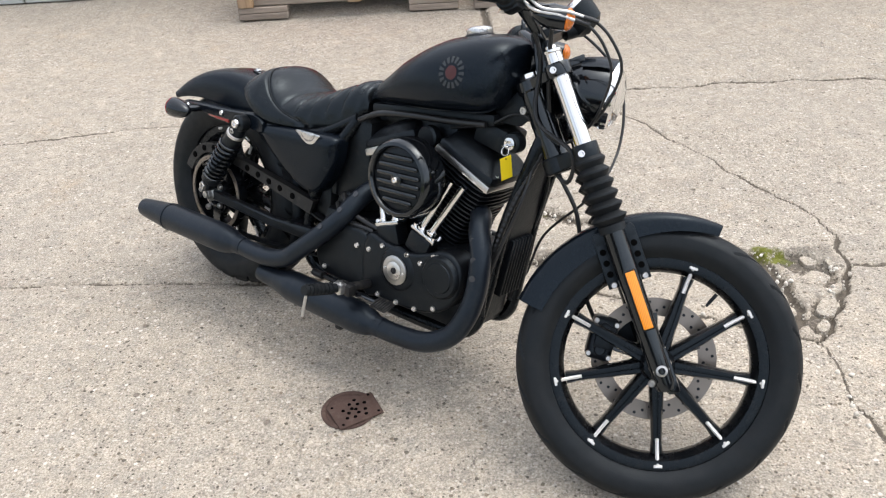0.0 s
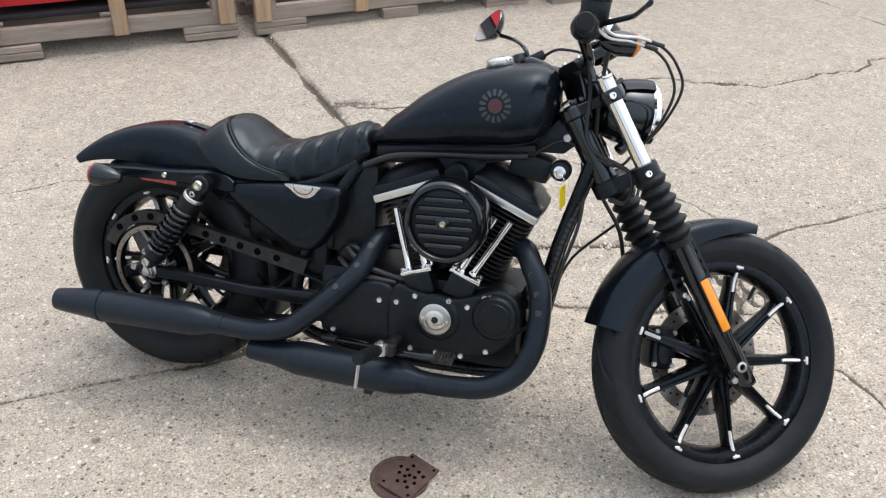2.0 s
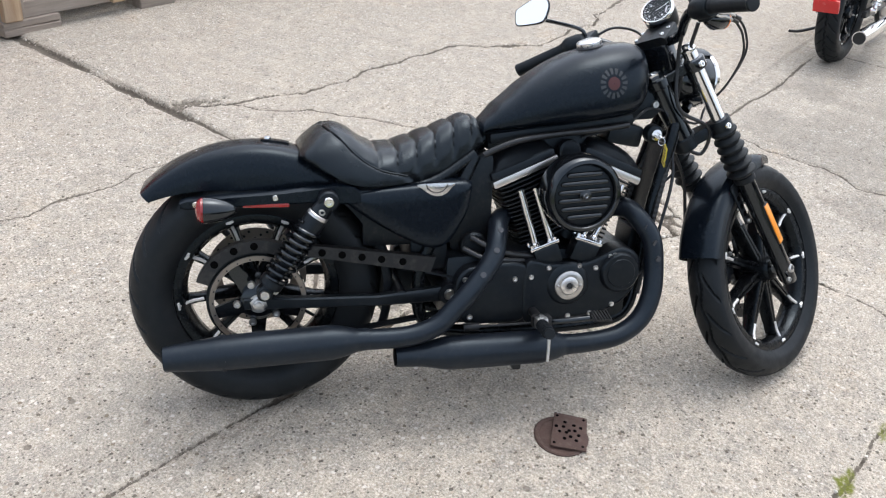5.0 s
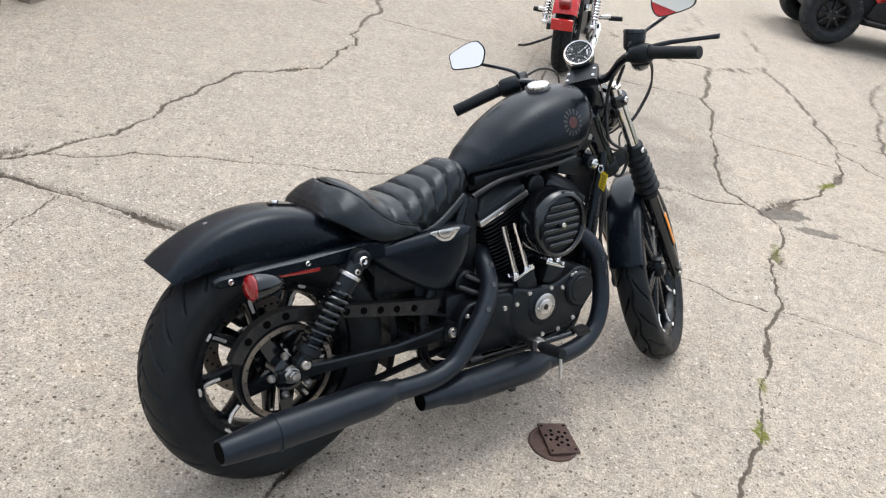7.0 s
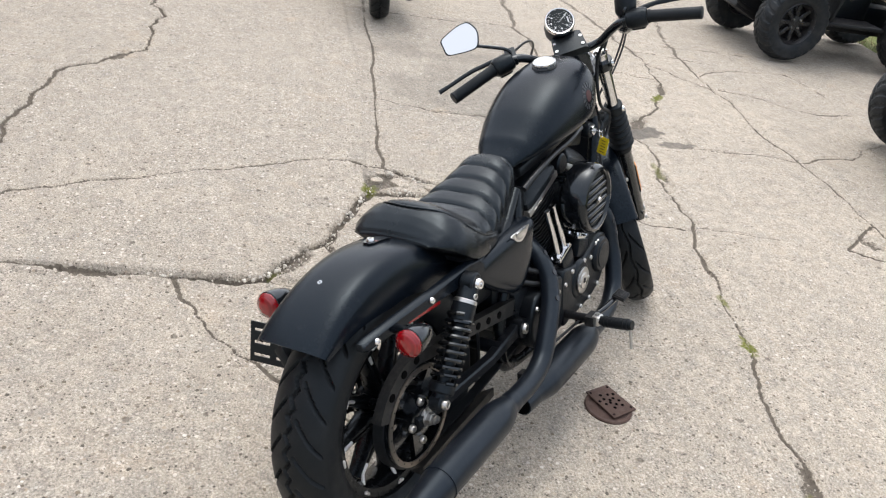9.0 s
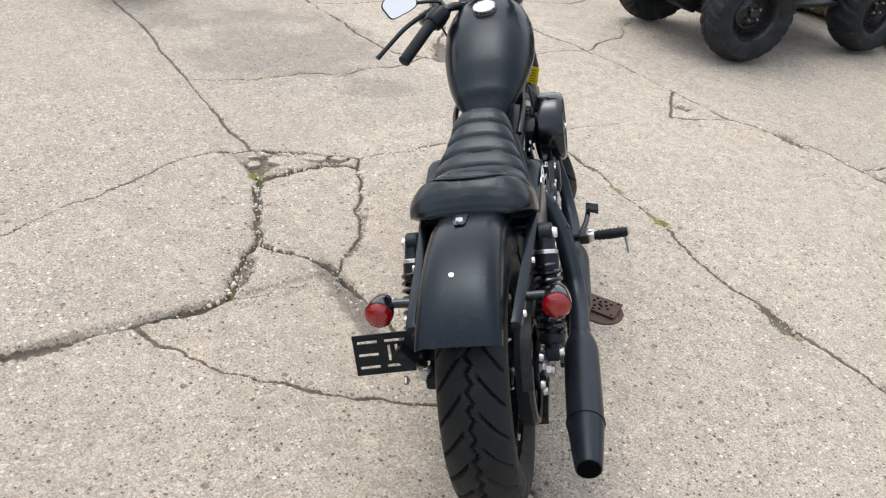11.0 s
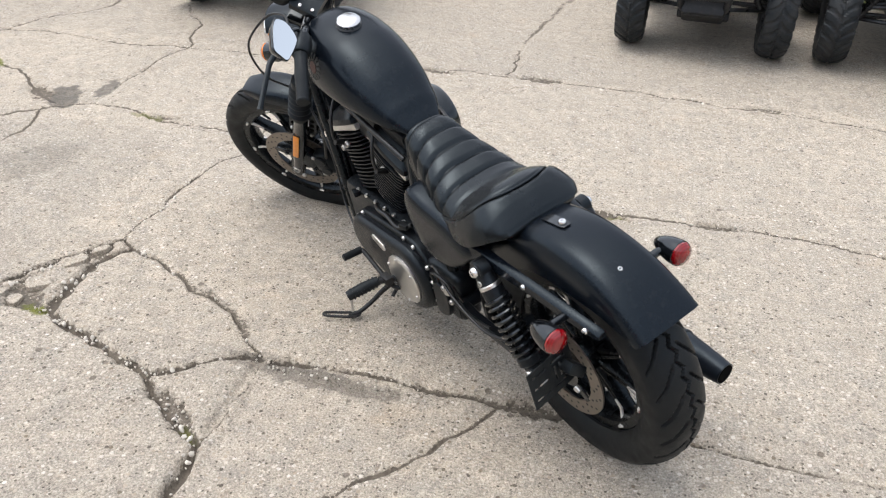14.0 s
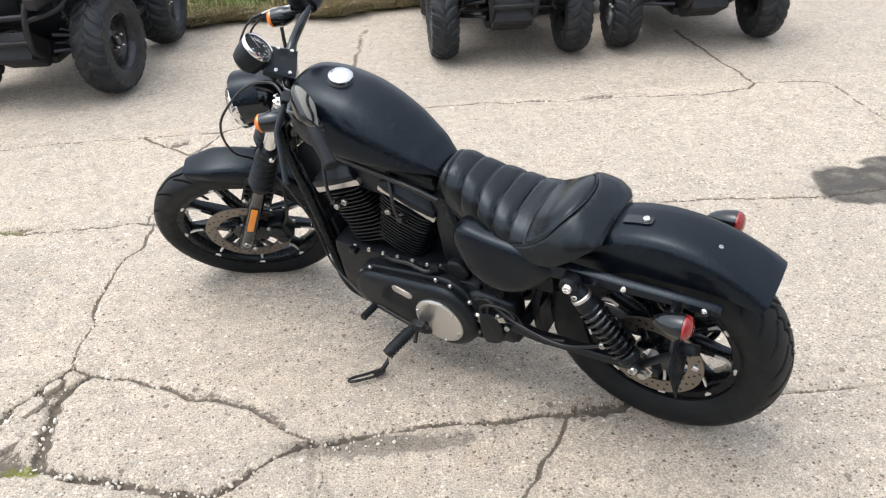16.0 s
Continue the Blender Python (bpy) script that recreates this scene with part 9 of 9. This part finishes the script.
    part("side_stand", Shape().tube([(0.52, 0.10, 0.17), (0.45, 0.20, 0.12), (0.36, 0.33, 0.075), (0.26, 0.38, 0.085)], 0.010, 10, 5), DUSTY_BLACK, ob, "black side stand")


red_cruiser(pose(3.857, 2.121, 0, -7, 0, -2))


# ---- grass verge on the south side ---------------------------------------------------------------------
def verge_edge(x):
    return 0.05 * math.sin(x * 2.3) + 0.05 * math.sin(x * 5.1 + 1) + 0.03 * math.sin(x * 11.3)


def verge():
    m, t, p = shader("verge_soil_grass")
    v = coords(t)
    col = mix(t, ramp(t, noisy(t, v, 2.0, 6.0, 0.6), [(0.35, 0.0), (0.65, 1.0)]), (0.07, 0.125, 0.018), (0.12, 0.15, 0.035))
    col = mix(t, ramp(t, noisy(t, v, 40.0, 5.0), [(0.4, 0.0), (0.7, 0.6)]), col, (0.26, 0.21, 0.11))
    t.links.new(col, p.inputs["Base Color"])
    p.inputs["Roughness"].default_value = 0.95
    bump(t, p, noisy(t, v, 60.0, 4.0), 0.8, 0.02)
    xs, ys = np.linspace(-30, 40, 141), np.concatenate([np.linspace(-2.62, -5, 40), np.linspace(-5.3, -40, 30)])
    s = Shape()
    rows = []
    for j, y in enumerate(ys):
        rows.append([Vector((x, y + (verge_edge(x) if j < 4 else 0), 0.008 + min(0.10, 0.05 * (-2.6 - y)) + 0.03 * noise.noise(Vector((x, y, 0))) * min(1, (-2.6 - y) * 3) - (0.015 if j == 0 else 0))) for x in xs])
    s.rings(rows, loop=False, caps=False)
    me = s.mesh("grass_bank", 80)
    me.materials.append(m)
    tagged(new("grass_bank", me), "grassy bank of green and straw-coloured grass", "grass bank", kind="structure")
    # blades
    gm, t, p = shader("grass_blades")
    g = t.nodes.new("ShaderNodeNewGeometry")
    c = ramp(t, g.outputs["Random Per Island"], [(0.0, (0.060, 0.110, 0.016)), (0.5, (0.105, 0.175, 0.028)), (0.85, (0.15, 0.20, 0.045)), (0.95, (0.26, 0.24, 0.11)), (1.0, (0.42, 0.35, 0.20))])
    big = noisy(t, coords(t), 1.3, 3.0)
    c = mix(t, ramp(t, big, [(0.45, 0.0), (0.62, 0.5)]), c, (0.16, 0.17, 0.05))
    # dry straw along the edge of the slab
    pos = t.nodes.new("ShaderNodeSeparateXYZ")
    t.links.new(g.outputs["Position"], pos.inputs[0])
    ragged = node(t, "ShaderNodeMath", operation="MULTIPLY_ADD")
    t.links.new(big, ragged.inputs[0])
    ragged.inputs[1].default_value = 0.7
    t.links.new(pos.outputs["Y"], ragged.inputs[2])
    rim = node(t, "ShaderNodeMapRange")
    rim.inputs["From Min"].default_value, rim.inputs["From Max"].default_value = -2.75, -2.45
    t.links.new(ragged.outputs[0], rim.inputs["Value"])
    half = node(t, "ShaderNodeMath", operation="MULTIPLY")
    t.links.new(rim.outputs["Result"], half.inputs[0])
    half.inputs[1].default_value = 0.85
    c = mix(t, half.outputs[0], c, mix(t, g.outputs["Random Per Island"], (0.15, 0.125, 0.06), (0.48, 0.38, 0.23)))
    t.links.new(c, p.inputs["Base Color"])
    p.inputs["Roughness"].default_value = 0.7
    r = random.Random(3)
    s = Shape()
    vs, fs = [], []
    for _ in range(42000):
        x = r.uniform(-1.6, 4.6) if r.random() < 0.85 else r.uniform(-5, 9)
        d = abs(r.gauss(0, 0.75)) if r.random() < 0.75 else abs(r.gauss(0, 0.10))
        y = -2.60 - d + verge_edge(x)
        z = 0.01 + min(0.10, 0.06 * d)
        tuft = 0.5 + 0.5 * math.sin(x * 9.1 + 2.0 * math.sin(y * 6.3)) * math.sin(x * 3.7 + 1.2)
        h = r.uniform(0.05, 0.14) * (1.0 if d > 0.22 else 1.25) * (0.55 + 0.9 * tuft)
        a, lean = r.uniform(0, 6.28), r.uniform(0.2, 1.1) * h * (1.7 if d < 0.25 else 1.0)
        if d < 0.25:
            h *= r.uniform(0.3, 0.9)
        fx, fy = math.cos(a), math.sin(a)
        if d < 0.25:
            fy = abs(fy)
        w = r.uniform(0.0018, 0.004)
        k = len(vs)
        px, py = -fy * w, fx * w
        vs += [(x - px, y - py, z), (x + px, y + py, z), (x + fx * lean * 0.35 + px * 0.8, y + fy * lean * 0.35 + py * 0.8, z + h * 0.6), (x + fx * lean * 0.35 - px * 0.8, y + fy * lean * 0.35 - py * 0.8, z + h * 0.6), (x + fx * lean, y + fy * lean, z + h * 0.85)]
        fs += [(k, k + 1, k + 2, k + 3), (k + 3, k + 2, k + 4)]
    me = bpy.data.meshes.new("grass")
    me.from_pydata(vs, [], fs)
    me.materials.append(gm)
    tagged(new("grass", me), "long green and dry straw-coloured grass blades", "grass", kind="stuff")


verge()


def chain_link():
    """A wire mesh fence in the grass, between two round posts."""
    a, b, top = Vector((1.15, -3.35, 0.05)), Vector((-2.6, -3.02, 0.05)), 1.15
    ob = thing("chain_link_fence", Matrix.Identity(4), "grey chain-link wire fence standing in the grass", "fence")
    L = (b - a).length
    way = (b - a) / L
    for u in (0.0, 0.41, 1.0):
        p = a + way * L * u
        part("fence_post", Shape().cyl((p.x, p.y, 0.0), (p.x, p.y, top + 0.1), 0.026, 16, edge=0.004), STEEL, ob, "grey metal post")
    part("top_rail", Shape().tube([a + Vector((0, 0, top)), b + Vector((0, 0, top))], 0.018, 10), STEEL, ob)
    cell = 0.075
    wires = Shape()
    h = top - 0.05
    for k in range(int(-h / cell), int(L / cell) + 1):
        for slope in (1, -1):
            s0, s1 = (k * cell, k * cell + h)
            lo, hi = max(0, s0), min(L, s1)
            if hi - lo < 0.02:
                continue
            za, zb = (lo - s0, hi - s0) if slope > 0 else (h - (lo - s0), h - (hi - s0))
            off = Vector((0, 0.002 * slope, 0.05))
            wires.tube([a + way * lo + Vector((0, 0, za)) + off, a + way * hi + Vector((0, 0, zb)) + off], 0.0030, 4)
    part("wire_mesh", wires, STEEL, ob, "woven diamond wire mesh")


chain_link()
